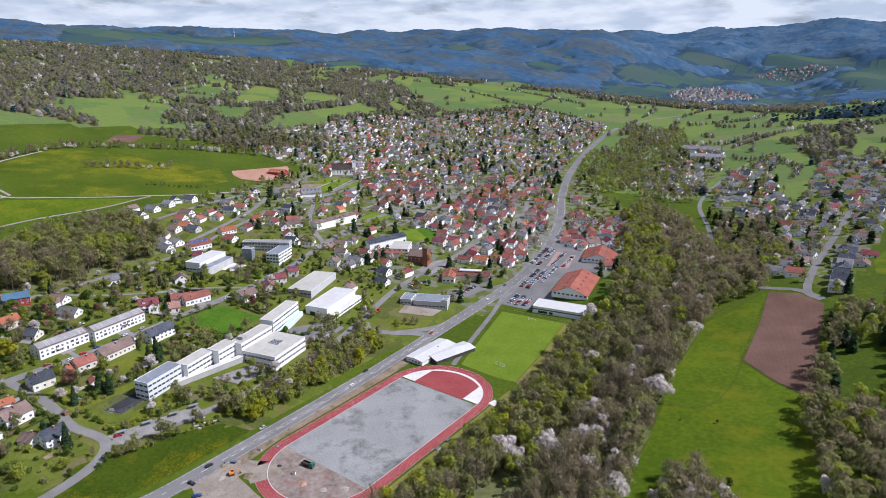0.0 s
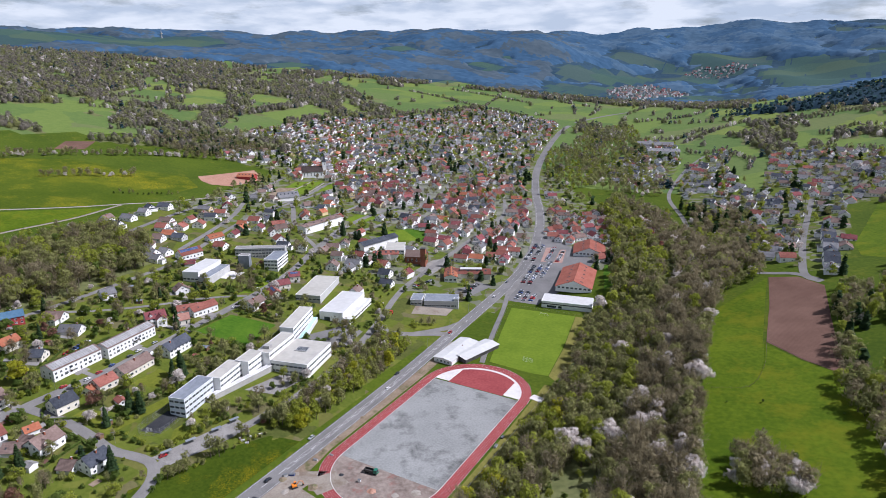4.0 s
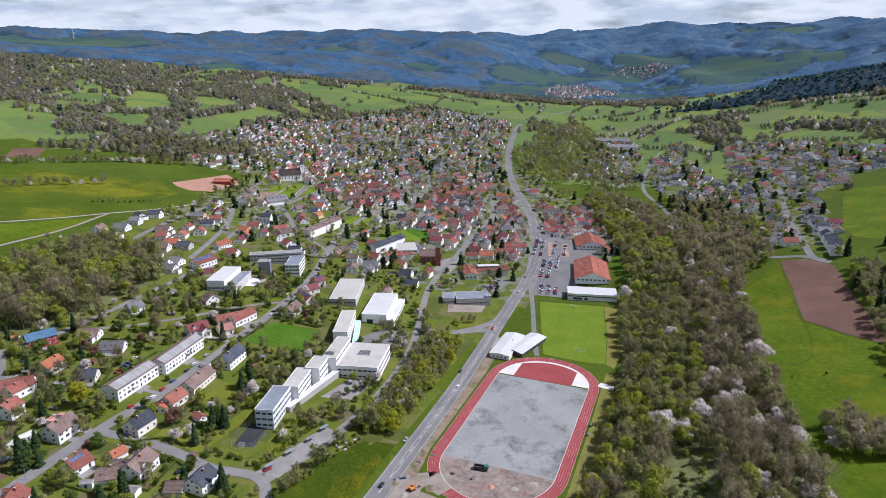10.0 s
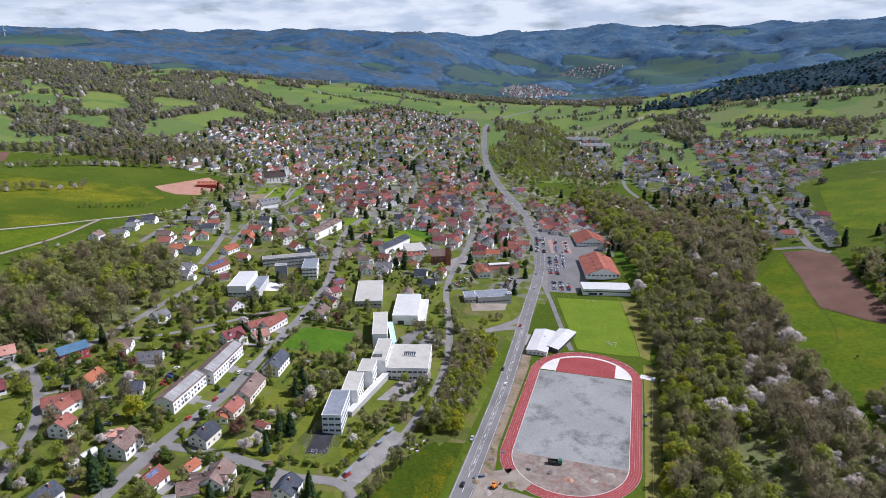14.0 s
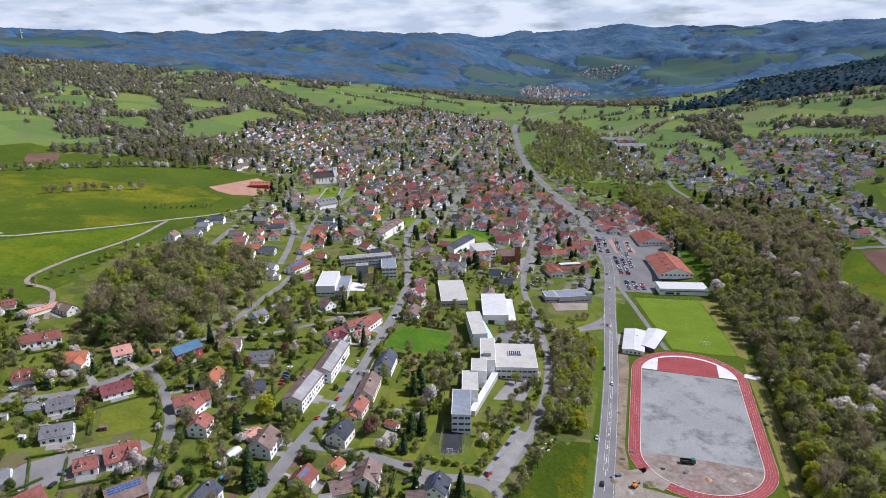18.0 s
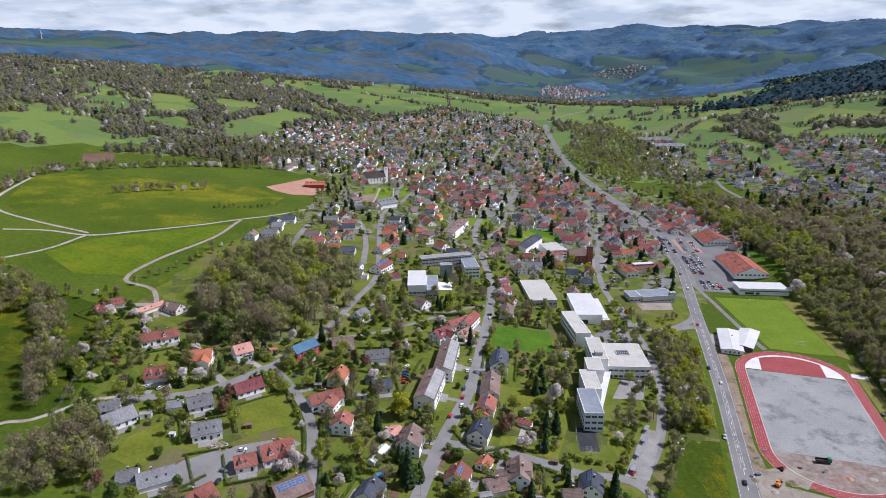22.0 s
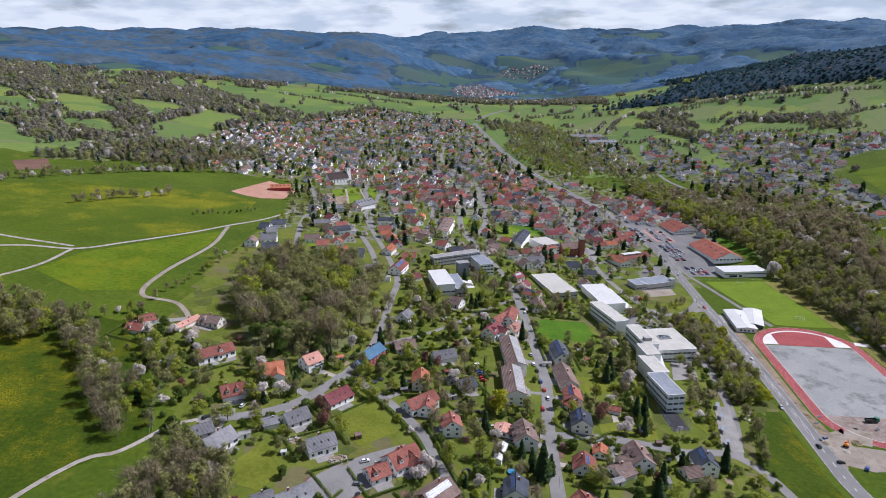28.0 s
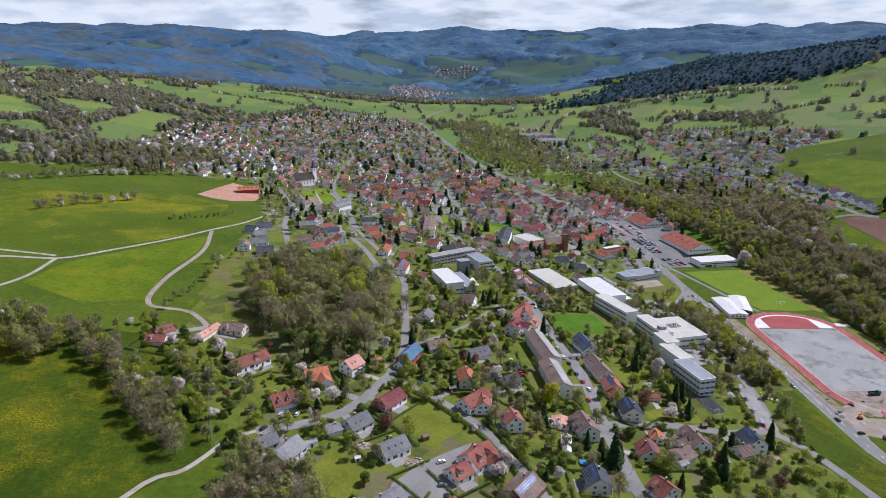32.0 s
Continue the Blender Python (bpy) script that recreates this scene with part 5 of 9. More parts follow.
def house(x, y, rot, L, W, ridge, roof="red", wall="white", extra="", detail=2, group=""):
    """A gabled house; its ridge runs along local x."""
    L, W = L + 1.4, W + 0.8
    eave = max(2.3, ridge - W / 2 * (0.70 if "flat" not in extra else 0.42))
    wm, rm = gable_parts(L, W, eave, ridge, WALLS[wall], roof + " roof")
    words = {"white": "white", "cream": "cream", "grey": "grey", "yellow": "yellow", "wood": "wooden", "redclad": "red-clad", "pinkw": "cream"}[wall]
    z = h1(x, y)
    ob = thing("house", wm, pose(x, y, z, 0, 0, rot), f"{words} rendered house with {HOUSE_WORDS[roof]} gable roof" + (" and solar panels" if "pv" in extra and extra != "pv0" else ""), "house", group)
    part("roof", rm, ob)
    TAKEN.append((x, y, max(L, W) / 2 + 2))
    s = (ridge - eave) / (W / 2)
    tilt = math.degrees(math.atan(s))
    if detail >= 1:
        part("chimney", CHIMNEY, ob, pose(house_rng.uniform(-L / 4, L / 4), W * 0.12, ridge - 0.2))
    if detail == 1 and house_rng.random() < 0.55:
        al, aw, side = house_rng.uniform(3.4, 5.5), W * house_rng.uniform(0.5, 0.75), house_rng.choice((-1, 1))
        part("annex", boxes_mesh("annex", [(min(0, side * al), -aw / 2, -1.5, max(0, side * al), aw / 2, 2.6, 0), (min(0, side * (al + 0.25)), -aw / 2 - 0.25, 2.603, max(0, side * (al + 0.25)), aw / 2 + 0.25, 2.78, 1)], [WALLS[wall], house_rng.choice(("grey roof", "bitumen roof", roof + " roof"))]), ob, pose(side * (L / 2 + 0.004), house_rng.uniform(-1, 1), 0))
    if detail == 0:
        return ob
    floors = 2 if eave > 4.6 else 1
    step = 3.0 if detail == 2 else 4.2
    n = max(1, int((L - 1.6) / step))
    sides = (-1, 1) if detail == 2 else (-1,)
    if detail == 1 and 0 < (rot % 360) < 60:
        sides = (-1,)
    for fl in range(floors):
        zz = 0.95 + 2.7 * fl
        if zz + 1.5 > eave:
            break
        for sg in sides:
            for i in range(n):
                px = -L / 2 + (i + 0.5) * L / n
                if fl == 0 and sg == -1 and i == n // 2 and detail == 2:
                    part("door", DOOR, ob, pose(px, sg * W / 2, 0.1))
                    continue
                big = detail == 2 and house_rng.random() < 0.22
                part("window", WINDOW_WIDE if big else WINDOW, ob, pose(px, sg * W / 2, zz, 0, 0, 0 if sg < 0 else 180))
    top = floors + (1 if ridge - eave > 2.6 else 0)
    for fl in range(top):
        zz = 0.95 + 2.7 * fl
        room = W if zz + 1.4 < eave else W * max(0.0, (ridge - zz - 1.6) / max(0.1, ridge - eave))
        m = 2 if room > 5 else 1
        if room < 2.2:
            continue
        for sg in ((-1, 1) if detail == 2 else (1,)):
            for i in range(m):
                py = 0 if m == 1 else (i - 0.5) * room * 0.45
                part("window", WINDOW, ob, pose(sg * L / 2, py, zz, 0, 0, 90 if sg > 0 else -90))
    if detail == 2:
        if "pv" in extra and extra != "pv0":
            for i in range(max(2, int((L - 2) / 1.72))):
                for j in range(2 if W < 11 else 3):
                    d = 1.1 + 1.06 * j
                    part("solar_panel", PANEL, ob, pose(-L / 2 + 1.8 + 1.7 * i, -d * math.cos(math.radians(tilt)), ridge + 0.28 - d * math.sin(math.radians(tilt)), tilt))
        elif "sheets" in extra:
            d = W / 4 / math.cos(math.radians(tilt)) + 0.1
            for i in range(int(L / 1.62)):
                part("roof_sheet", ROOF_SHEET, ob, pose(-L / 2 + 0.9 + 1.62 * i, -d * math.cos(math.radians(tilt)), ridge + 0.27 - d * math.sin(math.radians(tilt)), tilt), "pale grey ribbed sheet" if i == 0 else "")
        elif house_rng.random() < 0.6:
            for i in range(house_rng.randint(1, 3)):
                d = W * 0.28
                part("roof_window", SKYLIGHT, ob, pose(-L / 4 + i * L / 4, -d, ridge + 0.26 - d * s, tilt))
        if "wing" in extra:
            w2, l2 = W * 0.62, W * 0.5 + 2.2
            wing_m, wing_r = gable_parts(l2 * 2, w2, eave, eave + w2 / 2 * s - 0.05, WALLS[wall], roof + " roof")
            wing = part("wing", wing_m, ob, pose(L * 0.18, -W * 0.5 + l2 * 0.35, 0, 0, 0, 90))
            part("wing_roof", wing_r, wing)
            for k in (-1.3, 1.3):
                part("window", WINDOW, wing, pose(-l2, k, 0.95, 0, 0, -90))
        for i in range(2 if "dormer" in extra else (1 if house_rng.random() < 0.3 and ridge - eave > 3 and "pv" not in extra else 0)):
            d = W * 0.33
            dm, dr = gable_parts(3.4, 1.9, 0.2 + 1.2, 0.2 + 2.0, WALLS[wall], roof + " roof", 0.22)
            dorm = part("dormer", dm, ob, pose(-L * 0.24 + i * L * 0.42, -d + 0.9, ridge - d * s - 0.15, 0, 0, 90))
            part("dormer_roof", dr, dorm)
            part("window", SMALL_WINDOW, dorm, pose(-1.7, 0, 0.35, 0, 0, -90))
        if house_rng.random() < 0.55:
            bal = boxes_mesh("balcony", [(-2.2, -1.4, 0, 2.2, 0, 0.16, 0), (-2.2, -1.4, 0.16, 2.2, -1.32, 1.05, 1), (-2.2, -1.32, 0.16, -2.12, 0, 1.05, 1), (2.12, -1.32, 0.16, 2.2, 0, 1.05, 1)], ["concrete", "dark trim" if house_rng.random() < 0.5 else "trim white"])
            if floors == 2:
                part("balcony", bal, ob, pose(house_rng.uniform(-L / 6, L / 6), -W / 2, 2.75))
    return ob

# x, y, turn, length, width, ridge height, roof, walls, extras
HOUSES_WEST = [
    (-454, -68, -5, 10.3, 8, 5.5, 'red', 'white', ''),
    (-417, -44, -7, 12.9, 9, 6.5, 'brown', 'cream', ''),
    (-431, -51, 76, 18, 6, 4, 'pink', 'cream', ''),
    (-399, -87, 51, 10.4, 9, 7, 'red', 'white', ''),
    (-392, -79, 51, 9.7, 9, 7, 'red', 'white', ''),
    (-355, -94, 27, 11, 11, 9, 'orange', 'white', 'wing'),
    (-338, -78, 54, 9.1, 10, 9, 'pink', 'white', ''),
    (-368, -117, 35, 10.2, 11, 6.5, 'red', 'white', 'dormer'),
    (-313, -109, 56, 14.1, 10, 6.6, 'wine', 'white', ''),
    (-327, -132, 47, 10.9, 10, 6.5, 'grey', 'white', ''),
    (-338, -138, 33, 6, 7, 3.5, 'grey', 'white', ''),
    (-308, -151, 39, 12.5, 10, 7.5, 'grey', 'white', 'pv0'),
    (-306, -60, 69, 15.8, 9, 9.5, 'blue', 'redclad', ''),
    (-309, -66, 54, 8.8, 7, 5, 'blue', 'white', ''),
    (-307, -187, 46, 14.1, 11, 6, 'grey', 'white', ''),
    (-319, -191, 37, 7.1, 9, 5, 'grey', 'white', ''),
    (-355, -159, 64, 13.5, 11, 7, 'grey', 'white', ''),
    (-366, -153, 41, 8.2, 8, 6, 'grey', 'white', ''),
    (-325, 109, 84, 20.7, 11, 8.5, 'red', 'white', 'pv'),
    (-344, 156, 85, 15.6, 9, 7, 'orange', 'white', ''),
    (-308, 96, 45, 7.6, 7, 5, 'wine', 'white', ''),
    (-455, -56, 44, 7.8, 8, 5.5, 'red', 'white', ''),
]
# x, y, turn, length, width, ridge height, roof, walls, extras
HOUSES_LANE = [
    (-268, -152, 48, 13.7, 12, 8, 'red', 'white', 'dormer wing'),
    (-277, -164, 40, 8.2, 9, 6.5, 'red', 'white', ''),
    (-249, -171, 54, 14.6, 13, 6.5, 'brown', 'wood', 'pv'),
    (-290, -37, 27, 12, 9, 6.5, 'brown', 'white', 'wing'),
    (-264, -41, 29, 13.4, 10, 6, 'grey', 'white', ''),
    (-272, -79, -81, 11.5, 9, 8.5, 'orange', 'cream', ''),
    (-268, -103, 48, 16.9, 9, 8, 'red', 'white', ''),
    (-264, -104, -87, 12.9, 8, 7.5, 'red', 'white', ''),
    (-249, -120, -75, 8.4, 9, 9, 'red', 'white', ''),
    (-246, -74, 33, 7.9, 9, 6.5, 'slate', 'cream', ''),
    (-281, -191, 69, 10, 11, 7, 'red', 'white', ''),
    (-299, 9, 77, 9.5, 9, 7, 'grey', 'white', ''),
    (-267, 53, -22, 8.1, 11, 7, 'brown', 'white', ''),
    (-236, 5, 66, 12.6, 10, 9, 'wine', 'white', 'wing'),
]
# x, y, turn, length, width, ridge height, roof, walls, extras
HOUSES_STREET = [
    (-212, -119, -81, 13.2, 11, 9.5, 'brown', 'white', 'dormer'),
    (-223, -113, 81, 7, 8, 3.6, 'pink', 'white', ''),
    (-183, -133, 89, 8.9, 10, 7, 'red', 'white', 'pv'),
    (-174, -118, 82, 6, 6, 4.5, 'orange', 'white', ''),
    (-165, -131, 36, 8.1, 10, 4.8, 'brown', 'white', ''),
    (-156, -121, -78, 13.5, 11, 9, 'brown', 'white', 'dormer wing'),
    (-123, -115, -86, 10.6, 10, 9, 'slate', 'white', 'pv'),
    (-131, -123, 22, 6.8, 8, 5.5, 'brown', 'white', ''),
    (-215, -162, -89, 10.5, 10, 8.5, 'slate', 'white', 'pv'),
    (-185, -163, -62, 8.3, 11, 7.5, 'red', 'white', ''),
]
# x, y, turn, length, width, ridge height, roof, walls, extras
HOUSES_NORTH = [
    (-231, 33, 56, 18.5, 8, 7, 'red', 'white', ''),
    (-221, -29, 100, 39.5, 11, 9.5, 'brown', 'white', 'flat sheets'),
    (-219, -68, 97, 32, 11, 9.5, 'brown', 'white', 'flat sheets'),
    (-190, -14, -80, 19.7, 10, 9, 'slate', 'white', 'pv'),
    (-188, -47, -79, 22.7, 10, 8, 'brown', 'pinkw', ''),
    (-185, -69, -85, 11.3, 9, 7.5, 'red', 'cream', 'pv'),
    (-186, -77, -58, 7.3, 6, 5, 'orange', 'white', ''),
    (-182, -96, -89, 11.5, 10, 8.5, 'slate', 'cream', 'pv'),
    (-162, -74, -12, 6, 4, 3.6, 'red', 'white', ''),
    (-222, 17, 62, 8.9, 9, 7, 'pink', 'cream', ''),
    (-225, 39, 85, 20.1, 9, 8, 'red', 'white', ''),
    (-222, 140, 47, 8.2, 8, 7, 'wine', 'cream', 'pv'),
    (-217, 118, 62, 11.7, 9, 7, 'wine', 'cream', ''),
    (-208, 100, -28, 13.6, 9, 7, 'red', 'cream', 'pv'),
    (-204, 73, -82, 14.8, 10, 8, 'brown', 'white', ''),
]
# terrace on the eastern slope
HOUSES_EAST = [(202.5, 302 + 16.5 * k, 8 + 82 * (k % 3 == 0), 10, 9.5, 7.5 + 0.4 * (k % 2), 'slate' if k % 4 else 'grey', 'white', '') for k in range(10)]
HOUSES_EAST += [(170, 335, 20, 12, 9, 7.5, 'red', 'white', 'wing'), (172, 382, 60, 9, 8, 6, 'brown', 'white', ''), (93, 402, 70, 16, 10, 5.5, 'grey', 'white', ''), (74, 483, 70, 18, 10, 6, 'slate', 'white', '')]
for row in HOUSES_EAST:
    house(*row, detail=1, group="houses of the eastern village")
for rows in (HOUSES_WEST, HOUSES_LANE, HOUSES_STREET, HOUSES_NORTH):
    for row in rows:
        house(*row, detail=2)



# ---- large buildings ----
def block(name, x, y, rot, L, W, H, label, category, wall="white render", roof="flat white roof", rows=2, bays=0, sides="s", parapet=0.35, z=None, group=""):
    """A flat-roofed block: walls, roof sheet inside a parapet, rows of windows on the sides named (s, n, e, w)."""
    z = h1(x, y) if z is None else z
    ob = thing(name, box_mesh("walls", L, W, H + 2.5, wall, -2.5), pose(x, y, z, 0, 0, rot), label, category, group)
    part("roof", boxes_mesh("roof", [(-L / 2 - 0.15, -W / 2 - 0.15, H + 0.003, L / 2 + 0.15, W / 2 + 0.15, H + 0.22, 0)], [roof]), ob)
    p = parapet
    part("parapet", boxes_mesh("parapet", [(-L / 2 - 0.2, -W / 2 - 0.2, H + 0.1, L / 2 + 0.2, -W / 2 + 0.08, H + p, 0), (-L / 2 - 0.2, W / 2 - 0.08, H + 0.1, L / 2 + 0.2, W / 2 + 0.2, H + p, 0),
                                           (-L / 2 - 0.2, -W / 2 + 0.08, H + 0.1, -L / 2 + 0.08, W / 2 - 0.08, H + p, 0), (L / 2 - 0.08, -W / 2 + 0.08, H + 0.1, L / 2 + 0.2, W / 2 - 0.08, H + p, 0)], ["trim white"]), ob)
    for s_ in sides:
        ln = L if s_ in "sn" else W
        n = bays if bays and s_ in "sn" else max(1, int(ln / 3.2))
        wm = window_mesh("window", ln / n * 0.82, 1.5)
        for r in range(rows):
            zz = 1.0 + r * (H - 0.4) / max(1, rows)
            if zz + 1.6 > H:
                break
            for i in range(n):
                u = -ln / 2 + (i + 0.5) * ln / n
                at = {"s": pose(u, -W / 2, zz), "n": pose(u, W / 2, zz, 0, 0, 180), "e": pose(L / 2, u, zz, 0, 0, 90), "w": pose(-L / 2, u, zz, 0, 0, -90)}[s_]
                part("window", wm, ob, at)
    TAKEN.append((x, y, max(L, W) / 2))
    if min(L, W) < 0.6 * max(L, W):
        c, s = math.cos(math.radians(rot)), math.sin(math.radians(rot))
        for k in (-0.35, 0.35):
            TAKEN.append((x + k * max(L, W) * (c if L > W else -s), y + k * max(L, W) * (s if L > W else c), min(L, W) / 2 + 2))
    return ob


def on_roof(ob, name, boxes, mats, label=""):
    return part(name, boxes_mesh(name, boxes, mats), ob, None, label)


SCHOOL = "school buildings"
block("school_wing", -129.5, -49.5, 15, 10.4, 27.5, 11, "white school block with blue-grey sheet roof", "school", wall="pale cladding", roof="grey sheet roof", rows=3, sides="wes", group=SCHOOL)
block("school_wing", -131.7, -22.6, 15, 9.4, 24, 10.6, "white school block with pale flat roof", "school", rows=3, sides="e", group=SCHOOL)
block("school_wing", -131.2, -2.2, 13, 9.6, 17, 11.6, "white school stair block with pale flat roof", "school", rows=3, sides="e", group=SCHOOL)
s4 = block("school_wing", -131.6, 22.8, 14, 9.6, 34, 11.5, "long white school wing with pale flat roof", "school", rows=3, sides="we", group=SCHOOL)
on_roof(s4, "plant_room", [(-3, -12, 11.7, 2, -8, 14.0, 0)], ["concrete"])
s5 = block("school_hall", -113.6, 28.4, 14, 27, 36, 8.5, "broad white school building with pale flat roof and skylight", "school", rows=2, sides="se", group=SCHOOL)
on_roof(s5, "skylight", [(-5, -1, 8.7, 4, 6, 9.2, 0), (-4.6, -0.6, 9.2, 3.6, 5.6, 9.25, 1)], ["concrete", "window glass"])
on_roof(s5, "glazing_bar", [(-4.6 + k * 1.35, -0.6, 9.25, -4.45 + k * 1.35, 5.6, 9.3, 0) for k in range(7)], ["trim white"])
block("school_wing", -150, 63.9, 22, 10.5, 42, 11.0, "white northern school wing with pale flat roof", "school", rows=3, sides="we", group=SCHOOL)
block("covered_walk", -123.6, -17.3, -2.5, 3.4, 52, 3.6, "long white covered walkway of the school", "walkway", wall="concrete", roof="white sheet roof", rows=0, sides="", group=SCHOOL)
gym = block("gymnasium", -148.6, 117.8, 16, 20, 49, 7.5, "white gymnasium with bright flat roof", "gymnasium", roof="white sheet roof", rows=1, sides="w")
on_roof(gym, "entrance", [(-6, -24.6, 0, -1, -24.5, 3.4, 0)], ["window glass"])
block("annex_hall", -136.2, 121, 15, 6.6, 48, 4.5, "low white annex of the gymnasium", "annex", roof="white sheet roof", rows=1, sides="e")
block("flat_hall", -189.7, 135, 21, 22, 52, 5.0, "low hall with pale flat roof", "hall", wall="grey render", rows=1, sides="s")
block("link_walk", -142.3, 67.7, 26, 3.6, 41, 3.4, "glazed walkway with pale turquoise roof", "walkway", wall="pale cladding", roof="turquoise roof", rows=0, sides="", group=SCHOOL)
hall = block("sports_hall", -284.5, 90, 20, 15, 39, 8, "white sports hall with bright white roof", "sports hall", roof="white sheet roof", rows=1, sides="s")
block("sports_hall", -271.5, 92, 20, 9.5, 38, 6, "grey-roofed side wing of the sports hall", "sports hall", wall="grey render", roof="grey sheet roof", rows=1, sides="s")
block("office_tower", -270.5, 127, 28, 10, 7, 12.5, "slim dark grey tower block", "office", wall="grey sheet roof", roof="bitumen roof", rows=0, sides="")
block("office_bar", -281, 158, 34, 48, 10, 9.5, "long grey office bar with flat roof", "office", wall="grey render", roof="bitumen roof", rows=3, sides="s")
block("office_block", -255.5, 152, 24, 13, 29, 10, "white office block with blue-grey flat roof", "office", roof="grey sheet roof", rows=3, sides="se")
sheet("sand_court", [(-273, 112), (-262, 118), (-257, 100), (-268, 93)], "pale sand", 0.25, "sandy ball court beside the sports hall", "court", 4)
mk = block("market_hall", 4, 247, 12, 44, 20, 6, "long white supermarket hall with bright flat roof", "supermarket", roof="white sheet roof", rows=0, sides="")
on_roof(mk, "stripe", [(-22.05, -10.06, 3.4, 22.05, -10.0, 4.3, 0)], ["dark trim"], "dark stripe along the front")
on_roof(mk, "shop_window", [(-17, -10.07, 0.6, -9, -10.0, 2.6, 0), (-7, -10.07, 0.6, -4, -10.0, 2.6, 0)], ["window glass"])
block("fire_hall", -92, 186, 26, 30, 18, 6, "low hall with blue-grey sheet roof", "hall", wall="grey render", roof="grey sheet roof", rows=1, sides="s")
block("annex_hall", -111, 176, 22, 10, 16, 5, "low annex with blue-grey roof", "annex", wall="grey render", roof="grey sheet roof", rows=1, sides="s")
block("hose_tower", -77, 186, 22, 4, 5, 9, "slim grey hose tower", "tower", wall="grey render", roof="grey sheet roof", rows=0, sides="")
block("care_home", -196, 268, 30, 20, 30, 9.5, "large white care home with pale flat roof", "care home", rows=3, sides="se")


def big_roof(name, x, y, rot, L, W, ridge, roof, wall, label, category, pitch=0.4):
    eave = ridge - W / 2 * pitch
    wm, rm = gable_parts(L, W, eave, ridge, wall, roof, 0.8)
    ob = thing(name, wm, pose(x, y, h1(x, y), 0, 0, rot), label, category)
    part("roof", rm, ob)
    for i in range(5):
        for sg in (-1, 1):
            d = W * 0.2
            part("roof_window", SKYLIGHT, ob, pose(-L / 2 + (i + 0.5) * L / 5, sg * d, ridge + 0.26 - d * pitch, -sg * math.degrees(math.atan(pitch))) @ Matrix.Diagonal((2, 2, 1, 1)))
    for i in range(int(W / 4)):
        part("window", WINDOW_WIDE, ob, pose(-L / 2, -W / 2 + 2 + 4 * i, 1.2, 0, 0, -90))
    for k in (-0.3, 0, 0.3):
        a = math.radians(rot)
        TAKEN.append((x + k * L * math.cos(a), y + k * L * math.sin(a), W / 2 + 3))
    return ob


big_roof("supermarket", -6, 303, 102, 60, 33, 9.5, "tile roof", "white render", "supermarket with large orange-red tiled roof", "supermarket")
big_roof("supermarket", -24, 404, 106, 40, 34, 9, "tile roof", "white render", "smaller supermarket with orange-red tiled roof", "supermarket")
shop = big_roof("shop_hall", -106, 264, 28, 44, 15, 8, "red roof", "cream render", "long shop hall with red tiled roof", "shop")
on_roof(shop, "roof_panel", [(-8, -3.2, 7.6, 14, 3.2, 8.5, 0)], ["white sheet roof"], "pale raised roof light")
big_roof("shop_hall", -118, 250, 118, 26, 12, 7.5, "orange roof", "white render", "shop wing with orange tiled roof", "shop")
big_roof("row_building", -306, 276, 90, 64, 12, 9.5, "brown roof", "white render", "long schoolhouse with low brown roof", "school", 0.16)
big_roof("nursing_home", -222, 272, 80, 52, 12, 11.5, "slate roof", "white render", "care home wing with slate-grey roof", "care home", 0.5)
big_roof("nursing_home", -196, 250, 36, 26, 9, 9, "red roof", "white render", "care home front with red tiled roof", "care home", 0.6)
big_roof("meeting_hall", -420, 345, 60, 26, 16, 11, "grey roof", "white render", "white hall with pale grey gable roof", "hall", 0.7)
big_roof("red_barn", -548, 395, 20, 26, 14, 8, "orange roof", "red cladding", "red building with orange roof beside the earth site", "building", 0.5)
big_roof("works_hall", -62, 1005, 15, 60, 26, 9, "grey roof", "white render", "large white works hall", "works hall", 0.3)
big_roof("works_hall", -92, 1078, 10, 70, 30, 9, "grey roof", "grey render", "large grey works hall", "works hall", 0.3)


def church(x, y, rot):
    wm, rm = gable_parts(32, 14, 9, 17, "white render", "dark brown roof", 0.5)
    ob = thing("church", wm, pose(x, y, h1(x, y), 0, 0, rot), "white church with brown roof and slender tower", "church")
    part("roof", rm, ob)
    tall = window_mesh("window", 1.3, 5.0)
    for i in range(6):
        for sg in (-1, 1):
            part("window", tall, ob, pose(-13 + 5.2 * i, sg * 7, 2.4, 0, 0, 0 if sg < 0 else 180))
    tower = part("tower", box_mesh("tower", 6, 6, 25, "white render", -2), ob, pose(19, 0, 0))
    hood = mesh_from("spire", [(-3.3, -3.3, 23), (3.3, -3.3, 23), (3.3, 3.3, 23), (-3.3, 3.3, 23), (-1.6, -1.6, 26.5), (1.6, -1.6, 26.5), (1.6, 1.6, 26.5), (-1.6, 1.6, 26.5), (0, 0, 35)],
                     [[0, 1, 5, 4], [1, 2, 6, 5], [2, 3, 7, 6], [3, 0, 4, 7], [4, 5, 8], [5, 6, 8], [6, 7, 8], [7, 4, 8]], ["slate roof"])
    part("spire", hood, tower)
    for a in range(4):
        part("belfry_window", window_mesh("belfry_window", 1.4, 2.6), tower, pose(0, 0, 0, 0, 0, 90 * a) @ pose(0, -3.0, 18.5))
    TAKEN.append((x, y, 22))


church(-497, 483, 47)
for q in ((-470, 440), (-452, 405), (-436, 372), (-478, 400), (-448, 450), (-430, 430), (-220, 335), (-300, 345), (-228, 320)):
    TAKEN.append((*q, 15))


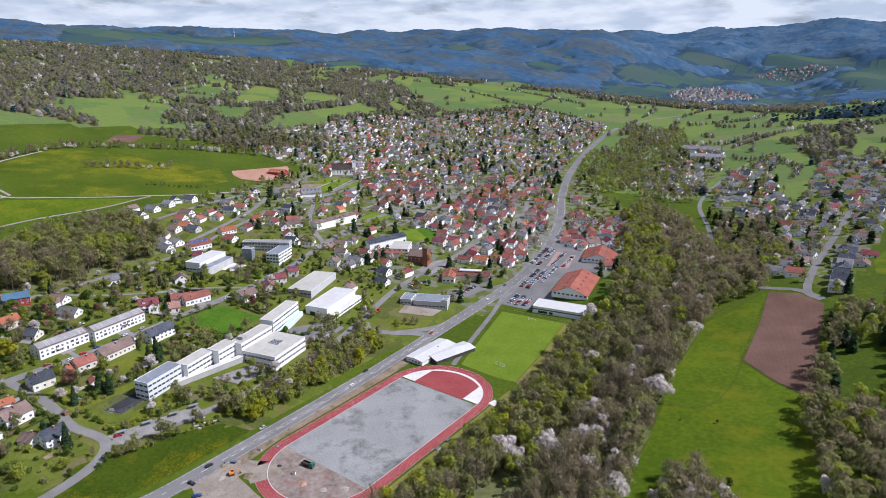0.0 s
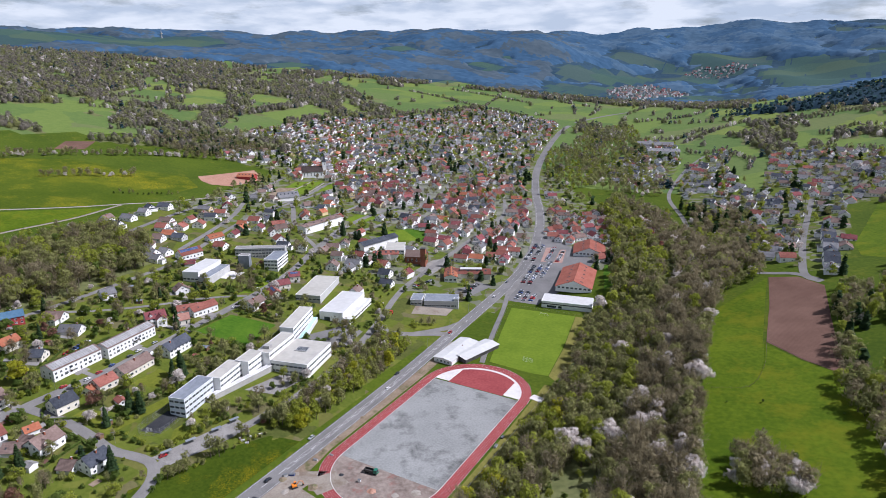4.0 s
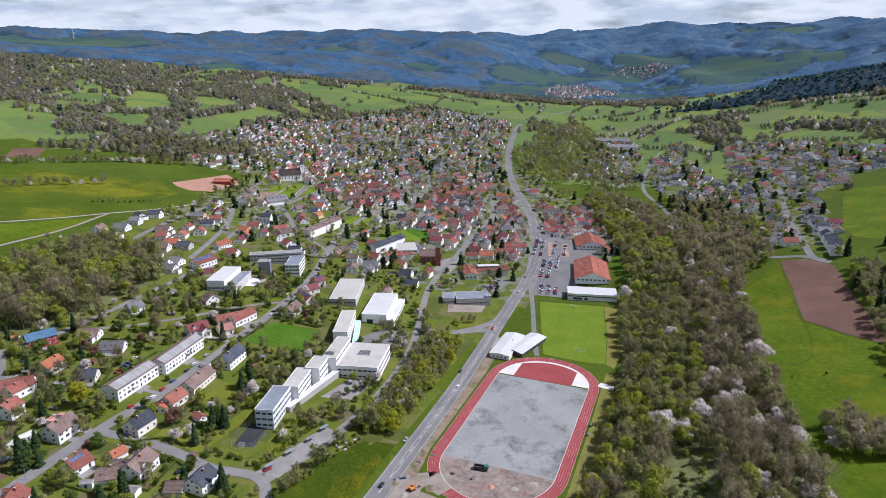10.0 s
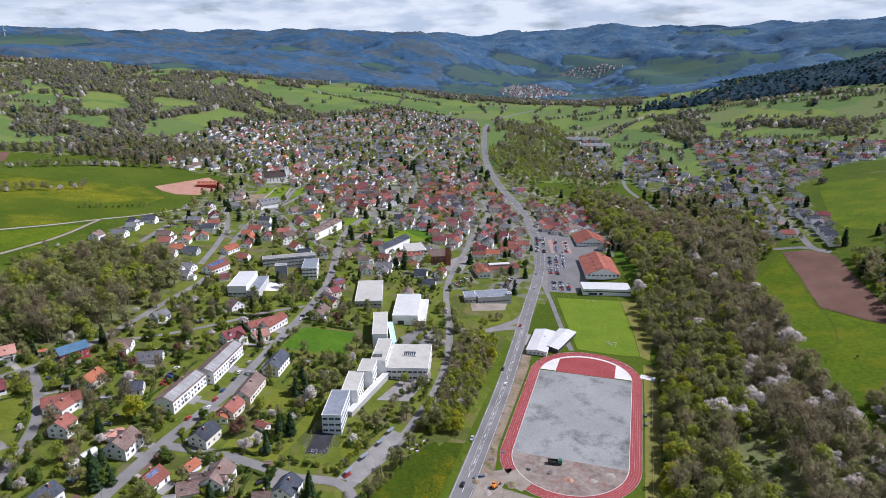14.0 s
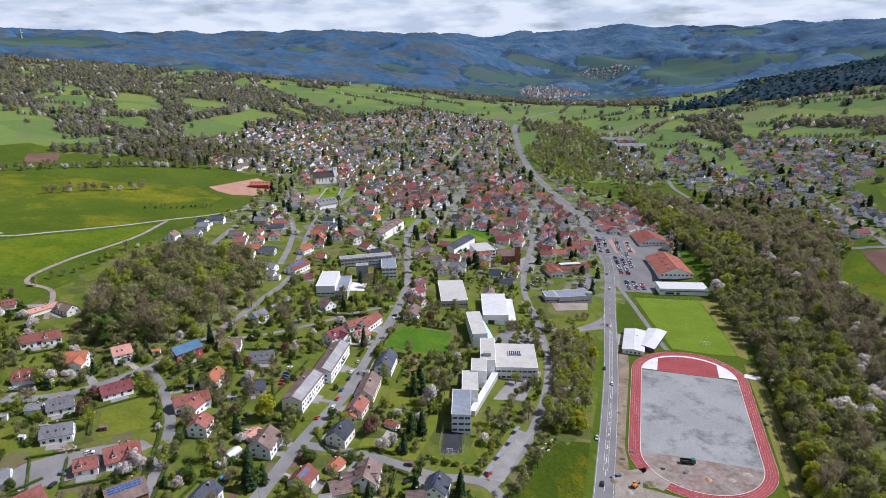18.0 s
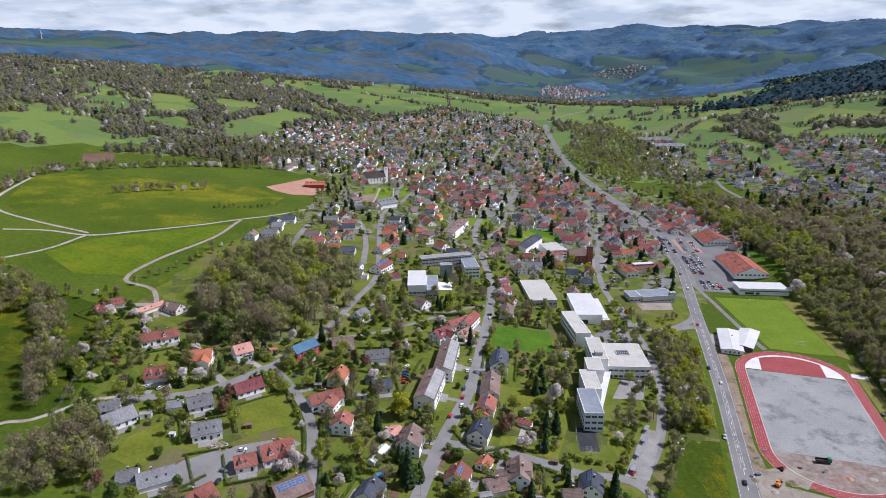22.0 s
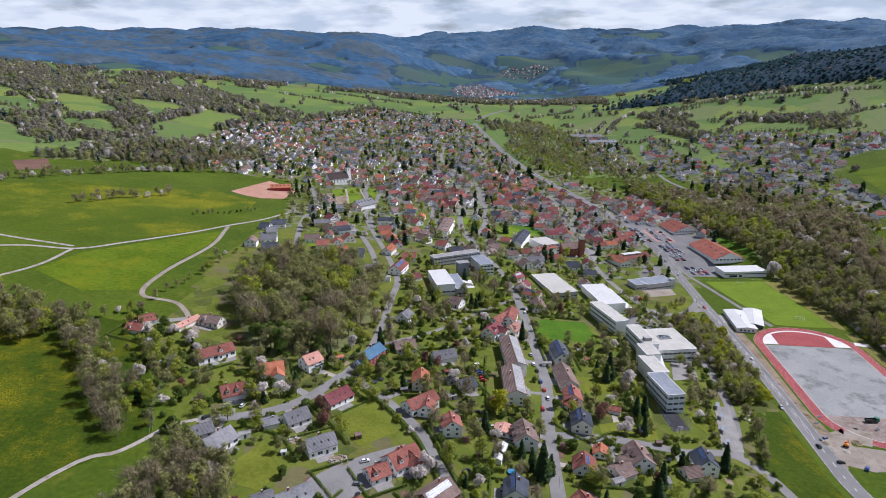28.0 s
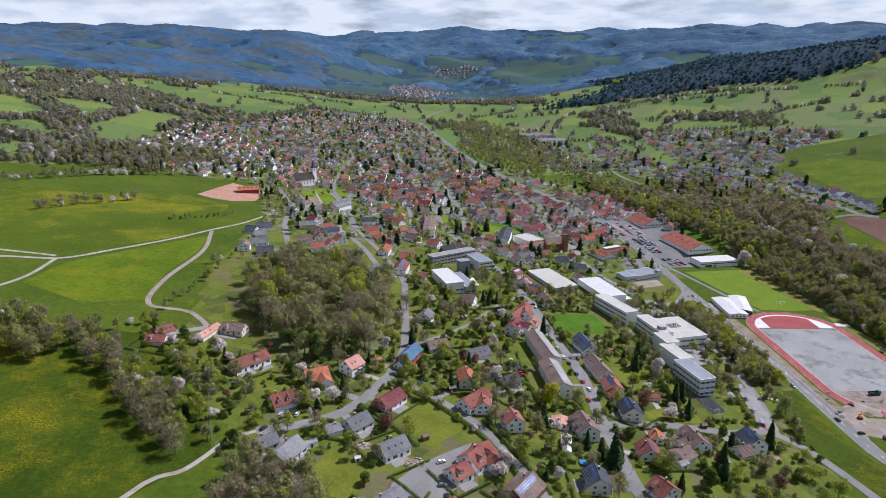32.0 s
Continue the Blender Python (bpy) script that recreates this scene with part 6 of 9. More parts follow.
def brick_church(x, y, rot):
    wm, rm = gable_parts(22, 13, 7.5, 13, "red brick", "brown roof", 0.4)
    ob = thing("brick_church", wm, pose(x, y, h1(x, y), 0, 0, rot), "dark red brick church with square tower", "church")
    part("roof", rm, ob)
    part("tower", boxes_mesh("tower", [(-2.6, -2.6, -2, 2.6, 2.6, 17.6, 0), (-2.8, -2.8, 17.6, 2.8, 2.8, 18.3, 1)], ["red brick", "dark trim"]), ob, pose(9, -9, 0))
    for i in range(4):
        part("window", WINDOW, ob, pose(-8 + 4.6 * i, -6.5, 2.5) @ Matrix.Diagonal((1, 1, 2, 1)))
    TAKEN.append((x, y, 15))


brick_church(-168, 266, 20)


def club_house(x, y, rot):
    wm, rm = gable_parts(40, 15, 3.3, 4.3, "white render", "white sheet roof", 0.6)
    ob = thing("club_house", wm, pose(x, y, 0, 0, 0, rot), "white club house with bright white sheet roof", "club house")
    part("roof", rm, ob)
    wm2, rm2 = gable_parts(37, 13.5, 3.1, 4.1, "dark trim", "white sheet roof", 0.6)
    wing = part("wing", wm2, ob, pose(7.5, -12.6, 0, 0, 0, -14), "wing with dark walls")
    part("wing_roof", rm2, wing)
    for i in range(4):
        part("window", WINDOW, ob, pose(-20, -4.5 + 3 * i, 0.9, 0, 0, -90))
    part("chimney", CHIMNEY, ob, pose(6, -2, 3.6))
    TAKEN.append((x, y, 14))
    TAKEN.append((x + 8, y + 8, 14))


club_house(-37.0, 112, 89)
mast_at = (-3190, 2280)
mast_ob = thing("radio_mast", mesh_from("radio_mast", *join([rod((0, 0, -5), (0, 0, 40), 4.5, 3.2, 8), rod((0, 0, 40), (0, 0, 62), 1.6, 1.0, 8)]), ["concrete"]), pose(*mast_at, h1(*mast_at)), "far radio mast on the wooded ridge", "mast")
part("platform", mesh_from("platform", *rod((0, 0, 30), (0, 0, 36), 8, 8, 10), ["concrete"]), mast_ob)

# ---- the rest of the town ----
ROAD_LINES = [ob for ob in scene.objects if ob.name.startswith("road_")]
road_pts = []
for ob in ROAD_LINES:
    co = np.empty(len(ob.data.vertices) * 3, np.float32)
    ob.data.vertices.foreach_get("co", co)
    road_pts.append(co.reshape(-1, 3)[1::3, :2])
road_pts = np.vstack(road_pts)


def near_road(x, y):
    d = (road_pts[:, 0] - x) ** 2 + (road_pts[:, 1] - y) ** 2
    k = int(d.argmin())
    return math.sqrt(d[k]), road_pts[k]


MAIN_LINE = smooth_line(MAIN, 5.0)


def near_main(x, y):
    return float(np.sqrt(((MAIN_LINE - (x, y)) ** 2).sum(1).min()))


PLOTS = []


def fill_houses(poly, gap, roofs, seed, wobble=0.32, detail=1, ridge=(6.5, 9.5), skip=0.06, turn=None, keep=None, group=""):
    rg = random.Random(seed)
    p = np.array(poly, float)
    lo, hi = p.min(0), p.max(0)
    made = 0
    y = lo[1]
    row = 0
    while y < hi[1]:
        x = lo[0] + (gap / 2 if row % 2 else 0)
        while x < hi[0]:
            px, py = x + rg.uniform(-wobble, wobble) * gap, y + rg.uniform(-wobble, wobble) * gap
            x += gap
            if rg.random() < skip or not inside(poly, np.array([px]), np.array([py]))[0] or inside(LOT, np.array([px]), np.array([py]))[0]:
                continue
            if keep is not None and not keep(px, py):
                continue
            L, W = rg.uniform(8.5, 14), rg.uniform(8, 11)
            r = max(L, W) / 2
            d, q = near_road(px, py)
            if d < r + 3.2 or near_main(px, py) < r + 8.5:
                continue
            if any((px - a) ** 2 + (py - b) ** 2 < (r + c - 1.6) ** 2 for a, b, c in TAKEN):
                continue
            if turn is None:
                a = math.degrees(math.atan2(py - q[1], px - q[0])) if d < 45 else 40 * math.sin(px / 130 + py / 170) + 20
                a = a + rg.choice((0, 90)) + rg.uniform(-6, 6)
            else:
                a = turn + rg.choice((0, 90)) + rg.uniform(-5, 5)
            a = (a + 90) % 180 - 90
            kinds, w = zip(*roofs)
            PLOTS.append((px, py, a, L, W, rg.uniform(*ridge), rg.choices(kinds, w)[0], rg.choices(("white", "cream", "grey", "yellow"), (0.86, 0.07, 0.04, 0.03))[0], group))
            TAKEN.append((px, py, r + 1.4))
            made += 1
        y += gap * 0.9
        row += 1
    return made


SUBURB = [("red", 0.24), ("orange", 0.08), ("brown", 0.24), ("grey", 0.22), ("slate", 0.12), ("wine", 0.07), ("pink", 0.03)]
OLD_TOWN = [("red", 0.40), ("brown", 0.22), ("wine", 0.18), ("orange", 0.06), ("grey", 0.09), ("slate", 0.05)]
UPPER = [("grey", 0.34), ("brown", 0.24), ("red", 0.15), ("slate", 0.19), ("orange", 0.02), ("wine", 0.06)]
EAST = [("slate", 0.30), ("grey", 0.34), ("brown", 0.20), ("red", 0.08), ("wine", 0.08)]
fill_houses(CENTRE, 15, OLD_TOWN, 21, 0.25, 1, (6.8, 9.2), 0.06, group="old town houses")
fill_houses([(-40, 372), (40, 372), (60, 470), (10, 560), (-80, 560), (-100, 470)], 15.5, OLD_TOWN, 22, 0.28, 1, (6.8, 9.2), 0.08, group="old town houses")
fill_houses([(-130, 160), (-160, 150), (-350, 200), (-420, 240), (-470, 260), (-480, 420), (-330, 400), (-210, 330), (-130, 300)], 21.5, SUBURB, 23, 0.34, 1, (6.2, 8.4), 0.2, group="houses below the church")
fill_houses([(-318, 60), (-312, 130), (-350, 200), (-440, 240), (-476, 180), (-470, 120), (-400, 100)], 22, SUBURB, 24, 0.3, 1, (6.2, 8.4), 0.2, group="houses by the wood")
UPPER_TOWN = [(-826, 657), (-822, 732), (-838, 865), (-847, 965), (-761, 1023), (-726, 1163), (-697, 1314), (-673, 1423), (-552, 1431), (-423, 1394), (-352, 1221), (-297, 972), (-247, 815), (-193, 677), (-287, 636), (-383, 579), (-454, 562), (-506, 555), (-558, 546), (-570, 536), (-625, 553), (-673, 637), (-727, 661), (-784, 640)]
fill_houses(UPPER_TOWN, 18.5, UPPER, 25, 0.34, 0, (5.4, 7.6), 0.16, keep=lambda x, y: not inside(TOWN_WOOD, np.array([x]), np.array([y]))[0], group="houses on the upper slope")
fill_houses([(-440, 440), (-540, 455), (-558, 546), (-506, 555), (-454, 562), (-383, 579), (-287, 636), (-193, 677), (-120, 600), (-250, 600), (-420, 560)], 17.0, OLD_TOWN, 28, 0.3, 0, (6.4, 8.8), 0.1, group="houses on the upper slope")
fill_houses([(-709, 486), (-736, 560), (-689, 566), (-634, 563), (-573, 538), (-600, 470), (-687, 467)], 20.0, UPPER, 29, 0.3, 0, (5.6, 7.6), 0.2, group="houses on the upper slope")
fill_houses(EAST_VILLAGE, 19.5, EAST, 26, 0.34, 1, (5.6, 7.8), 0.24, group="houses of the eastern village")
fill_houses(WORKS_VILLAGE, 21, EAST, 27, 0.3, 0, (6, 9), 0.2, group="houses of the eastern village")
fill_houses([(348, 816), (412, 832), (440, 790), (381, 728), (328, 698), (326, 751)], 19, OLD_TOWN, 30, 0.3, 0, (6, 9), 0.15, group="houses of the eastern village")

# the nearest stand singly, those farther up the valley are joined street by street
PLOTS.sort(key=lambda p: p[1] + (260 if p[0] > 0 else 0))
ALONE = 235
for p in PLOTS[:ALONE]:
    house(*p[:8], "", 1, p[8])


def joined_houses(name, plots, label):
    mats = ["white render", "cream render", "grey render", "yellow render", "red roof", "orange roof", "brown roof", "grey roof", "slate roof", "wine roof", "pink roof", "window glass", "red brick"]
    v, f, m = [], [], []
    for x, y, rot, L, W, ridge, roof, wall, _ in plots:
        L, W = L + 1.4, W + 0.8
        eave = max(2.4, ridge - W / 2 * 0.7)
        a, z = math.radians(rot), h1(x, y)
        c, s = math.cos(a), math.sin(a)
        X, Y, o, t = L / 2, W / 2, 0.45, 0.2
        sl = (ridge - eave) / Y
        base = len(v)
        q = [(-X, -Y, -2.2), (X, -Y, -2.2), (X, Y, -2.2), (-X, Y, -2.2), (-X, -Y, eave), (X, -Y, eave), (X, Y, eave), (-X, Y, eave), (-X, 0, ridge - .1), (X, 0, ridge - .1)]
        fw = [[0, 1, 5, 4], [2, 3, 7, 6], [1, 2, 6, 9, 5], [3, 0, 4, 8, 7]]
        km = mats.index({"white": "white render", "cream": "cream render", "grey": "grey render", "yellow": "yellow render"}[wall])
        kr = mats.index(roof + " roof")
        mm = [km] * 4
        for sg in (1, -1):
            b = len(q)
            e = eave - sl * o
            q += [(-X - o, sg * (Y + o), e), (X + o, sg * (Y + o), e), (X + o, 0, ridge), (-X - o, 0, ridge), (-X - o, sg * (Y + o), e + t), (X + o, sg * (Y + o), e + t), (X + o, 0, ridge + t), (-X - o, 0, ridge + t)]
            fw += [[b + i for i in g] for g in ([4, 5, 6, 7], [0, 1, 5, 4], [1, 2, 6, 5], [3, 0, 4, 7])]
            mm += [kr] * 4
        n = max(2, int(L / 3.4))
        for lvl in range(2 if eave > 4.6 else 1):
            zz = 1.0 + 2.7 * lvl
            for i in range(n):
                u = -X + (i + .5) * L / n
                b = len(q)
                q += [(u - .6, -Y - .04, zz), (u + .6, -Y - .04, zz), (u + .6, -Y - .04, zz + 1.35), (u - .6, -Y - .04, zz + 1.35)]
                fw.append([b, b + 1, b + 2, b + 3])
                mm.append(11)
            for sg in (1, -1):
                for u in (-W * .24, W * .24):
                    b = len(q)
                    g = [(sg * (X + .04), u - .55, zz), (sg * (X + .04), u + .55, zz), (sg * (X + .04), u + .55, zz + 1.35), (sg * (X + .04), u - .55, zz + 1.35)]
                    q += g if sg > 0 else g[::-1]
                    fw.append([b, b + 1, b + 2, b + 3])
                    mm.append(11)
        pick = (int(abs(x * 7.3 + y * 3.1)) % 10)
        if pick < 5:
            # a low lean-to or garage against one gable
            aw, al, ah, sg = W * 0.62, 3.6 + 0.25 * pick, 2.7, 1 if pick % 2 else -1
            b = len(q)
            x0, x1 = (X - 0.1, X + al) if sg > 0 else (-X - al, -X + 0.1)
            q += [(x0, -aw / 2, -2), (x1, -aw / 2, -2), (x1, aw / 2, -2), (x0, aw / 2, -2), (x0, -aw / 2, ah), (x1, -aw / 2, ah - 0.3), (x1, aw / 2, ah - 0.3), (x0, aw / 2, ah)]
            fw += [[b + i for i in g] for g in ([0, 1, 5, 4], [1, 2, 6, 5], [2, 3, 7, 6], [3, 0, 4, 7], [4, 5, 6, 7])]
            mm += [km] * 4 + [mats.index("grey roof") if pick % 3 else kr]
        if pick in (1, 3, 4, 6, 8):
            # a dormer on the front slope
            u, d = L * (0.18 if pick % 2 else -0.2), Y * 0.62
            zb, zt = ridge - d * sl - 0.1, ridge - 0.45
            b = len(q)
            q += [(u - 1.1, -d, zb), (u + 1.1, -d, zb), (u + 1.1, -d, zt), (u - 1.1, -d, zt), (u - 1.3, -d - .2, zt), (u + 1.3, -d - .2, zt), (u + 1.3, -0.3, zt + .2), (u - 1.3, -0.3, zt + .2), (u - 1.1, -0.3, zb), (u + 1.1, -0.3, zb)]
            fw += [[b + i for i in g] for g in ([0, 1, 2, 3], [4, 5, 6, 7], [0, 3, 7, 8], [1, 9, 6, 2])]
            mm += [km, kr, km, km]
        b = len(q)
        q += [(.6, .5, ridge - 1), (1.3, .5, ridge - 1), (1.3, 1.2, ridge - 1), (.6, 1.2, ridge - 1), (.6, .5, ridge + .9), (1.3, .5, ridge + .9), (1.3, 1.2, ridge + .9), (.6, 1.2, ridge + .9)]
        fw += [[b + i for i in g] for g in ([4, 5, 6, 7], [0, 1, 5, 4], [1, 2, 6, 5], [2, 3, 7, 6], [3, 0, 4, 7])]
        mm += [12] * 5
        v += [(x + i * c - j * s, y + i * s + j * c, z + k) for i, j, k in q]
        f += [[base + i for i in g] for g in fw]
        m += mm
    return thing(name, mesh_from(name, v, f, mats, m), Matrix(), label, "houses", kind="stuff")


rest = PLOTS[ALONE:]
joined_houses("upper_town_houses", [p for p in rest if p[8] == "houses on the upper slope"], "densely packed gabled houses on the upper slope")
joined_houses("old_town_houses", [p for p in rest if p[8] in ("old town houses", "houses below the church", "houses by the wood")], "tightly packed red-roofed houses of the old town")
joined_houses("east_village_houses", [p for p in rest if p[8] == "houses of the eastern village"], "slate and grey roofed village houses")


# ---- woods of the wider country ----
def dome_of(h, spread, rg, seg=6):
    """A lumpy, lopsided crown shell, open below."""
    v, f = [], []
    for k, (r, z) in enumerate(((0.85, 0.06), (1.0, 0.42), (0.66, 0.76))):
        for i in range(seg):
            a = 6.283 * (i + 0.5 * (k % 2)) / seg
            q = spread * r * rg.uniform(0.6, 1.3)
            v.append((q * math.cos(a), q * math.sin(a), h * z * rg.uniform(0.86, 1.14)))
    v.append((spread * rg.uniform(-0.2, 0.2), spread * rg.uniform(-0.2, 0.2), h * rg.uniform(0.94, 1.06)))
    for k in range(2):
        for i in range(seg):
            f.append((k * seg + i, k * seg + (i + 1) % seg, (k + 1) * seg + (i + 1) % seg, (k + 1) * seg + i))
    f += [(2 * seg + 2 * i, 2 * seg + 2 * i + 1, 2 * seg + (2 * i + 2) % seg, 3 * seg) for i in range(seg // 2)]
    return np.array(v), np.array(f)


def far_clumps(name, x, y, mat_share, size, label, seed, n_cards=16, tall=1.0):
    """Far trees as loose clumps of leaf sprays, joined. mat_share: ((material, share, conifer?), ...)."""
    rg = np.random.RandomState(seed)
    mats = [m for m, _, _ in mat_share]
    w = np.array([s for _, s, _ in mat_share], float)
    w /= w.sum()
    cut = (rough_noise(x, y, 260, seed + 7) * 0.25 + rg.uniform(0, 1, len(x))) % 1.0
    idx = np.searchsorted(np.cumsum(w), cut).clip(0, len(w) - 1)
    lib = []
    for k, (_, _, con) in enumerate(mat_share):
        for v in range(4):
            if con:
                lib.append(conifer_of(17, 4.2, n_cards, 2.3 * (16 / n_cards) ** 0.5, np.random.RandomState(seed * 31 + k * 5 + v)))
            else:
                rk = np.random.RandomState(seed * 31 + k * 5 + v)
                lib.append(join([dome_of(11.5, 4.2, rk), crown_of(14, 6.0, n_cards, 1.6, rk, 0.05, 6, 0.12, 0.2)]))
    z = land(x, y)
    vs, fs, ms, base = [], [], [], 0
    for i in range(len(x)):
        v, f = lib[idx[i] * 4 + rg.randint(4)]
        a, s = rg.uniform(0, 6.28), size * rg.uniform(0.75, 1.3)
        c, q = math.cos(a) * s, math.sin(a) * s
        vs.append(np.c_[v[:, 0] * c - v[:, 1] * q + x[i], v[:, 0] * q + v[:, 1] * c + y[i], v[:, 2] * s * tall + z[i]].astype(np.float32))
        fs.append(f + base)
        ms.append(np.full(len(f), idx[i]))
        base += len(v)
    return thing(name, mesh_from(name, np.vstack(vs), np.vstack(fs), mats, np.concatenate(ms), True), Matrix(), label, "woodland", kind="stuff")


def jitter_grid(x0, x1, y0, y1, gap, seed):
    rg = np.random.RandomState(seed)
    a, b = np.meshgrid(np.arange(x0, x1, gap), np.arange(y0, y1, gap))
    return a.ravel() + rg.uniform(-.5, .5, a.size) * gap, b.ravel() + rg.uniform(-.5, .5, a.size) * gap


def in_view(x, y):
    """The wedge of country that lies before the walk."""
    b = np.degrees(np.arctan2(-(x + 30), y + 320))
    return (b > -42) & (b < 80) & (y > -320)


HILL_MIX = (("far twigs", 0.46, False), ("slope buds", 0.40, False), ("hazed needles", 0.04, True), ("olive buds", 0.07, False), ("blossom", 0.03, False))
wx, wy = jitter_grid(-2300, 700, -300, 2200, 11.5, 71)
ok = in_view(wx, wy) & (np.hypot(wx, wy) < 2250) & ~inside(DARK_HILL, wx, wy)
ok[ok] = woodland(wx[ok], wy[ok]) > 0.5
far_clumps("hillside_woods", wx[ok], wy[ok], HILL_MIX, 1.22, "patchy hillside woods of bare and budding trees", 72, 15, 0.76)


def canopy(name, gap, label, seed):
    """Closed forest roof over the distant hills: uneven crowns that drop to the ground at the edges."""
    rg = np.random.RandomState(seed)
    gx_, gy_ = np.arange(-4700, 2500, gap), np.arange(300, 4750, gap)
    ax, ay = np.meshgrid(gx_, gy_)
    n, sh = len(gx_), ax.shape
    ax = (ax + rg.uniform(-.35, .35, sh) * gap).ravel()
    ay = (ay + rg.uniform(-.35, .35, sh) * gap).ravel()
    d = np.hypot(ax, ay)
    here = in_view(ax, ay) & (((d > 2200) & (d < 5200)) | inside(DARK_HILL, ax, ay))
    w = np.zeros(len(ax))
    w[here] = woodland(ax[here], ay[here])
    ring_, depth_ = w.reshape(sh), np.zeros(sh)
    for _ in range(3):
        inner = ring_.copy()
        inner[1:-1, 1:-1] = np.minimum.reduce([ring_[1:-1, 1:-1], ring_[:-2, 1:-1], ring_[2:, 1:-1], ring_[1:-1, :-2], ring_[1:-1, 2:]])
        depth_ += inner / 3
        ring_ = inner
    deep = depth_.ravel()
    z = np.zeros(len(ax))
    any_ = here
    z[any_] = land(ax[any_], ay[any_])
    z = z - 8.0 + deep * (19 + rg.uniform(-3.0, 3.5, len(ax)) + 2.5 * rough_noise(ax, ay, 60, seed))
    i = (np.arange(sh[0] - 1)[:, None] * n + np.arange(n - 1)[None]).ravel()
    q = np.stack([i, i + 1, i + n + 1, i + n], 1)
    q = q[(w[q] > 0.5).all(1)]
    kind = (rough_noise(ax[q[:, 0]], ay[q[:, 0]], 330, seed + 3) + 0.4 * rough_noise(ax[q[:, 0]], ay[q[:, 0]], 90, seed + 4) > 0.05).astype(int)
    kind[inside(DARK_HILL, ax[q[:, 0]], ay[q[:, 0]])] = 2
    # haze painted by bearing: the nearer western massif gets a less blue tone
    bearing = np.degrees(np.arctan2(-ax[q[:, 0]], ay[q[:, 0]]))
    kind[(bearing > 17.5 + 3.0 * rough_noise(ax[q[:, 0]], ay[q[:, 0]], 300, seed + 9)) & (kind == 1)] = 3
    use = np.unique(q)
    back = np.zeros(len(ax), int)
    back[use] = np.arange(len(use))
    return thing(name, mesh_from(name, np.c_[ax, ay, z][use], back[q], ["hazed spruce", "misty beech", "hazed dark spruce", "hazed hill beech"], kind, True), Matrix(), label, "woodland", kind="stuff")


canopy("far_forest", 15.0, "distant hill forest with aerial haze put into its blue colour", 74)
wx, wy = jitter_grid(-100, 1500, 1300, 2900, 19.0, 75)
ok = inside(DARK_HILL, wx, wy) & in_view(wx, wy)
bright = np.hypot((wx - 396) / 1.6, wy - 2094) < 70
far_clumps("spruce_forest", wx[ok & ~bright], wy[ok & ~bright], (("hazed needles", 0.88, True), ("far twigs", 0.12, False)), 1.15, "dense hazed dark spruce forest on the eastern hill", 76, 12)
far_clumps("larch_stand", wx[ok & bright], wy[ok & bright], (("fresh leaves", 1.0, False),), 1.1, "light green stand of trees within the spruce forest", 77, 12)
# hedgerows on the slopes
hedge_pts = []
rg_h = np.random.RandomState(8)
for g in CLEARINGS:
    for a, b in zip(np.array(g, float), np.roll(np.array(g, float), -1, 0)):
        n = max(2, int(np.linalg.norm(b - a) / 6.5))
        t = np.linspace(0, 1, n)[:, None]
        q = a + (b - a) * t + rg_h.uniform(-3.5, 3.5, (n, 2))
        hedge_pts.append(q[(np.hypot(q[:, 0], q[:, 1]) < 2300) & (rough_noise(q[:, 0], q[:, 1], 190, 15) > -0.05)])
for row in ([(139, 1352), (233, 1408), (334, 1418), (469, 1385), (552, 1330)], [(-41, 1120), (-4, 1262), (57, 1392)], [(-520, 1430), (-700, 1500), (-900, 1600), (-1050, 1640)], [(-640, 1760), (-820, 1830), (-1000, 1850)]):
    q = smooth_line(row, 7.0)
    hedge_pts.append(q + rg_h.uniform(-3, 3, q.shape))
hp = np.vstack(hedge_pts)
ok = in_view(hp[:, 0], hp[:, 1]) & ~inside(TOWN, hp[:, 0], hp[:, 1]) & ~inside(EAST_VILLAGE, hp[:, 0], hp[:, 1]) & ~((hp[:, 0] > -700) & (hp[:, 1] < 520))
far_clumps("hedgerows", hp[ok, 0], hp[ok, 1], (("far twigs", 0.48, False), ("slope buds", 0.34, False), ("blossom", 0.13, False), ("hazed needles", 0.05, True)), 0.66, "hedgerows and scattered trees across the slopes", 78, 16)

# far villages
def far_village(name, poly, gap, seed, label):
    rg = random.Random(seed)
    p = np.array(poly, float)
    x, y = jitter_grid(*[v for k in (0, 1) for v in (p[:, k].min(), p[:, k].max())], gap, seed)
    k = inside(poly, x, y)
    v, f, m = [], [], []
    for a, b in zip(x[k], y[k]):
        t, L, W, e, r = rg.uniform(0, 3.14), rg.uniform(11, 16), rg.uniform(9, 12), 5.0, rg.uniform(9, 11)
        c, s = math.cos(t), math.sin(t)
        z = h1(a, b)
        q = [(-L, -W, -3), (L, -W, -3), (L, W, -3), (-L, W, -3), (-L, -W, e), (L, -W, e), (L, W, e), (-L, W, e), (-L, 0, r), (L, 0, r)]
        i = len(v)
        v += [(a + (px * c - py * s) / 2, b + (px * s + py * c) / 2, z + pz) for px, py, pz in q]
        rf = rg.choice((1, 2, 2, 3, 3))
        for face, mt in (([0, 1, 5, 4], 0), ([2, 3, 7, 6], 0), ([1, 2, 6, 9, 5], 0), ([3, 0, 4, 8, 7], 0), ([4, 5, 9, 8], rf), ([6, 7, 8, 9], rf)):
            f.append([i + n for n in face])
            m.append(mt)
    return thing(name, mesh_from(name, v, f, ["grey render", "wine roof", "brown roof", "grey roof"], m), Matrix(), label, "village", kind="stuff")


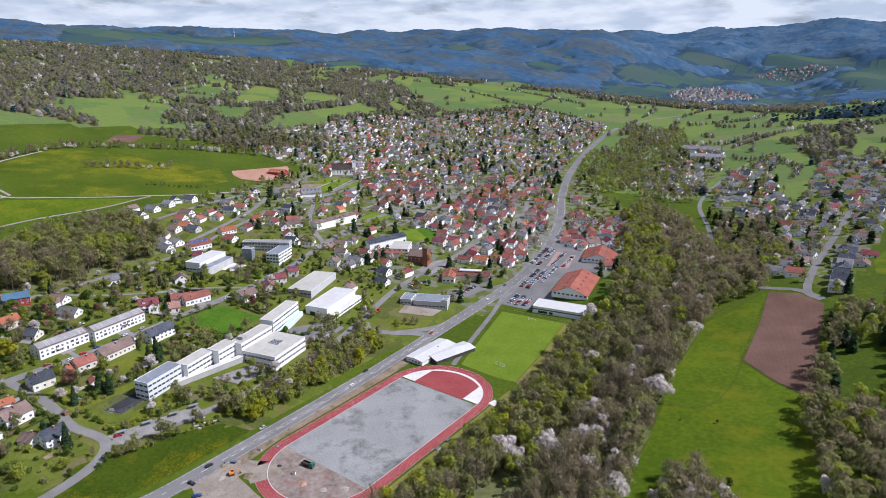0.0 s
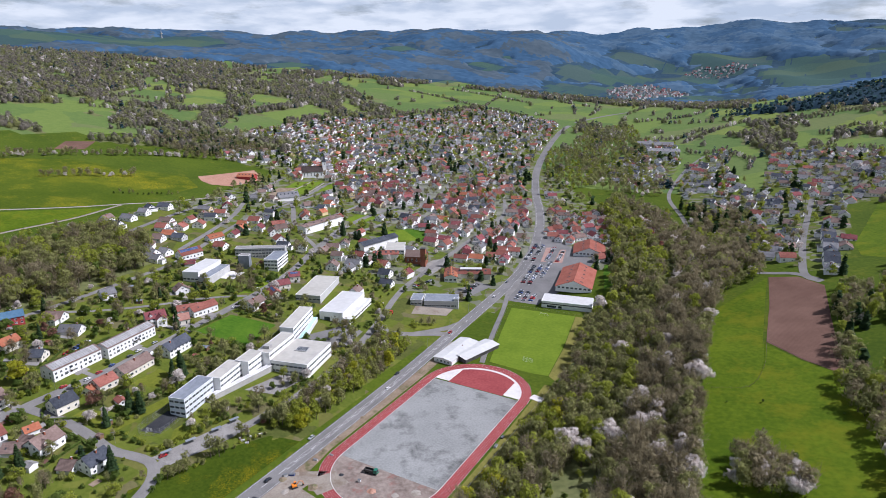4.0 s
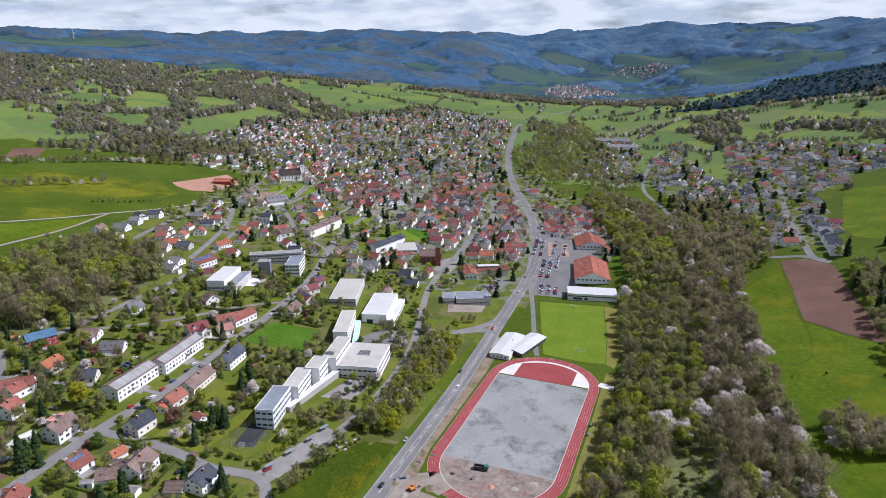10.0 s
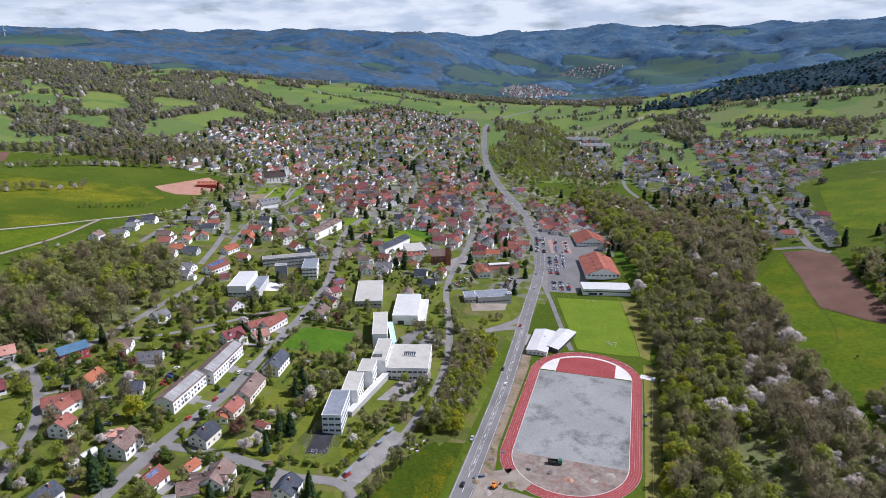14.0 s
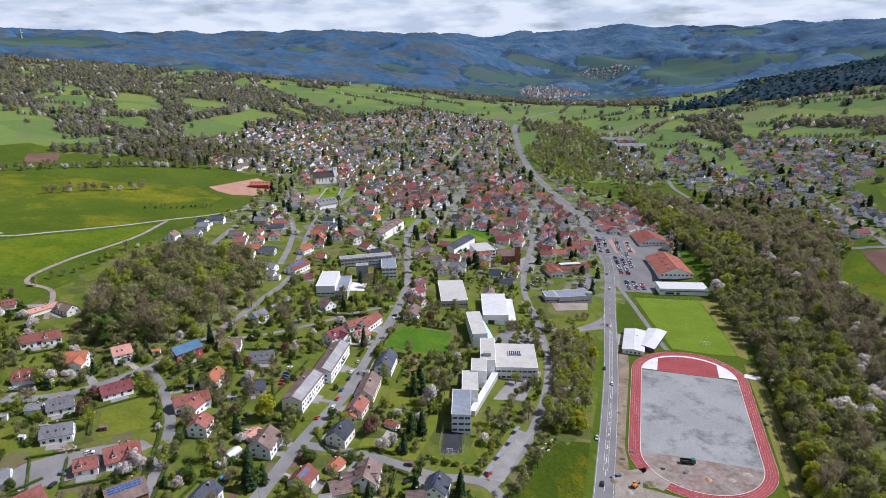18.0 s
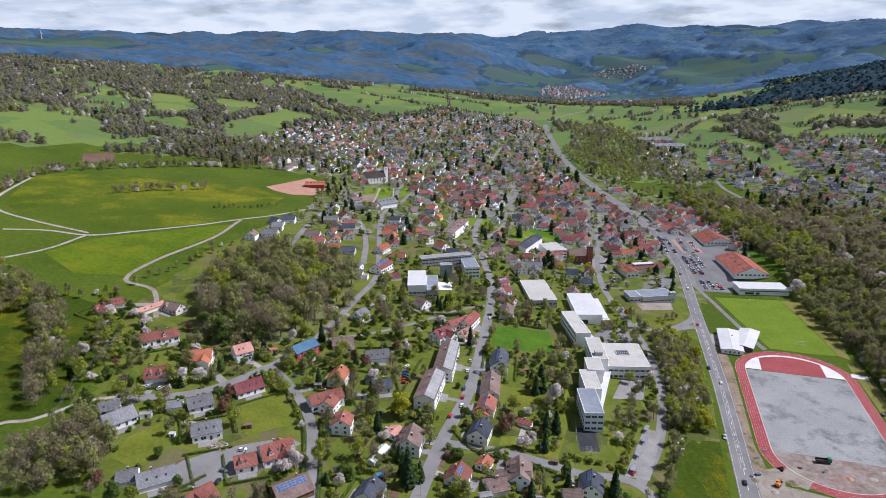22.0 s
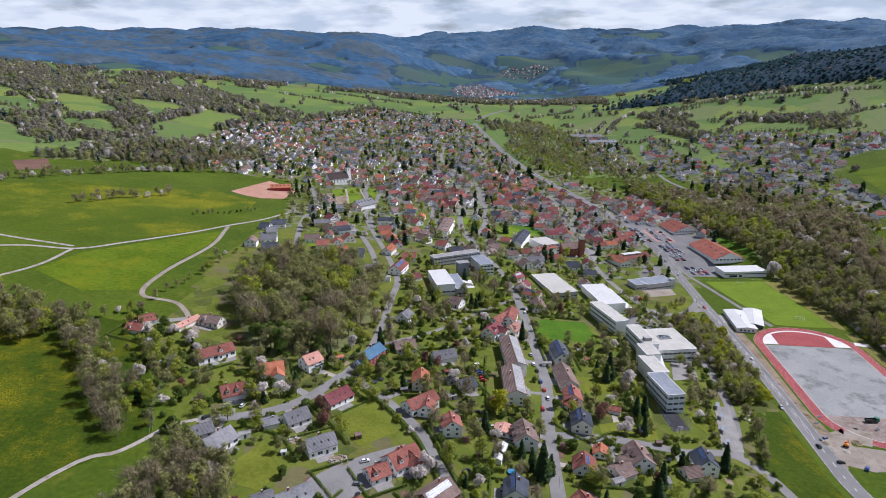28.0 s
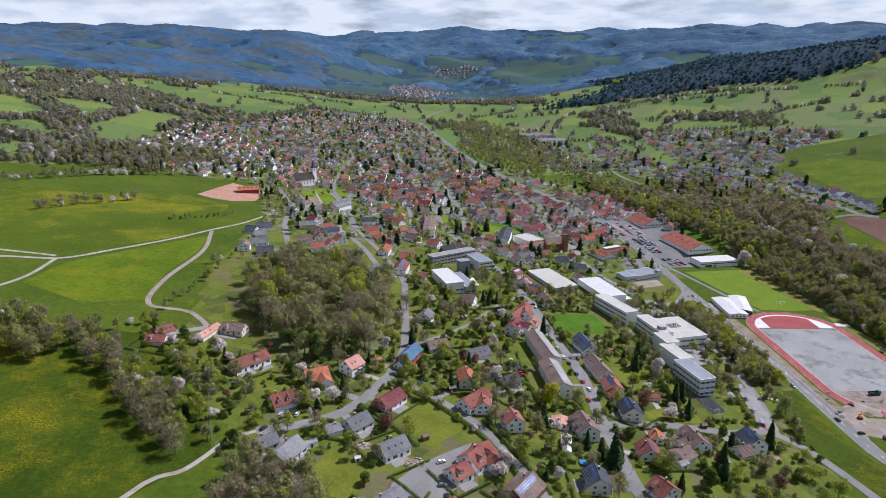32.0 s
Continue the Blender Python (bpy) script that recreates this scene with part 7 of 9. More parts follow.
far_village("far_village", FAR_VILLAGE, 26, 31, "small village of red and grey roofs far up the valley")
far_village("distant_village", [(-457, 3480), (-393, 3640), (-227, 3660), (-70, 3680), (-213, 3480), (-373, 3460)], 27, 32, "distant village at the foot of the hills")


# ---- trees and hedges near the walk ----
def free_spot(x, y, r, road=3.0):
    if near_road(x, y)[0] < road + r * 0.4:
        return False
    return not any((x - a) ** 2 + (y - b) ** 2 < (c - 1.5 + r * 0.5) ** 2 for a, b, c in TAKEN)


for x, y, kind, size in (
    (-225, -97, "lime", 1.35), (-160, -33, "conifer", 1.35), (-232, -114, "conifer", 0.9), (-203, -146, "conifer", 1.3), (-199, -141, "conifer", 0.8),
    (-256, 59, "conifer", 0.7), (-250, 62, "conifer", 0.8), (-245, 60, "conifer", 0.7), (-252, 54, "conifer", 0.65), (-306, -36, "conifer", 0.95),
    (-213, -132, "conifer", 0.75), (-271, 274, "conifer", 0.9), (-252, 277, "conifer", 0.8), (-150, -44, "blossom", 1.5), (-159, -95, "blossom", 1.1),
    (-156, -88, "blossom", 0.9), (-151, 17, "blossom", 0.9), (-351, -115, "blossom", 1.2), (-358, -117, "blossom", 1.1),
    (-343, -112, "blossom", 1.2), (-432, -65, "blossom", 1.0), (-412, -100, "blossom", 0.9), (-119, 127, "blossom", 0.9), (-170, -84, "copper", 1.35),
    (-389, -63, "copper", 0.8), (-266, -53, "copper", 0.9), (-262, -7, "bare", 1.0), (-314, 23, "bare", 1.05), (-280, 14, "bare", 0.9),
):
    plant_tree(kind, x, y, size)
for x, y, size in ((54, -18, 1.1), (51, -40, 1.2), (58, 41, 1.0), (61, 58, 1.2), (59, -26, 1.35), (65, 50, 1.2), (49, -52, 1.1)):
    plant_tree("lime", x, y, size, "lime-green trees by the river wood")

GARDEN_MIX = (("bare", 0.10), ("budding", 0.30), ("fresh", 0.28), ("green", 0.11), ("blossom", 0.09), ("conifer", 0.08), ("copper", 0.04))
NEAR_GARDENS = [(-75, -60), (-110, -210), (-340, -210), (-400, -150), (-470, -60), (-470, -40), (-400, -75), (-325, -60), (-318, 70), (-330, 110), (-300, 190), (-150, 200), (-100, 110)]
rg_t = random.Random(17)
kinds_, weights_ = zip(*GARDEN_MIX)
LAWN_A = [(-342, -166), (-336, -152), (-326, -160), (-318, -170), (-324, -184), (-338, -182)]
LAWN_B = [(-178, -36), (-163, -35), (-160, -52), (-176, -58)]
LAWN_C = [(-172, -90), (-161, -84), (-153, -92), (-160, -98), (-171, -98)]
for nm, pts in (("lawn_garden", LAWN_A), ("lawn_orchard", LAWN_B), ("lawn_corner", LAWN_C), ("lawn_strip", [(-147, -18), (-141, -23), (-140, -70), (-141, -96), (-148, -97), (-147, -61)]), ("lawn_entrance", [(-118, -48), (-111, -43), (-109, -71), (-112, -80), (-118, -72)])):
    sheet(nm, pts, "lawn", 0.08, "sunny mown lawn between shrubs", "lawn", 4)
LAWNS = ([(-203, 10), (-208, 52), (-165, 62), (-157, 18)], [(-312, -125), (-297, -100), (-272, -128), (-291, -148)], [(-143, -50), (-116, -48), (-110, -90), (-140, -94)], LAWN_A, LAWN_B, LAWN_C, [(-310, -140), (-262, -135), (-265, -185), (-320, -185)],
         [(-110, -95), (-88, -95), (-86, -40), (-102, -40)], [(-86, -60), (-56, -60), (-56, -210), (-80, -210)])
in_lawn = lambda x, y: any(inside(p, np.array([x]), np.array([y]))[0] for p in LAWNS)
made = 0
xs, ys = jitter_grid(-480, -60, -215, 210, 13.5, 91)
for x, y in zip(xs, ys):
    if made >= 275 or not inside(NEAR_GARDENS, np.array([x]), np.array([y]))[0] or in_lawn(x, y) or not free_spot(x, y, 2.5):
        continue
    k = rg_t.choices(kinds_, weights_)[0]
    plant_tree(k, x, y, rg_t.uniform(0.8, 1.3) * (0.80 if k in ("bare", "budding", "fresh", "conifer") else 1.0), "garden trees")
    made += 1

# small fruit trees and hedge trees behind the houses, joined
back_spots = []
xs, ys = jitter_grid(-480, -60, -225, 215, 9.0, 96)
for x, y in zip(xs, ys):
    if rg_t.random() < 0.27 and inside(NEAR_GARDENS, np.array([x]), np.array([y]))[0] and not in_lawn(x, y) and free_spot(x, y, 1.6):
        k = rg_t.choices(("bare", "budding", "green", "blossom", "conifer", "copper"), (0.28, 0.24, 0.26, 0.10, 0.08, 0.04))[0]
        back_spots.append((x, y, k, rg_t.uniform(0.32, 0.62) * (1.3 if k in ("green", "blossom") else 1.0)))
wood_mesh("back_garden_trees", back_spots, "small fruit trees and garden trees behind the houses", "trees", 0.22, 6, 19)

# shrubs: low clumps in the gardens, joined
shrub_spots = []
xs, ys = jitter_grid(-480, -60, -230, 220, 6.2, 92)
for x, y in zip(xs, ys):
    if rg_t.random() < 0.54 and inside(NEAR_GARDENS, np.array([x]), np.array([y]))[0] and not in_lawn(x, y) and free_spot(x, y, 0.8):
        shrub_spots.append((x, y, rg_t.choices(("bush", "bush_fresh", "bush_olive", "bush"), (0.44, 0.24, 0.24, 0.08))[0], rg_t.uniform(0.5, 1.5)))
wood_mesh("garden_shrubs", shrub_spots, "garden shrubs and bushes between the houses", "shrubs", 0.22, 6, 9)

# town trees farther up, joined
town_spots = []
xs, ys = jitter_grid(-860, 420, 195, 1400, 12.5, 93)
k = (inside(TOWN, xs, ys) | inside(EAST_VILLAGE, xs, ys) | inside(WORKS_VILLAGE, xs, ys)) & ~inside(LOT, xs, ys) & ~inside(TOWN_WOOD, xs, ys)
for x, y in zip(xs[k], ys[k]):
    if rg_t.random() < (0.4 if x > 20 else 0.66 if y < 420 else 0.6) and free_spot(x, y, 1.2, 2.0) and near_main(x, y) > 10:
        town_spots.append((x, y, rg_t.choices(("bare", "budding", "fresh", "green", "blossom", "conifer"), (0.14, 0.32, 0.16, 0.16, 0.08, 0.14))[0], rg_t.uniform(0.5, 1.0)))
wood_mesh("town_trees", [s for s in town_spots if s[1] < 520], "trees between the town houses", "trees", 0.12, 6, 12)
wood_mesh("upper_town_trees", [s for s in town_spots if s[1] >= 520], "trees between the upper houses", "trees", 0.04, 6, 13)

# lighter edge of the river wood
wood_mesh("wood_edge", along([(50, 100), (51, 40), (51, -30), (51, -120)], 5.5, [("fresh", 0.45), ("budding", 0.35), ("green", 0.12), ("blossom", 0.08)], 38, (0.5, 0.9), 2.5) + along([(150, -60), (143, 0), (134, 70), (126, 150), (122, 240)], 7.0, [("blossom", 0.45), ("bare", 0.28), ("budding", 0.27)], 37, (1.0, 1.6), 3.0), "fresh green and blossoming trees at the edge of the river wood", "trees", 0.6, 6, 17)

# belts and rows
EDGE_MIX = [("bare", 0.22), ("budding", 0.38), ("fresh", 0.20), ("blossom", 0.12), ("green", 0.08)]
bank = scatter([(-86, -42), (-63, -30), (-64, 60), (-66, 100), (-86, 92), (-82, 20)], 4.3, [("budding", 0.32), ("fresh", 0.42), ("bare", 0.10), ("blossom", 0.09), ("lime", 0.07)], 41, (0.6, 1.0), lambda x, y: np.array([near_road(a, b)[0] > 4.5 for a, b in zip(x, y)], bool))
bank += scatter([(-134, 150), (-114, 140), (-96, 100), (-106, 96), (-120, 128)], 6.0, [("fresh", 0.4), ("budding", 0.4), ("blossom", 0.2)], 42, (0.65, 1.0), lambda x, y: np.array([near_road(a, b)[0] > 4.0 for a, b in zip(x, y)], bool))
bank += scatter([(-86, 10), (-78, 60), (-78, 104), (-92, 104), (-96, 70)], 5.2, [("budding", 0.40), ("bare", 0.25), ("fresh", 0.20), ("blossom", 0.15)], 43, (0.55, 0.95), lambda x, y: np.array([near_road(a, b)[0] > 4.0 for a, b in zip(x, y)], bool))
bank += along([(-87, -92), (-82, -66), (-78, -44)], 3.2, [("bush_olive", 0.5), ("budding", 0.3), ("bush_fresh", 0.2)], 40, (0.5, 0.9), 1.5)
bank += along([(-110, -90), (-106, -66), (-103, -44)], 2.6, [("bush", 0.4), ("bush_fresh", 0.35), ("bush_olive", 0.25)], 39, (0.7, 1.2), 1.2)
bank += along([(-115, -62), (-108, -40), (-106, -15), (-104, 10)], 6.0, EDGE_MIX, 43, (0.35, 0.6))
bank += along([(-138, -92), (-122, -90), (-110, -90)], 2.2, [("bush", 0.5), ("bush_fresh", 0.5)], 44, (0.6, 1.0), 1.6)
bank += along([(-152, -84), (-149, -50), (-147, -20), (-146, 30)], 2.6, [("bush", 0.4), ("bush_fresh", 0.25), ("bush_olive", 0.25), ("budding", 0.1)], 45, (0.7, 1.1), 1.6)
wood_mesh("roadside_thicket", bank, "thicket of budding trees on the road bank", "thicket", 0.4, 6, 14)
BELT_MIX = [("budding", 0.52), ("bare", 0.20), ("fresh", 0.25), ("blossom", 0.03)]
meadow_trees = scatter([(-501, -66), (-475, -80), (-442, -110), (-421, -133), (-396, -161), (-403, -168), (-430, -144), (-460, -113), (-494, -88)], 7.0, BELT_MIX, 46, (0.85, 1.25))
meadow_trees += scatter([(-375, -166), (-362, -160), (-340, -178), (-328, -196), (-352, -220), (-380, -215), (-372, -188)], 6.8, [("bare", 0.42), ("budding", 0.58)], 47, (0.8, 1.15))
meadow_trees += scatter([(-575, -50), (-528, -60), (-497, -70), (-486, -92), (-505, -104), (-540, -105)], 8.0, BELT_MIX, 48, (0.85, 1.3))
meadow_trees += scatter([(-404, -122), (-402, -98), (-406, -77), (-424, -83), (-434, -100), (-420, -118)], 7.0, [("bush", 0.3), ("bush_olive", 0.3), ("budding", 0.2), ("fresh", 0.2)], 49, (0.55, 0.95))
meadow_trees += along([(-500, -68), (-470, -50), (-455, -60)], 7.0, EDGE_MIX, 50, (0.5, 0.8), 3.0)
meadow_trees += along([(-470, -20), (-465, 40), (-468, 80), (-440, 110)], 9.0, EDGE_MIX, 51, (0.4, 0.7), 3.0)
meadow_trees += along([(-752, 90), (-800, 200), (-763, 334), (-703, 419), (-640, 470)], 4.4, [("blossom", 0.36), ("bare", 0.30), ("budding", 0.34)], 52, (0.65, 1.05), 5.0)
meadow_trees += along([(-680, 170), (-657, 225), (-632, 268)], 5.0, [("bare", 0.5), ("blossom", 0.3), ("budding", 0.2)], 53, (0.6, 0.95), 4.0)
meadow_trees += along([(-560, 192), (-533, 224), (-520, 250)], 5.0, [("green", 0.5), ("budding", 0.5)], 54, (0.3, 0.45), 2.0)
meadow_trees += scatter([(-800, 420), (-700, 440), (-660, 560), (-760, 600), (-860, 520)], 10.0, [("bare", 0.5), ("budding", 0.3), ("conifer", 0.2)], 55, (0.7, 1.0))
wood_mesh("meadow_trees", [q for q in meadow_trees if q[1] >= -40], "bare, budding and blossoming trees along the meadows", "trees", 0.2, 6, 15)
wood_mesh("meadow_belt", [q for q in meadow_trees if q[1] < -40], "belt of bare and budding trees between meadow and houses", "trees", 0.55, 6, 23)
east_trees = scatter([(204, 120), (202, 216), (208, 268), (260, 280), (290, 180), (250, 130), (222, 128)], 8.0, [("bare", 0.30), ("budding", 0.36), ("conifer", 0.12), ("fresh", 0.14), ("blossom", 0.08)], 56, (0.75, 1.1), lambda x, y: ~((x > 217) & (x < 240) & (y > 145) & (y < 210)))
east_trees += scatter([(205, 115), (211, 88), (220, 60), (224, 38), (226, 10), (300, 10), (300, 130), (230, 130), (215, 125)], 7.2, [("bare", 0.40), ("budding", 0.34), ("blossom", 0.16), ("fresh", 0.10)], 57, (0.85, 1.25))
east_trees += scatter([(159, 48), (176, 45), (192, 24), (184, 8), (158, 12)], 5.6, [("bare", 0.55), ("blossom", 0.25), ("budding", 0.20)], 58, (0.7, 1.05))
east_trees += scatter([(190, -10), (230, 10), (260, -40), (200, -90), (172, -60)], 8.0, EDGE_MIX, 59, (0.7, 1.0))
east_trees += [(205, 228, "conifer", 0.9), (208, 222, "conifer", 0.8), (215, 208, "conifer", 1.0), (210, 298, "conifer", 1.0), (220, 200, "conifer", 0.9), (185, 44, "green", 0.5), (150, 92, "green", 0.15), (168, 96, "green", 0.2), (206, 92, "green", 0.2)]
east_trees += scatter([(120, 246), (156, 300), (150, 345), (110, 330)], 8.0, EDGE_MIX, 60, (0.7, 1.0))
east_trees += scatter([(400, 300), (300, 300), (230, 300), (300, 420), (420, 600), (520, 500)], 13.0, [("bare", 0.5), ("budding", 0.35), ("conifer", 0.15)], 61, (0.7, 1.1))
wood_mesh("east_slope_trees", east_trees, "groves of bare and budding trees on the eastern slope", "trees", 0.2, 6, 16)
wood_mesh("village_edge_trees", scatter([(27, 628), (82, 589), (121, 579), (119, 503), (146, 458), (162, 383), (149, 310), (112, 269), (103, 349), (86, 465), (52, 567)], 9.0, [("bare", 0.45), ("budding", 0.35), ("fresh", 0.08), ("conifer", 0.07), ("blossom", 0.05)], 63, (0.8, 1.2), lambda x, y: np.array([near_road(a, b)[0] > 5 for a, b in zip(x, y)], bool)), "trees between the stream road and the village", "trees", 0.12, 6, 24)
wood_mesh("bottom_land_trees", scatter([(-285, 960), (-225, 975), (-140, 900), (-105, 716), (-140, 668), (-195, 722), (-245, 850)], 11.0, [("budding", 0.5), ("fresh", 0.3), ("bare", 0.15), ("blossom", 0.05)], 64, (0.6, 1.0), lambda x, y: np.array([near_main(a, b) > 11 for a, b in zip(x, y)], bool)), "budding trees between the main road and the works", "trees", 0.06, 6, 25)
wood_mesh("creek_trees", scatter([(-60, 660), (-110, 720), (-250, 1000), (-300, 1300), (-200, 1350), (-110, 1050), (-40, 800), (10, 680)], 11.5, MIXED, 62, (0.6, 1.0)), "trees along the upper creek", "trees", 0.06, 6, 18)


# ---- clipped hedges ----
def hedge(pts, wide=1.3, tall=1.5, seed=1):
    rg = np.random.RandomState(seed)
    c = smooth_line(pts, 1.6)
    bits = []
    v, f = ribbon(c, wide / 2, tall, 4)
    v[:, 2] += rg.uniform(-0.12, 0.12, len(v))
    bits.append((v, f))
    for sg in (-1, 1):
        e = offset_line(c, sg * wide / 2)
        n = len(e)
        z = land(e[:, 0], e[:, 1])
        w = np.vstack([np.c_[e, z - 0.1], np.c_[e + rg.uniform(-.1, .1, e.shape), z + tall]])
        i = np.arange(n - 1)
        bits.append((w, np.stack([i, i + 1, i + 1 + n, i + n], 1)))
    k = np.repeat(np.arange(len(c)), 10)
    p = np.c_[c[k] + rg.uniform(-wide / 2, wide / 2, (len(k), 2)), np.zeros(len(k))]
    p[:, 2] = land(p[:, 0], p[:, 1]) + rg.uniform(tall * 0.3, tall * 1.08, len(k))
    d = rg.normal(size=(len(k), 3))
    d /= np.linalg.norm(d, axis=1, keepdims=True)
    bits.append(cards(p, d, 0.28, rg))
    v, f = join(bits)
    return thing("hedge", mesh_from("hedge", v, f, ["green leaves"]), Matrix(), "clipped dark green garden hedge", "hedge", "garden hedges")


hedge([(-314, -85), (-291, -103), (-268, -127), (-256, -147), (-242, -175)], 1.5, 1.6, 1)
hedge([(-328, -113), (-311, -128), (-296, -144)], 1.6, 1.7, 2)
hedge([(-264, -116), (-250, -141), (-236, -170)], 1.3, 1.4, 3)
hedge([(-197, -96), (-180, -108), (-166, -97), (-152, -96)], 1.2, 1.2, 4)
hedge([(-178, -109), (-150, -107), (-140, -108)], 1.0, 1.2, 5)
hedge([(-205, 14), (-208, 48)], 1.0, 1.3, 6)
hedge([(-200, 58), (-172, 62)], 1.0, 1.6, 7)
hedge([(-262, 40), (-245, 46), (-236, 54)], 1.6, 2.0, 8)
hedge([(-232, -95), (-236, -60), (-238, -30)], 1.0, 1.3, 9)
hedge([(-288, -70), (-276, -64), (-258, -60)], 1.0, 1.3, 10)
hedge([(-185, -146), (-172, -144), (-160, -142)], 1.0, 1.2, 11)
hedge([(50, 100), (49, 40), (48, -40), (47, -90)], 0.9, 1.3, 12)
hedge([(-350, -142), (-330, -146), (-318, -158)], 1.0, 1.2, 13)


# ---- drives and terraces ----
def drive(x, y, mat, seed):
    d, q = near_road(x, y)
    if d > 32 or d < 6:
        return
    rg = random.Random(seed)
    a = np.array([x, y]) + np.array([q[0] - x, q[1] - y]) * 0.12
    v, f = ribbon(np.array([a + (q - a) * s for s in np.linspace(0, 0.94, 8)]), rg.uniform(1.5, 2.6), 0.07)
    thing("driveway", mesh_from("driveway", v, f, [mat]), Matrix(), "paved driveway from the street to a house", "driveway", "house driveways", "structure")


k_d = 0
for rows in (HOUSES_WEST, HOUSES_LANE, HOUSES_STREET, HOUSES_NORTH):
    for row in rows:
        k_d += 1
        drive(row[0], row[1], ("paving", "asphalt", "paving", "gravel")[k_d % 4], k_d)
        if row[5] > 5.5:
            a = math.radians(row[2])
            px, py = row[0] + math.sin(a) * (row[4] / 2 + 2.4), row[1] - math.cos(a) * (row[4] / 2 + 2.4)
            w2, d2 = min(4.5, row[3] / 2), 2.2
            c, s = math.cos(a), math.sin(a)
            v, f = patch([(px + i * c - j * s, py + i * s + j * c) for i, j in ((-w2, -d2), (w2, -d2), (w2, d2), (-w2, d2))], 0.09, 3)
            thing("terrace", mesh_from("terrace", v, f, ["paving"]), Matrix(), "small paved garden terrace", "terrace", "garden terraces", "structure")


# ---- cars ----
def car_meshes(paint):
    prof = [(-2.15, 0.35), (-2.15, 0.85), (-1.95, 0.98), (-1.2, 1.0), (-0.0, 1.0), (0.85, 0.98), (1.75, 0.88), (2.12, 0.72), (2.15, 0.35)]
    n = len(prof)
    v = [(x, sg * (0.86 if z > 0.5 else 0.80), z) for sg in (-1, 1) for x, z in prof]
    f = [list(range(n))[::1], list(range(2 * n - 1, n - 1, -1))] + [[i, i + n, (i + 1) % n + n, (i + 1) % n] for i in range(n)]
    body = mesh_from("body", v, f, [paint])
    top = [(-1.95, 0.97, 0.80), (-1.55, 1.46, 0.62), (0.15, 1.48, 0.62), (0.95, 0.97, 0.78)]
    v = [(x, sg * w, z) for sg in (-1, 1) for x, z, w in top]
    cabin = mesh_from("cabin", v, [[0, 1, 2, 3], [7, 6, 5, 4], [0, 4, 5, 1], [2, 6, 7, 3], [1, 5, 6, 2]], ["window glass", paint], [0, 0, 0, 0, 1])
    return body, cabin


WHEEL = mesh_from("wheel", *join([rod((0, -0.11, 0), (0, 0.11, 0), 0.32, 0.32, 10), rod((0, -0.115, 0), (0, -0.11, 0), 0.02, 0.3, 10), rod((0, 0.11, 0), (0, 0.115, 0), 0.3, 0.02, 10)]), ["rubber"])
CARS = {p: car_meshes(p + " paint") for p in ("white", "silver", "black", "red", "blue", "grey")}
car_rng = random.Random(3)


def car(x, y, rot, colour=None, where="on the street", group="parked cars", lift=0.16):
    colour = colour or car_rng.choices(tuple(CARS), (0.24, 0.24, 0.2, 0.1, 0.1, 0.12))[0]
    body, cabin = CARS[colour]
    ob = thing("car", body, pose(x, y, h1(x, y) + lift, 0, 0, rot), f"{colour} hatchback car parked {where}", "car", group)
    part("cabin", cabin, ob)
    for wx_ in (-1.3, 1.35):
        for wy_ in (-0.78, 0.78):
            part("wheel", WHEEL, ob, pose(wx_, wy_, 0.32))


# along the residential street, on the main road and in lanes
for x, y, rot, col in ((-203, -52, 100, "blue"), (-201, -62, 98, "red"), (-199, -71, 98, "white"), (-202, -84, 95, "red"), (-207, -30, 100, "white"), (-209, -16, 100, "silver"), (-205, -38, 100, "black"), (-190, -90, 20, "black"),
                       (-243, -43, 60, "white"), (-241, -50, 10, "blue"), (-240, -53, 10, "blue"), (-239, -56, 10, "black"), (-238, -59, 10, "red"), (-237, -62, 10, "red"), (-216, 66, 190, "black"), (-214, 60, 100, "white"),
                       (-285, -155, 30, "white"), (-272, -146, 60, "silver"), (-282, -178, 100, "black"), (-284, -171, 10, "grey"), (-366, -128, 80, "silver"), (-358, -126, 80, "white"), (-371, -140, 60, "black"), (-318, -58, 30, "white"),
                       (-237, -98, 150, "black"), (-228, -110, 20, "silver"), (-235, -106, 30, "grey"), (-170, -121, 70, "black"), (-169, -126, 70, "silver"), (-139, -113, 60, "black"), (-49.5, -70, 92, "black"), (-50, 40, 92, "white"),
                       (-55, -30, 272, "silver"), (-56, 60, 272, "black"), (-58, 140, 272, "red"), (-61, 230, 92, "white"), (-66, 270, 272, "grey"), (-80, 390, 295, "black"), (-44, -84, 10, "black"), (-33, -88, 60, "blue"), (-228, 100, 105, "white"), (-233, 118, 105, "silver"),
                       (-247, -92, 110, "black"), (-262, 130, 110, "white"), (-104, -90, 70, "red")):
    car(x, y, rot, col, group="cars of the street")
for row_x, rot, y0, y1 in ((-43, 12, 240, 262), (-36, 12, 240, 262), (-29, 12, 242, 260), (-46, 10, 278, 330), (-39, 10, 278, 335), (-52, 10, 345, 400), (-38, 10, 352, 400), (-32, 10, 300, 352), (-60, 10, 345, 400), (-26, 10, 352, 390)):
    y = y0
    while y < y1:
        if car_rng.random() < 0.84:
            xx = row_x - (y - 240) * 0.16
            if not any((xx - a) ** 2 + (y - b) ** 2 < (c + 1) ** 2 for a, b, c in TAKEN):
                car(xx, y, rot + car_rng.choice((0, 180)), None, "in the market car park", "cars in the market car park", 0.13)
        y += 2.7
for k in range(10):
    car(-88 + 1.0 * (k % 2), 222 + 2.8 * k, 20, None, "beside the shop hall", "cars beside the shop hall", 0.13)
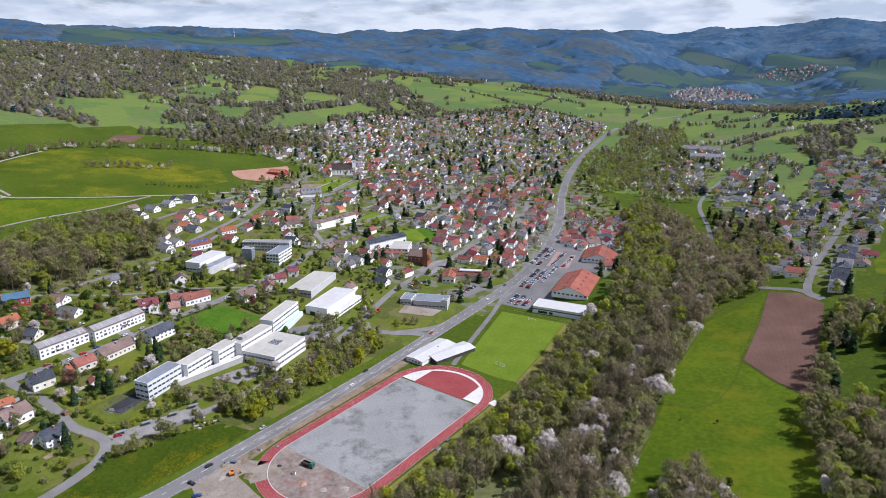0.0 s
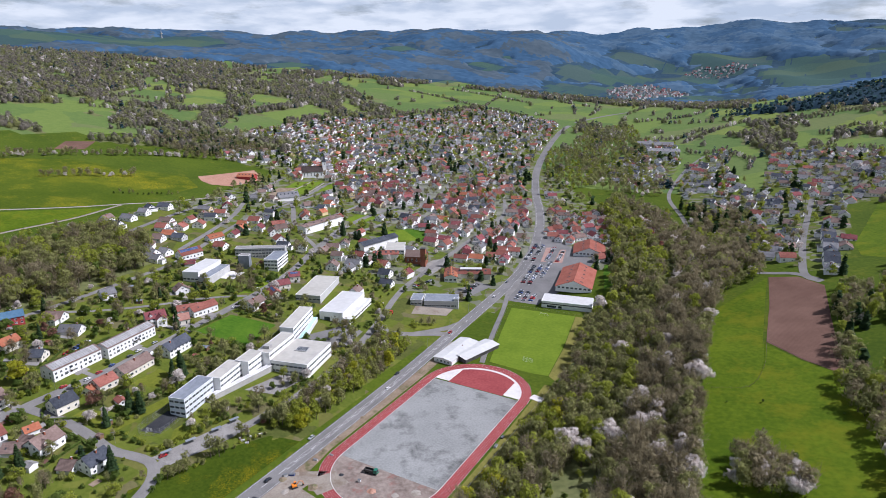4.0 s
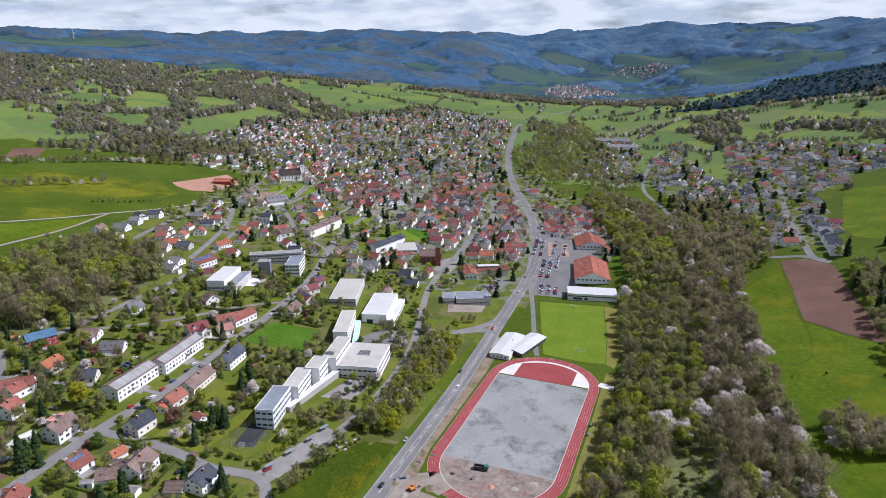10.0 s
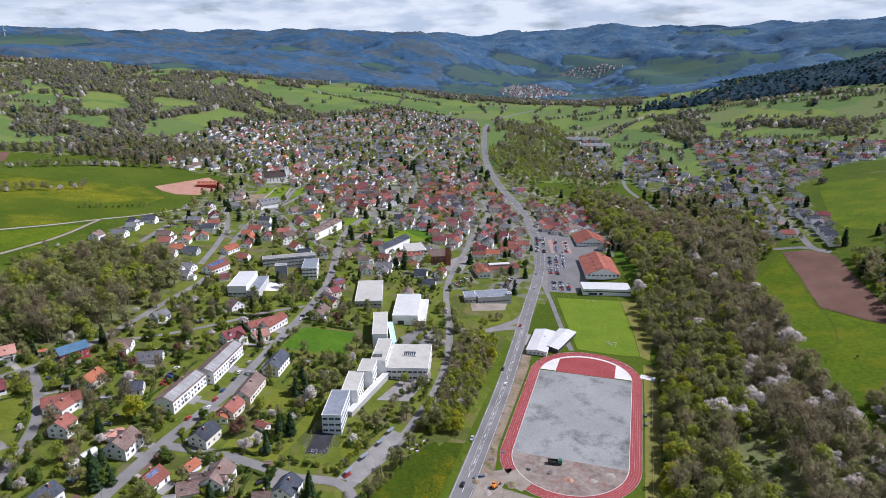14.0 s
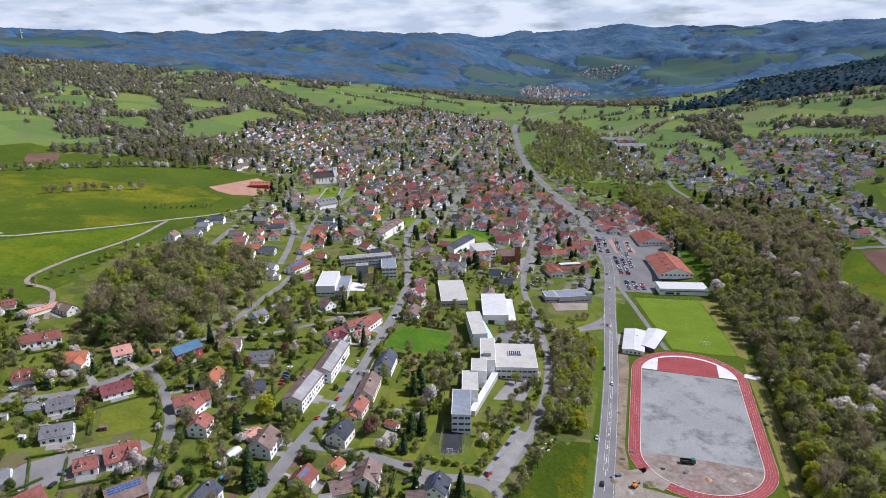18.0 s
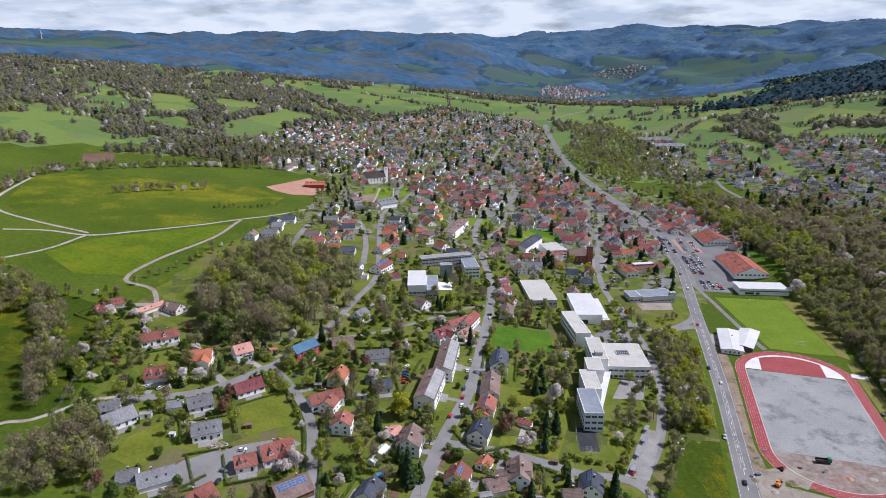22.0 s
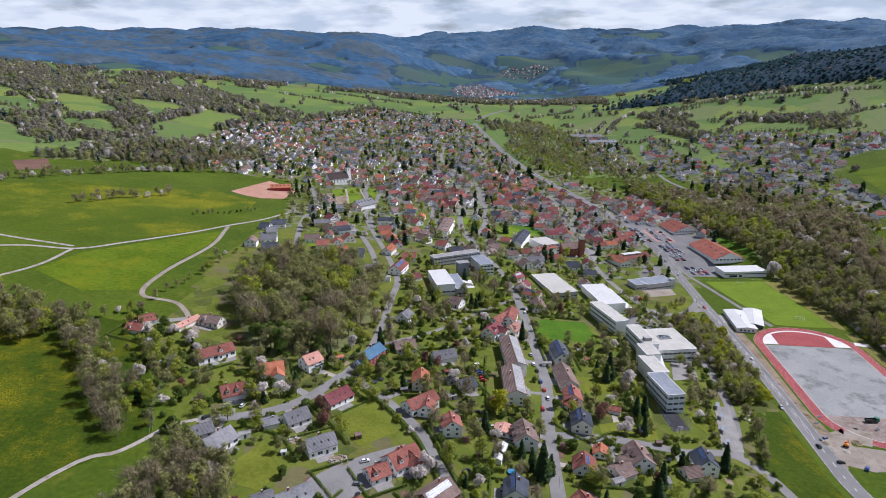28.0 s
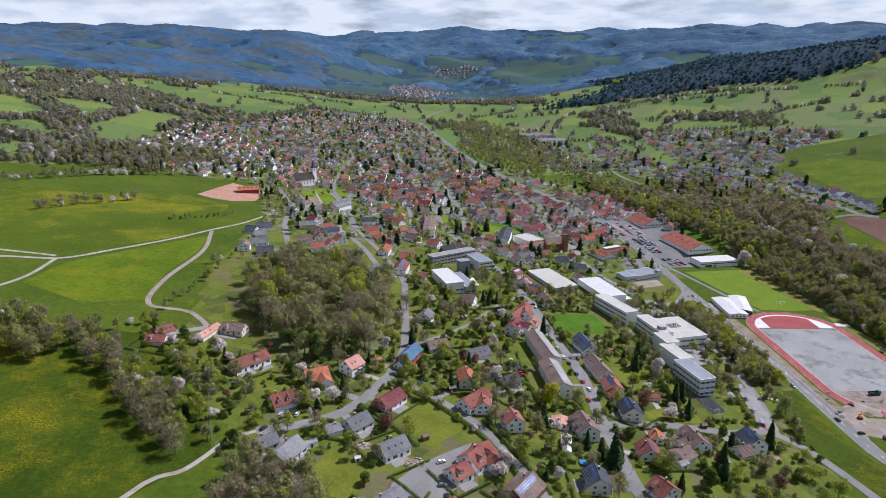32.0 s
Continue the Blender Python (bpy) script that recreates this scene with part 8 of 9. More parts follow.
for k in range(9):
    car(-132 + 0.5 * k, 205 + 3.1 * k, 15, None, "beside the shop hall", "cars beside the shop hall", 0.13)


# ---- yard and garden things ----
def shed(name, x, y, rot, L, W, H, wall, roof, label, category="shed"):
    wm, rm = gable_parts(L, W, H, H + W * 0.22, wall, roof, 0.2)
    ob = thing(name, wm, pose(x, y, h1(x, y), 0, 0, rot), label, category)
    part("roof", rm, ob)
    part("door", boxes_mesh("door", [(-0.5, -W / 2 - 0.05, 0.05, 0.5, -W / 2, min(2.0, H - 0.15), 0)], ["dark trim"]), ob)
    return ob


for x, y, rot, L, W, H, wall, roof, label in (
    (-293, -138, 30, 3.2, 2.6, 2.1, "wood cladding", "brown roof", "small brown timber summer house on a lawn"), (-325, -64, 35, 4.6, 3.4, 2.3, "white render", "orange roof", "small white garage with red roof"),
    (-422, -102, 60, 7.0, 3.0, 2.2, "wood cladding", "grey sheet roof", "long garden shed with pale sheet roof"), (-149, -91, 5, 3.4, 4.6, 2.3, "wood cladding", "grey sheet roof", "garden shed with pale grey roof"),
    (-280, -89, 20, 4.0, 3.0, 2.2, "wood cladding", "grey roof", "weathered grey timber garden shed"), (-223, -130, 80, 7.5, 5.0, 2.5, "grey render", "white sheet roof", "carport with pale translucent roof"),
    (-224, -138, 80, 4.5, 4.0, 2.2, "trim white", "white sheet roof", "white garden greenhouse with pale roof"), (-323, -158, 20, 2.6, 2.2, 1.6, "trim white", "white sheet roof", "small white garden tent"),
    (-176, 0, 10, 4.0, 3.4, 2.2, "wood cladding", "grey sheet roof", "grey shed behind a garden fence"), (-172, -12, 10, 3.2, 3.0, 2.1, "wood cladding", "red roof", "brown shed with red roof"),
    (-142, -100, 8, 3.0, 2.6, 2.0, "wood cladding", "brown roof", "brown timber shed at the garden edge"), (-253, -88, 30, 5.0, 3.4, 2.3, "grey render", "bitumen roof", "flat grey garage beside a house"),
    (-256, -70, 30, 6.0, 5.5, 2.5, "grey render", "bitumen roof", "grey double garage beside a house"), (-199, -28, 10, 5.8, 3.2, 2.4, "white render", "bitumen roof", "white garage beside the street"),
    (-272, 18, 40, 4.2, 3.2, 2.2, "wood cladding", "grey sheet roof", "garden shed with pale sheet roof"), (-168, -140, 30, 5.6, 3.6, 2.4, "white render", "bitumen roof", "white garage with flat grey roof"),
    (-146, -134, 12, 5.6, 5.4, 2.5, "white render", "bitumen roof", "double garage with grey roof"), (-382, -128, 20, 3.4, 2.8, 2.1, "wood cladding", "brown roof", "brown shed in a shrubby garden"),
    (-440, -80, 70, 4.8, 3.2, 2.2, "wood cladding", "grey sheet roof", "garden shed with sheet roof"), (-346, -150, 35, 5.6, 3.4, 2.4, "white render", "bitumen roof", "white flat-roofed garage beside a house"),
    (-259, -60, 0, 3.4, 2.8, 2.1, "wood cladding", "red roof", "small brown shed with red roof"), (-300, 30, 70, 4.0, 3.0, 2.2, "wood cladding", "grey sheet roof", "garden shed below the wood"),
    (-233, -136, 10, 3.0, 2.6, 2.0, "wood cladding", "brown roof", "small brown timber garden hut"), (-192, -118, 0, 3.4, 3.0, 2.2, "wood cladding", "brown roof", "brown shed behind the house"),
):
    shed("garage" if "garage" in label or "carport" in label else "garden_shed", x, y, rot, L, W, H, wall, roof, label, "garage" if "garage" in label or "carport" in label else "shed")
    TAKEN.append((x, y, max(L, W) / 2))


def disc(r, z, n=20):
    return [(r * math.cos(6.2832 * i / n), r * math.sin(6.2832 * i / n), z) for i in range(n)]


def tube_ring(r, z, thick, n=20):
    bits = []
    p = disc(r, z, n)
    for i in range(n):
        bits.append(rod(p[i], p[(i + 1) % n], thick, thick, 5))
    return join(bits)


def trampoline(x, y, r=1.9):
    ob = thing("trampoline", mesh_from("trampoline", *tube_ring(r, 0.8, 0.09), ["blue paint"]), pose(x, y, h1(x, y)), "round garden trampoline with dark mat", "trampoline", "garden trampolines")
    part("mat", mesh_from("mat", disc(r - 0.1, 0.8), [list(range(20))], ["rubber"]), ob)
    for k in range(6):
        a = k * 1.047
        part("leg", mesh_from("leg", *rod((r * math.cos(a), r * math.sin(a), -0.2), (r * math.cos(a), r * math.sin(a), 0.8), 0.04, 0.04, 5), ["metal"]), ob)
    for k in range(6):
        a = k * 1.047 + 0.5
        part("net_pole", mesh_from("net_pole", *rod((r * math.cos(a), r * math.sin(a), 0.8), (r * 1.03 * math.cos(a), r * 1.03 * math.sin(a), 2.4), 0.035, 0.035, 5), ["dark trim"]), ob)


for x, y, r in ((-298, -84, 1.7), (-295, -80, 1.5), (-397, -102, 2.1), (-238, -150, 1.8)):
    trampoline(x, y, r)
pool = thing("garden_pool", mesh_from("rim", *join([tube_ring(2.3, 0.9, 0.14), tube_ring(2.3, 0.45, 0.16), tube_ring(2.3, 0.1, 0.16)]), ["blue paint"]), pose(-217, -145, h1(-217, -145)), "round blue garden pool filled with water", "pool")
part("water", mesh_from("water", disc(2.2, 0.75), [list(range(20))], ["pool water"]), pool)
thing("garden_pond", mesh_from("pond", [(a * 1.5, b, 0.12) for a, b, _ in disc(1.7, 0)], [list(range(20))], ["wood floor"]), pose(-345, -143, h1(-345, -143)), "small overgrown oval garden pond", "pond")
stone_rng = random.Random(9)


def stone_mesh(seed):
    rg = np.random.RandomState(seed)
    v = np.array([(-1, -1, -.6), (1, -1, -.6), (1, 1, -.6), (-1, 1, -.6), (-.8, -.8, .6), (.8, -.8, .6), (.8, .8, .6), (-.8, .8, .6)]) * rg.uniform(0.35, 0.7, (8, 3))
    return mesh_from("stone", v, [[0, 3, 2, 1], [4, 5, 6, 7], [0, 1, 5, 4], [1, 2, 6, 5], [2, 3, 7, 6], [3, 0, 4, 7]], ["gravel"])


STONES = [stone_mesh(k) for k in range(5)]
for cx0, cy0, n, spread in ((-322, -147, 16, 4.5), (-297, -157, 22, 5.0), (-228, -112, 10, 3.5), (-272, -108, 12, 4.0)):
    ob = thing("rockery", mesh_from("bed", *patch([(cx0 + math.cos(a) * spread, cy0 + math.sin(a) * spread * 0.7) for a in np.linspace(0, 6.28, 14)[:-1]], 0.16, 2.5), ["bare earth"]), Matrix(), "rockery of pale boulders on bare earth", "rockery", "garden rockeries")
    for k in range(n):
        a, q = stone_rng.uniform(0, 6.28), spread * math.sqrt(stone_rng.uniform(0.05, 1))
        x, y = cx0 + q * math.cos(a), cy0 + q * math.sin(a) * 0.7
        part("stone", STONES[k % 5], ob, pose(x, y, h1(x, y) + 0.35, 0, 0, stone_rng.uniform(0, 360)) @ Matrix.Scale(stone_rng.uniform(0.7, 1.5), 4))

# garden plots round the near houses: hedge sides, beds, paths
plot_rng = random.Random(23)
k_h = 40
for rows in (HOUSES_WEST, HOUSES_LANE, HOUSES_STREET, HOUSES_NORTH):
    for row in rows:
        if row[5] < 5.4 or row[3] > 24:
            continue
        x, y, a = row[0], row[1], math.radians(row[2])
        c, s = math.cos(a), math.sin(a)
        w2, d2 = row[3] / 2 + plot_rng.uniform(4.5, 7), row[4] / 2 + plot_rng.uniform(5, 9)
        corner = [(x + i * c - j * s, y + i * s + j * c) for i, j in ((-w2, -d2), (w2, -d2), (w2, d2), (-w2, d2))]
        for side in plot_rng.sample(range(4), 2):
            p, q = np.array(corner[side]), np.array(corner[(side + 1) % 4])
            line_ok = all(near_road(*(p + (q - p) * f))[0] > 4.2 and not any((p[0] + (q[0] - p[0]) * f - tx) ** 2 + (p[1] + (q[1] - p[1]) * f - ty) ** 2 < (tr - 2.2) ** 2 for tx, ty, tr in TAKEN) for f in np.linspace(0, 1, 7))
            if line_ok:
                k_h += 1
                hedge([tuple(p), tuple((p + q) / 2), tuple(q)], 0.9, plot_rng.uniform(0.9, 1.6), k_h)
        if plot_rng.random() < 0.7:
            j = plot_rng.choice((-1, 1))
            bx, by = x + j * (w2 - 2.4) * c - (d2 - 3) * s, y + j * (w2 - 2.4) * s + (d2 - 3) * c
            if free_spot(bx, by, 1.5):
                v, f = patch([(bx + i * c - e * s, by + i * s + e * c) for i, e in ((-2.6, -1.7), (2.6, -1.7), (2.6, 1.7), (-2.6, 1.7))], 0.10, 2.5)
                thing("vegetable_bed", mesh_from("vegetable_bed", v, f, ["bare earth" if plot_rng.random() < 0.4 else "ploughed earth"]), Matrix(), "tilled brown vegetable bed", "garden bed", "vegetable beds", "structure")

# ---- works end of the track ----
def heap(x, y, r, h, mat, label, seed):
    rg = np.random.RandomState(seed)
    n = 14
    v = [(0, 0, h)]
    for k, q in enumerate((0.35, 0.7, 1.0)):
        for i in range(n):
            e = r * q * rg.uniform(0.8, 1.15)
            v.append((e * math.cos(6.2832 * i / n), e * math.sin(6.2832 * i / n), h * (1 - q) * rg.uniform(0.75, 1.1) - (0.1 if q == 1 else 0)))
    f = [[0, 1 + i, 1 + (i + 1) % n] for i in range(n)]
    for k in range(2):
        f += [[1 + k * n + i, 1 + (k + 1) * n + i, 1 + (k + 1) * n + (i + 1) % n, 1 + k * n + (i + 1) % n] for i in range(n)]
    return thing("earth_heap", mesh_from("earth_heap", v, f, [mat]), pose(x, y, h1(x, y) + 0.05), label, "heap", "heaps on the works site")


for k, (x, y, r, hh, mat) in enumerate(((2, -50, 2.6, 0.9, "red earth"), (-26, -62, 3.0, 1.1, "bare earth"), (-44, -65, 2.4, 1.2, "bare earth"), (-41, -58, 1.8, 0.8, "gravel"), (14, -47, 2.2, 0.4, "gravel"), (22, -40, 3.0, 0.3, "gravel"),
                                        (-42, -34, 2.2, 0.7, "bare earth"), (-43, -20, 1.8, 0.6, "bare earth"), (-44, 4, 2.0, 0.6, "bare earth"), (-36, -72, 2.4, 0.8, "gravel"), (-20, -47, 1.6, 0.5, "dark asphalt"))):
    heap(x, y, r, hh, mat, {"red earth": "low heap of red cinder", "bare earth": "heap of brown excavated earth", "gravel": "heap of pale gravel", "pale sand": "spread heap of pale sand", "dark asphalt": "small heap of broken dark surfacing"}[mat], k)


def wheel_at(parent, x, y, r):
    part("wheel", WHEEL, parent, pose(x, y, r) @ Matrix.Diagonal((r / 0.32, 1.6, r / 0.32, 1)))


def lorry(x, y, rot, paint, bed, label, length=7.5, lift=0.1):
    ob = thing("lorry", boxes_mesh("chassis", [(-length / 2, -0.5, 0.75, length / 2, 0.5, 1.05, 0)], ["dark trim"]), pose(x, y, h1(x, y) + lift, 0, 0, rot), label, "lorry")
    cab = part("cab", mesh_from("cab", [(length / 2 - 2.1, -1.15, 0.7), (length / 2, -1.15, 0.7), (length / 2, 1.15, 0.7), (length / 2 - 2.1, 1.15, 0.7), (length / 2 - 2.1, -1.1, 2.9), (length / 2 - 0.35, -1.1, 2.9), (length / 2 - 0.35, 1.1, 2.9), (length / 2 - 2.1, 1.1, 2.9)],
                                [[0, 3, 2, 1], [4, 5, 6, 7], [0, 1, 5, 4], [1, 2, 6, 5], [2, 3, 7, 6], [3, 0, 4, 7]], [paint]), ob)
    part("windscreen", mesh_from("windscreen", [(length / 2 - 0.1, -1.0, 1.8), (length / 2 - 0.1, 1.0, 1.8), (length / 2 - 0.28, 1.0, 2.7), (length / 2 - 0.28, -1.0, 2.7)], [[0, 1, 2, 3]], ["window glass"]), cab)
    b0, b1 = -length / 2, length / 2 - 2.4
    part("tipper", boxes_mesh("tipper", [(b0, -1.2, 1.05, b1, 1.2, 1.2, 0), (b0, -1.2, 1.2, b1, -1.1, 2.2, 0), (b0, 1.1, 1.2, b1, 1.2, 2.2, 0), (b1 - 0.1, -1.1, 1.2, b1, 1.1, 2.4, 0), (b0, -1.1, 1.2, b0 + 0.1, 1.1, 2.0, 0)], [bed]), ob)
    for px in (-length / 2 + 1.2, -length / 2 + 2.4, length / 2 - 1.3):
        for py in (-1.0, 1.0):
            wheel_at(ob, px, py, 0.48)
    return ob


lorry(-7, -38, 8, "green paint", "dark trim", "green tipper lorry parked on the grey infield", 7.8)
lorry(-83, 87, 115, "orange paint", "concrete", "orange works lorry on the side road", 8.5)
lorry(-114, 138, 110, "red paint", "red paint", "red van lorry waiting at the junction", 5.6)
digger = thing("excavator", boxes_mesh("house", [(-1.3, -1.1, 0.95, 1.1, 1.1, 1.7, 0), (-1.3, -1.0, 1.7, -0.2, 1.0, 2.1, 0)], ["orange paint"]), pose(-34, -67, h1(-34, -67) + 0.08, 0, 0, 60), "orange tracked excavator with raised arm on gravel", "excavator")
part("cab", boxes_mesh("cab", [(-0.1, 0.1, 1.7, 1.1, 1.05, 2.75, 0), (-0.15, 0.05, 2.75, 1.15, 1.1, 2.85, 1)], ["window glass", "orange paint"]), digger)
for py in (-0.95, 0.95):
    part("crawler", mesh_from("crawler", *join([rod((-1.2, py - 0.25, 0.4), (-1.2, py + 0.25, 0.4), 0.4, 0.4, 8), rod((1.2, py - 0.25, 0.4), (1.2, py + 0.25, 0.4), 0.4, 0.4, 8), rod((-1.3, py, 0.4), (1.3, py, 0.4), 0.42, 0.42, 4)]), ["rubber"]), digger)
part("boom", mesh_from("boom", *join([rod((0.9, -0.4, 1.4), (2.6, -0.4, 3.3), 0.24, 0.2, 4), rod((2.6, -0.4, 3.3), (4.2, -0.4, 2.6), 0.2, 0.15, 4)]), ["orange paint"]), digger)
part("stick", mesh_from("stick", *rod((4.2, -0.4, 2.6), (4.6, -0.4, 0.9), 0.15, 0.12, 4), ["orange paint"]), digger)
part("bucket", boxes_mesh("bucket", [(4.0, -0.8, 0.3, 4.8, 0.0, 0.95, 0)], ["dark trim"]), digger)
for x, y, rot, L, W, H, mat, label in ((-8, -47, 20, 1.6, 1.2, 1.4, "trim white", "white portable works toilet"), (-40, -44, 10, 2.2, 0.9, 0.9, "trim white", "stack of white boards beside the track"), (-42, -60, 30, 2.6, 1.6, 1.0, "blue paint", "blue steel works container"), (-45, -62, 70, 2.2, 1.2, 0.8, "concrete", "pallet of concrete kerbs"),
                                       (39.8, 26, 0, 1.4, 2.6, 0.9, "dark trim", "covered hurdle rack beside the lanes"), (40.2, 16, 0, 1.4, 3.0, 1.0, "silver paint", "grey equipment box beside the lanes"), (-35.5, -36, 8, 2.2, 0.8, 0.6, "trim white", "white barrier board across the lanes")):
    ob = thing("site_box", boxes_mesh("body", [(-L / 2, -W / 2, 0, L / 2, W / 2, H, 0)], [mat]), pose(x, y, h1(x, y) + 0.1, 0, 0, rot), label, "site box")
    part("lid", boxes_mesh("lid", [(-L / 2 - 0.05, -W / 2 - 0.05, H, L / 2 + 0.05, W / 2 + 0.05, H + 0.07, 0)], ["grey paint"]), ob)
    for k in (-1, 1):
        part("runner", boxes_mesh("runner", [(-L / 2, k * W / 3 - 0.06, -0.1, L / 2, k * W / 3 + 0.06, 0, 0)], ["dark trim"]), ob)


# ---- goals, fences, lamps ----
def goal(x, y, rot, w=7.32, h=2.44):
    ob = thing("football_goal", mesh_from("crossbar", *rod((-w / 2, 0, h), (w / 2, 0, h), 0.07, 0.07), ["trim white"]), pose(x, y, h1(x, y) + 0.05, 0, 0, rot), "white football goal with net on the grass", "goal", "football goals")
    for sg in (-1, 1):
        part("post", mesh_from("post", *rod((sg * w / 2, 0, 0), (sg * w / 2, 0, h), 0.07, 0.07), ["trim white"]), ob)
        part("stay", mesh_from("stay", *rod((sg * w / 2, 0, h), (sg * w / 2, 1.6, 0), 0.035, 0.035), ["trim white"]), ob)
    net = [rod((-w / 2 + w * i / 12, 0, h), (-w / 2 + w * i / 12, 1.6, 0), 0.012, 0.012, 3) for i in range(13)] + [rod((-w / 2, 1.6 * k / 5, h * (1 - k / 5)), (w / 2, 1.6 * k / 5, h * (1 - k / 5)), 0.012, 0.012, 3) for k in range(1, 6)]
    part("net", mesh_from("net", *join(net), ["trim white"]), ob)


goal(15, 126, 175)
goal(-6, 214, 0)
goal(-127, -81, 195, 3.0, 2.0)
POST = mesh_from("post", *rod((0, 0, -0.3), (0, 0, 1.5), 0.05, 0.05, 5), ["metal"])
TALL_POST = mesh_from("post", *rod((0, 0, -0.3), (0, 0, 3.6), 0.06, 0.06, 5), ["metal"])
WOOD_POST = mesh_from("post", *rod((0, 0, -0.3), (0, 0, 1.3), 0.07, 0.06, 5), ["bark"])


def run_of(p, r):
    """A square bar that follows the points p without a break."""
    t = np.gradient(p, axis=0)
    side = np.c_[-t[:, 1], t[:, 0], np.zeros(len(p))]
    side *= r / (np.linalg.norm(side, axis=1, keepdims=True) + 1e-9)
    up = np.array((0, 0, r))
    v = np.stack([p - side - up, p + side - up, p + side + up, p - side + up], 1).reshape(-1, 3)
    i = np.arange(len(p) - 1)[:, None] * 4
    k = np.arange(4)[None]
    return v, np.stack([i + k, i + (k + 1) % 4, i + 4 + (k + 1) % 4, i + 4 + k], -1).reshape(-1, 4)


def fence(pts, gap, post, high, rails, mat, label, group):
    c = smooth_line(pts, gap)
    e = tagged(new("fence"), label, "fence", group)
    for p in c:
        part("post", post, e, pose(p[0], p[1], h1(*p)))
    z = land(c[:, 0], c[:, 1])
    for r in rails:
        part("rail", mesh_from("rail", *run_of(np.c_[c, z + r * high], 0.024), [mat]), e)


fence([(44.5, 100), (44, 60), (43.5, 0), (43, -60), (42, -110)], 4.5, POST, 1.4, (0.5, 1.0), "metal", "thin metal fence along the running track", "fences of the sports ground")
fence([(165, 175), (186, 152), (209, 135)], 5.0, WOOD_POST, 1.2, (0.55, 0.95), "bark", "wooden field fence between meadow and ploughed land", "field fences")
fence([(165, 175), (166, 140), (160, 112), (140, 106)], 5.0, WOOD_POST, 1.2, (0.55, 0.95), "bark", "wooden field fence across the meadow", "field fences")
fence([(-136, -62), (-126, -59), (-120.5, -79), (-131, -85), (-136, -62)], 3.0, TALL_POST, 3.5, (0.02, 0.33, 0.66, 1.0), "metal", "tall mesh fence round the ball court", "fences of the sports ground")
fence([(-206, 12), (-209, 52), (-166, 63), (-158, 20), (-206, 12)], 6.0, POST, 1.4, (0.5, 1.0), "metal", "thin wire fence round the school lawn", "fences of the sports ground")
fence([(-11, 105), (-25, 157), (-40, 214), (-36, 223), (44, 231)], 6.0, POST, 1.1, (0.95,), "metal", "low rail round the football pitch", "fences of the sports ground")
LAMP = (mesh_from("pole", *rod((0, 0, -0.3), (0, 0, 7.0), 0.10, 0.06), ["metal"]), mesh_from("arm", *rod((0, 0, 6.9), (1.3, 0, 7.2), 0.05, 0.04), ["metal"]), boxes_mesh("lamp_head", [(0.9, -0.14, 7.15, 1.8, 0.14, 7.3, 0), (1.0, -0.1, 7.12, 1.7, 0.1, 7.15, 1)], ["grey paint", "trim white"]))


def street_lamp(x, y, rot):
    ob = thing("street_lamp", LAMP[0], pose(x, y, h1(x, y), 0, 0, rot), "slim grey street lamp beside the road", "street lamp", "street lamps")
    part("arm", LAMP[1], ob)
    part("lamp_head", LAMP[2], ob)


for y in range(110, 420, 38):
    q = line[np.abs(line[:, 1] - y).argmin()]
    street_lamp(q[0] - 6.4, q[1], 0)
for x, y, rot in ((-195.5, -150, 180), (-203.5, -88, 0), (-204.5, -52, 0), (-213, 2, 0), (-224, 60, 0), (-239, 120, 0), (-257, 182, 0), (-248, -148, 180), (-284, -98, 180), (-320, -70, 0), (-340, -120, 90), (-132, -98, 270), (-96, -30, 180), (-94, 40, 180)):
    street_lamp(x, y, rot)


# overhead line on wooden poles
POLES = [(-392, -152), (-368, -190), (-346, -236), (-410, -100)]
for x, y in POLES:
    ob = thing("utility_pole", mesh_from("pole", *rod((0, 0, -0.5), (0, 0, 10), 0.16, 0.10), ["bark"]), pose(x, y, h1(x, y)), "wooden utility pole carrying overhead wires", "utility pole", "utility poles")
    part("crossarm", boxes_mesh("crossarm", [(-0.9, -0.06, 9.3, 0.9, 0.06, 9.45, 0)], ["bark"]), ob)
    for k in (-0.8, 0, 0.8):
        part("insulator", mesh_from("insulator", *rod((k, 0, 9.45), (k, 0, 9.65), 0.05, 0.04, 6), ["trim white"]), ob)
for (x0, y0), (x1, y1) in ((POLES[0], POLES[1]), (POLES[1], POLES[2]), (POLES[3], POLES[0])):
    for k in (-0.8, 0, 0.8):
        a, b = np.array((x0 + k, y0, h1(x0, y0) + 9.6)), np.array((x1 + k, y1, h1(x1, y1) + 9.6))
        p = [a + (b - a) * t - np.array((0, 0, 3.2 * t * (1 - t))) for t in np.linspace(0, 1, 9)]
        thing("overhead_wire", mesh_from("overhead_wire", *run_of(np.array(p), 0.022), ["metal"]), Matrix(), "thin grey overhead wire between utility poles", "wire", "overhead wires")


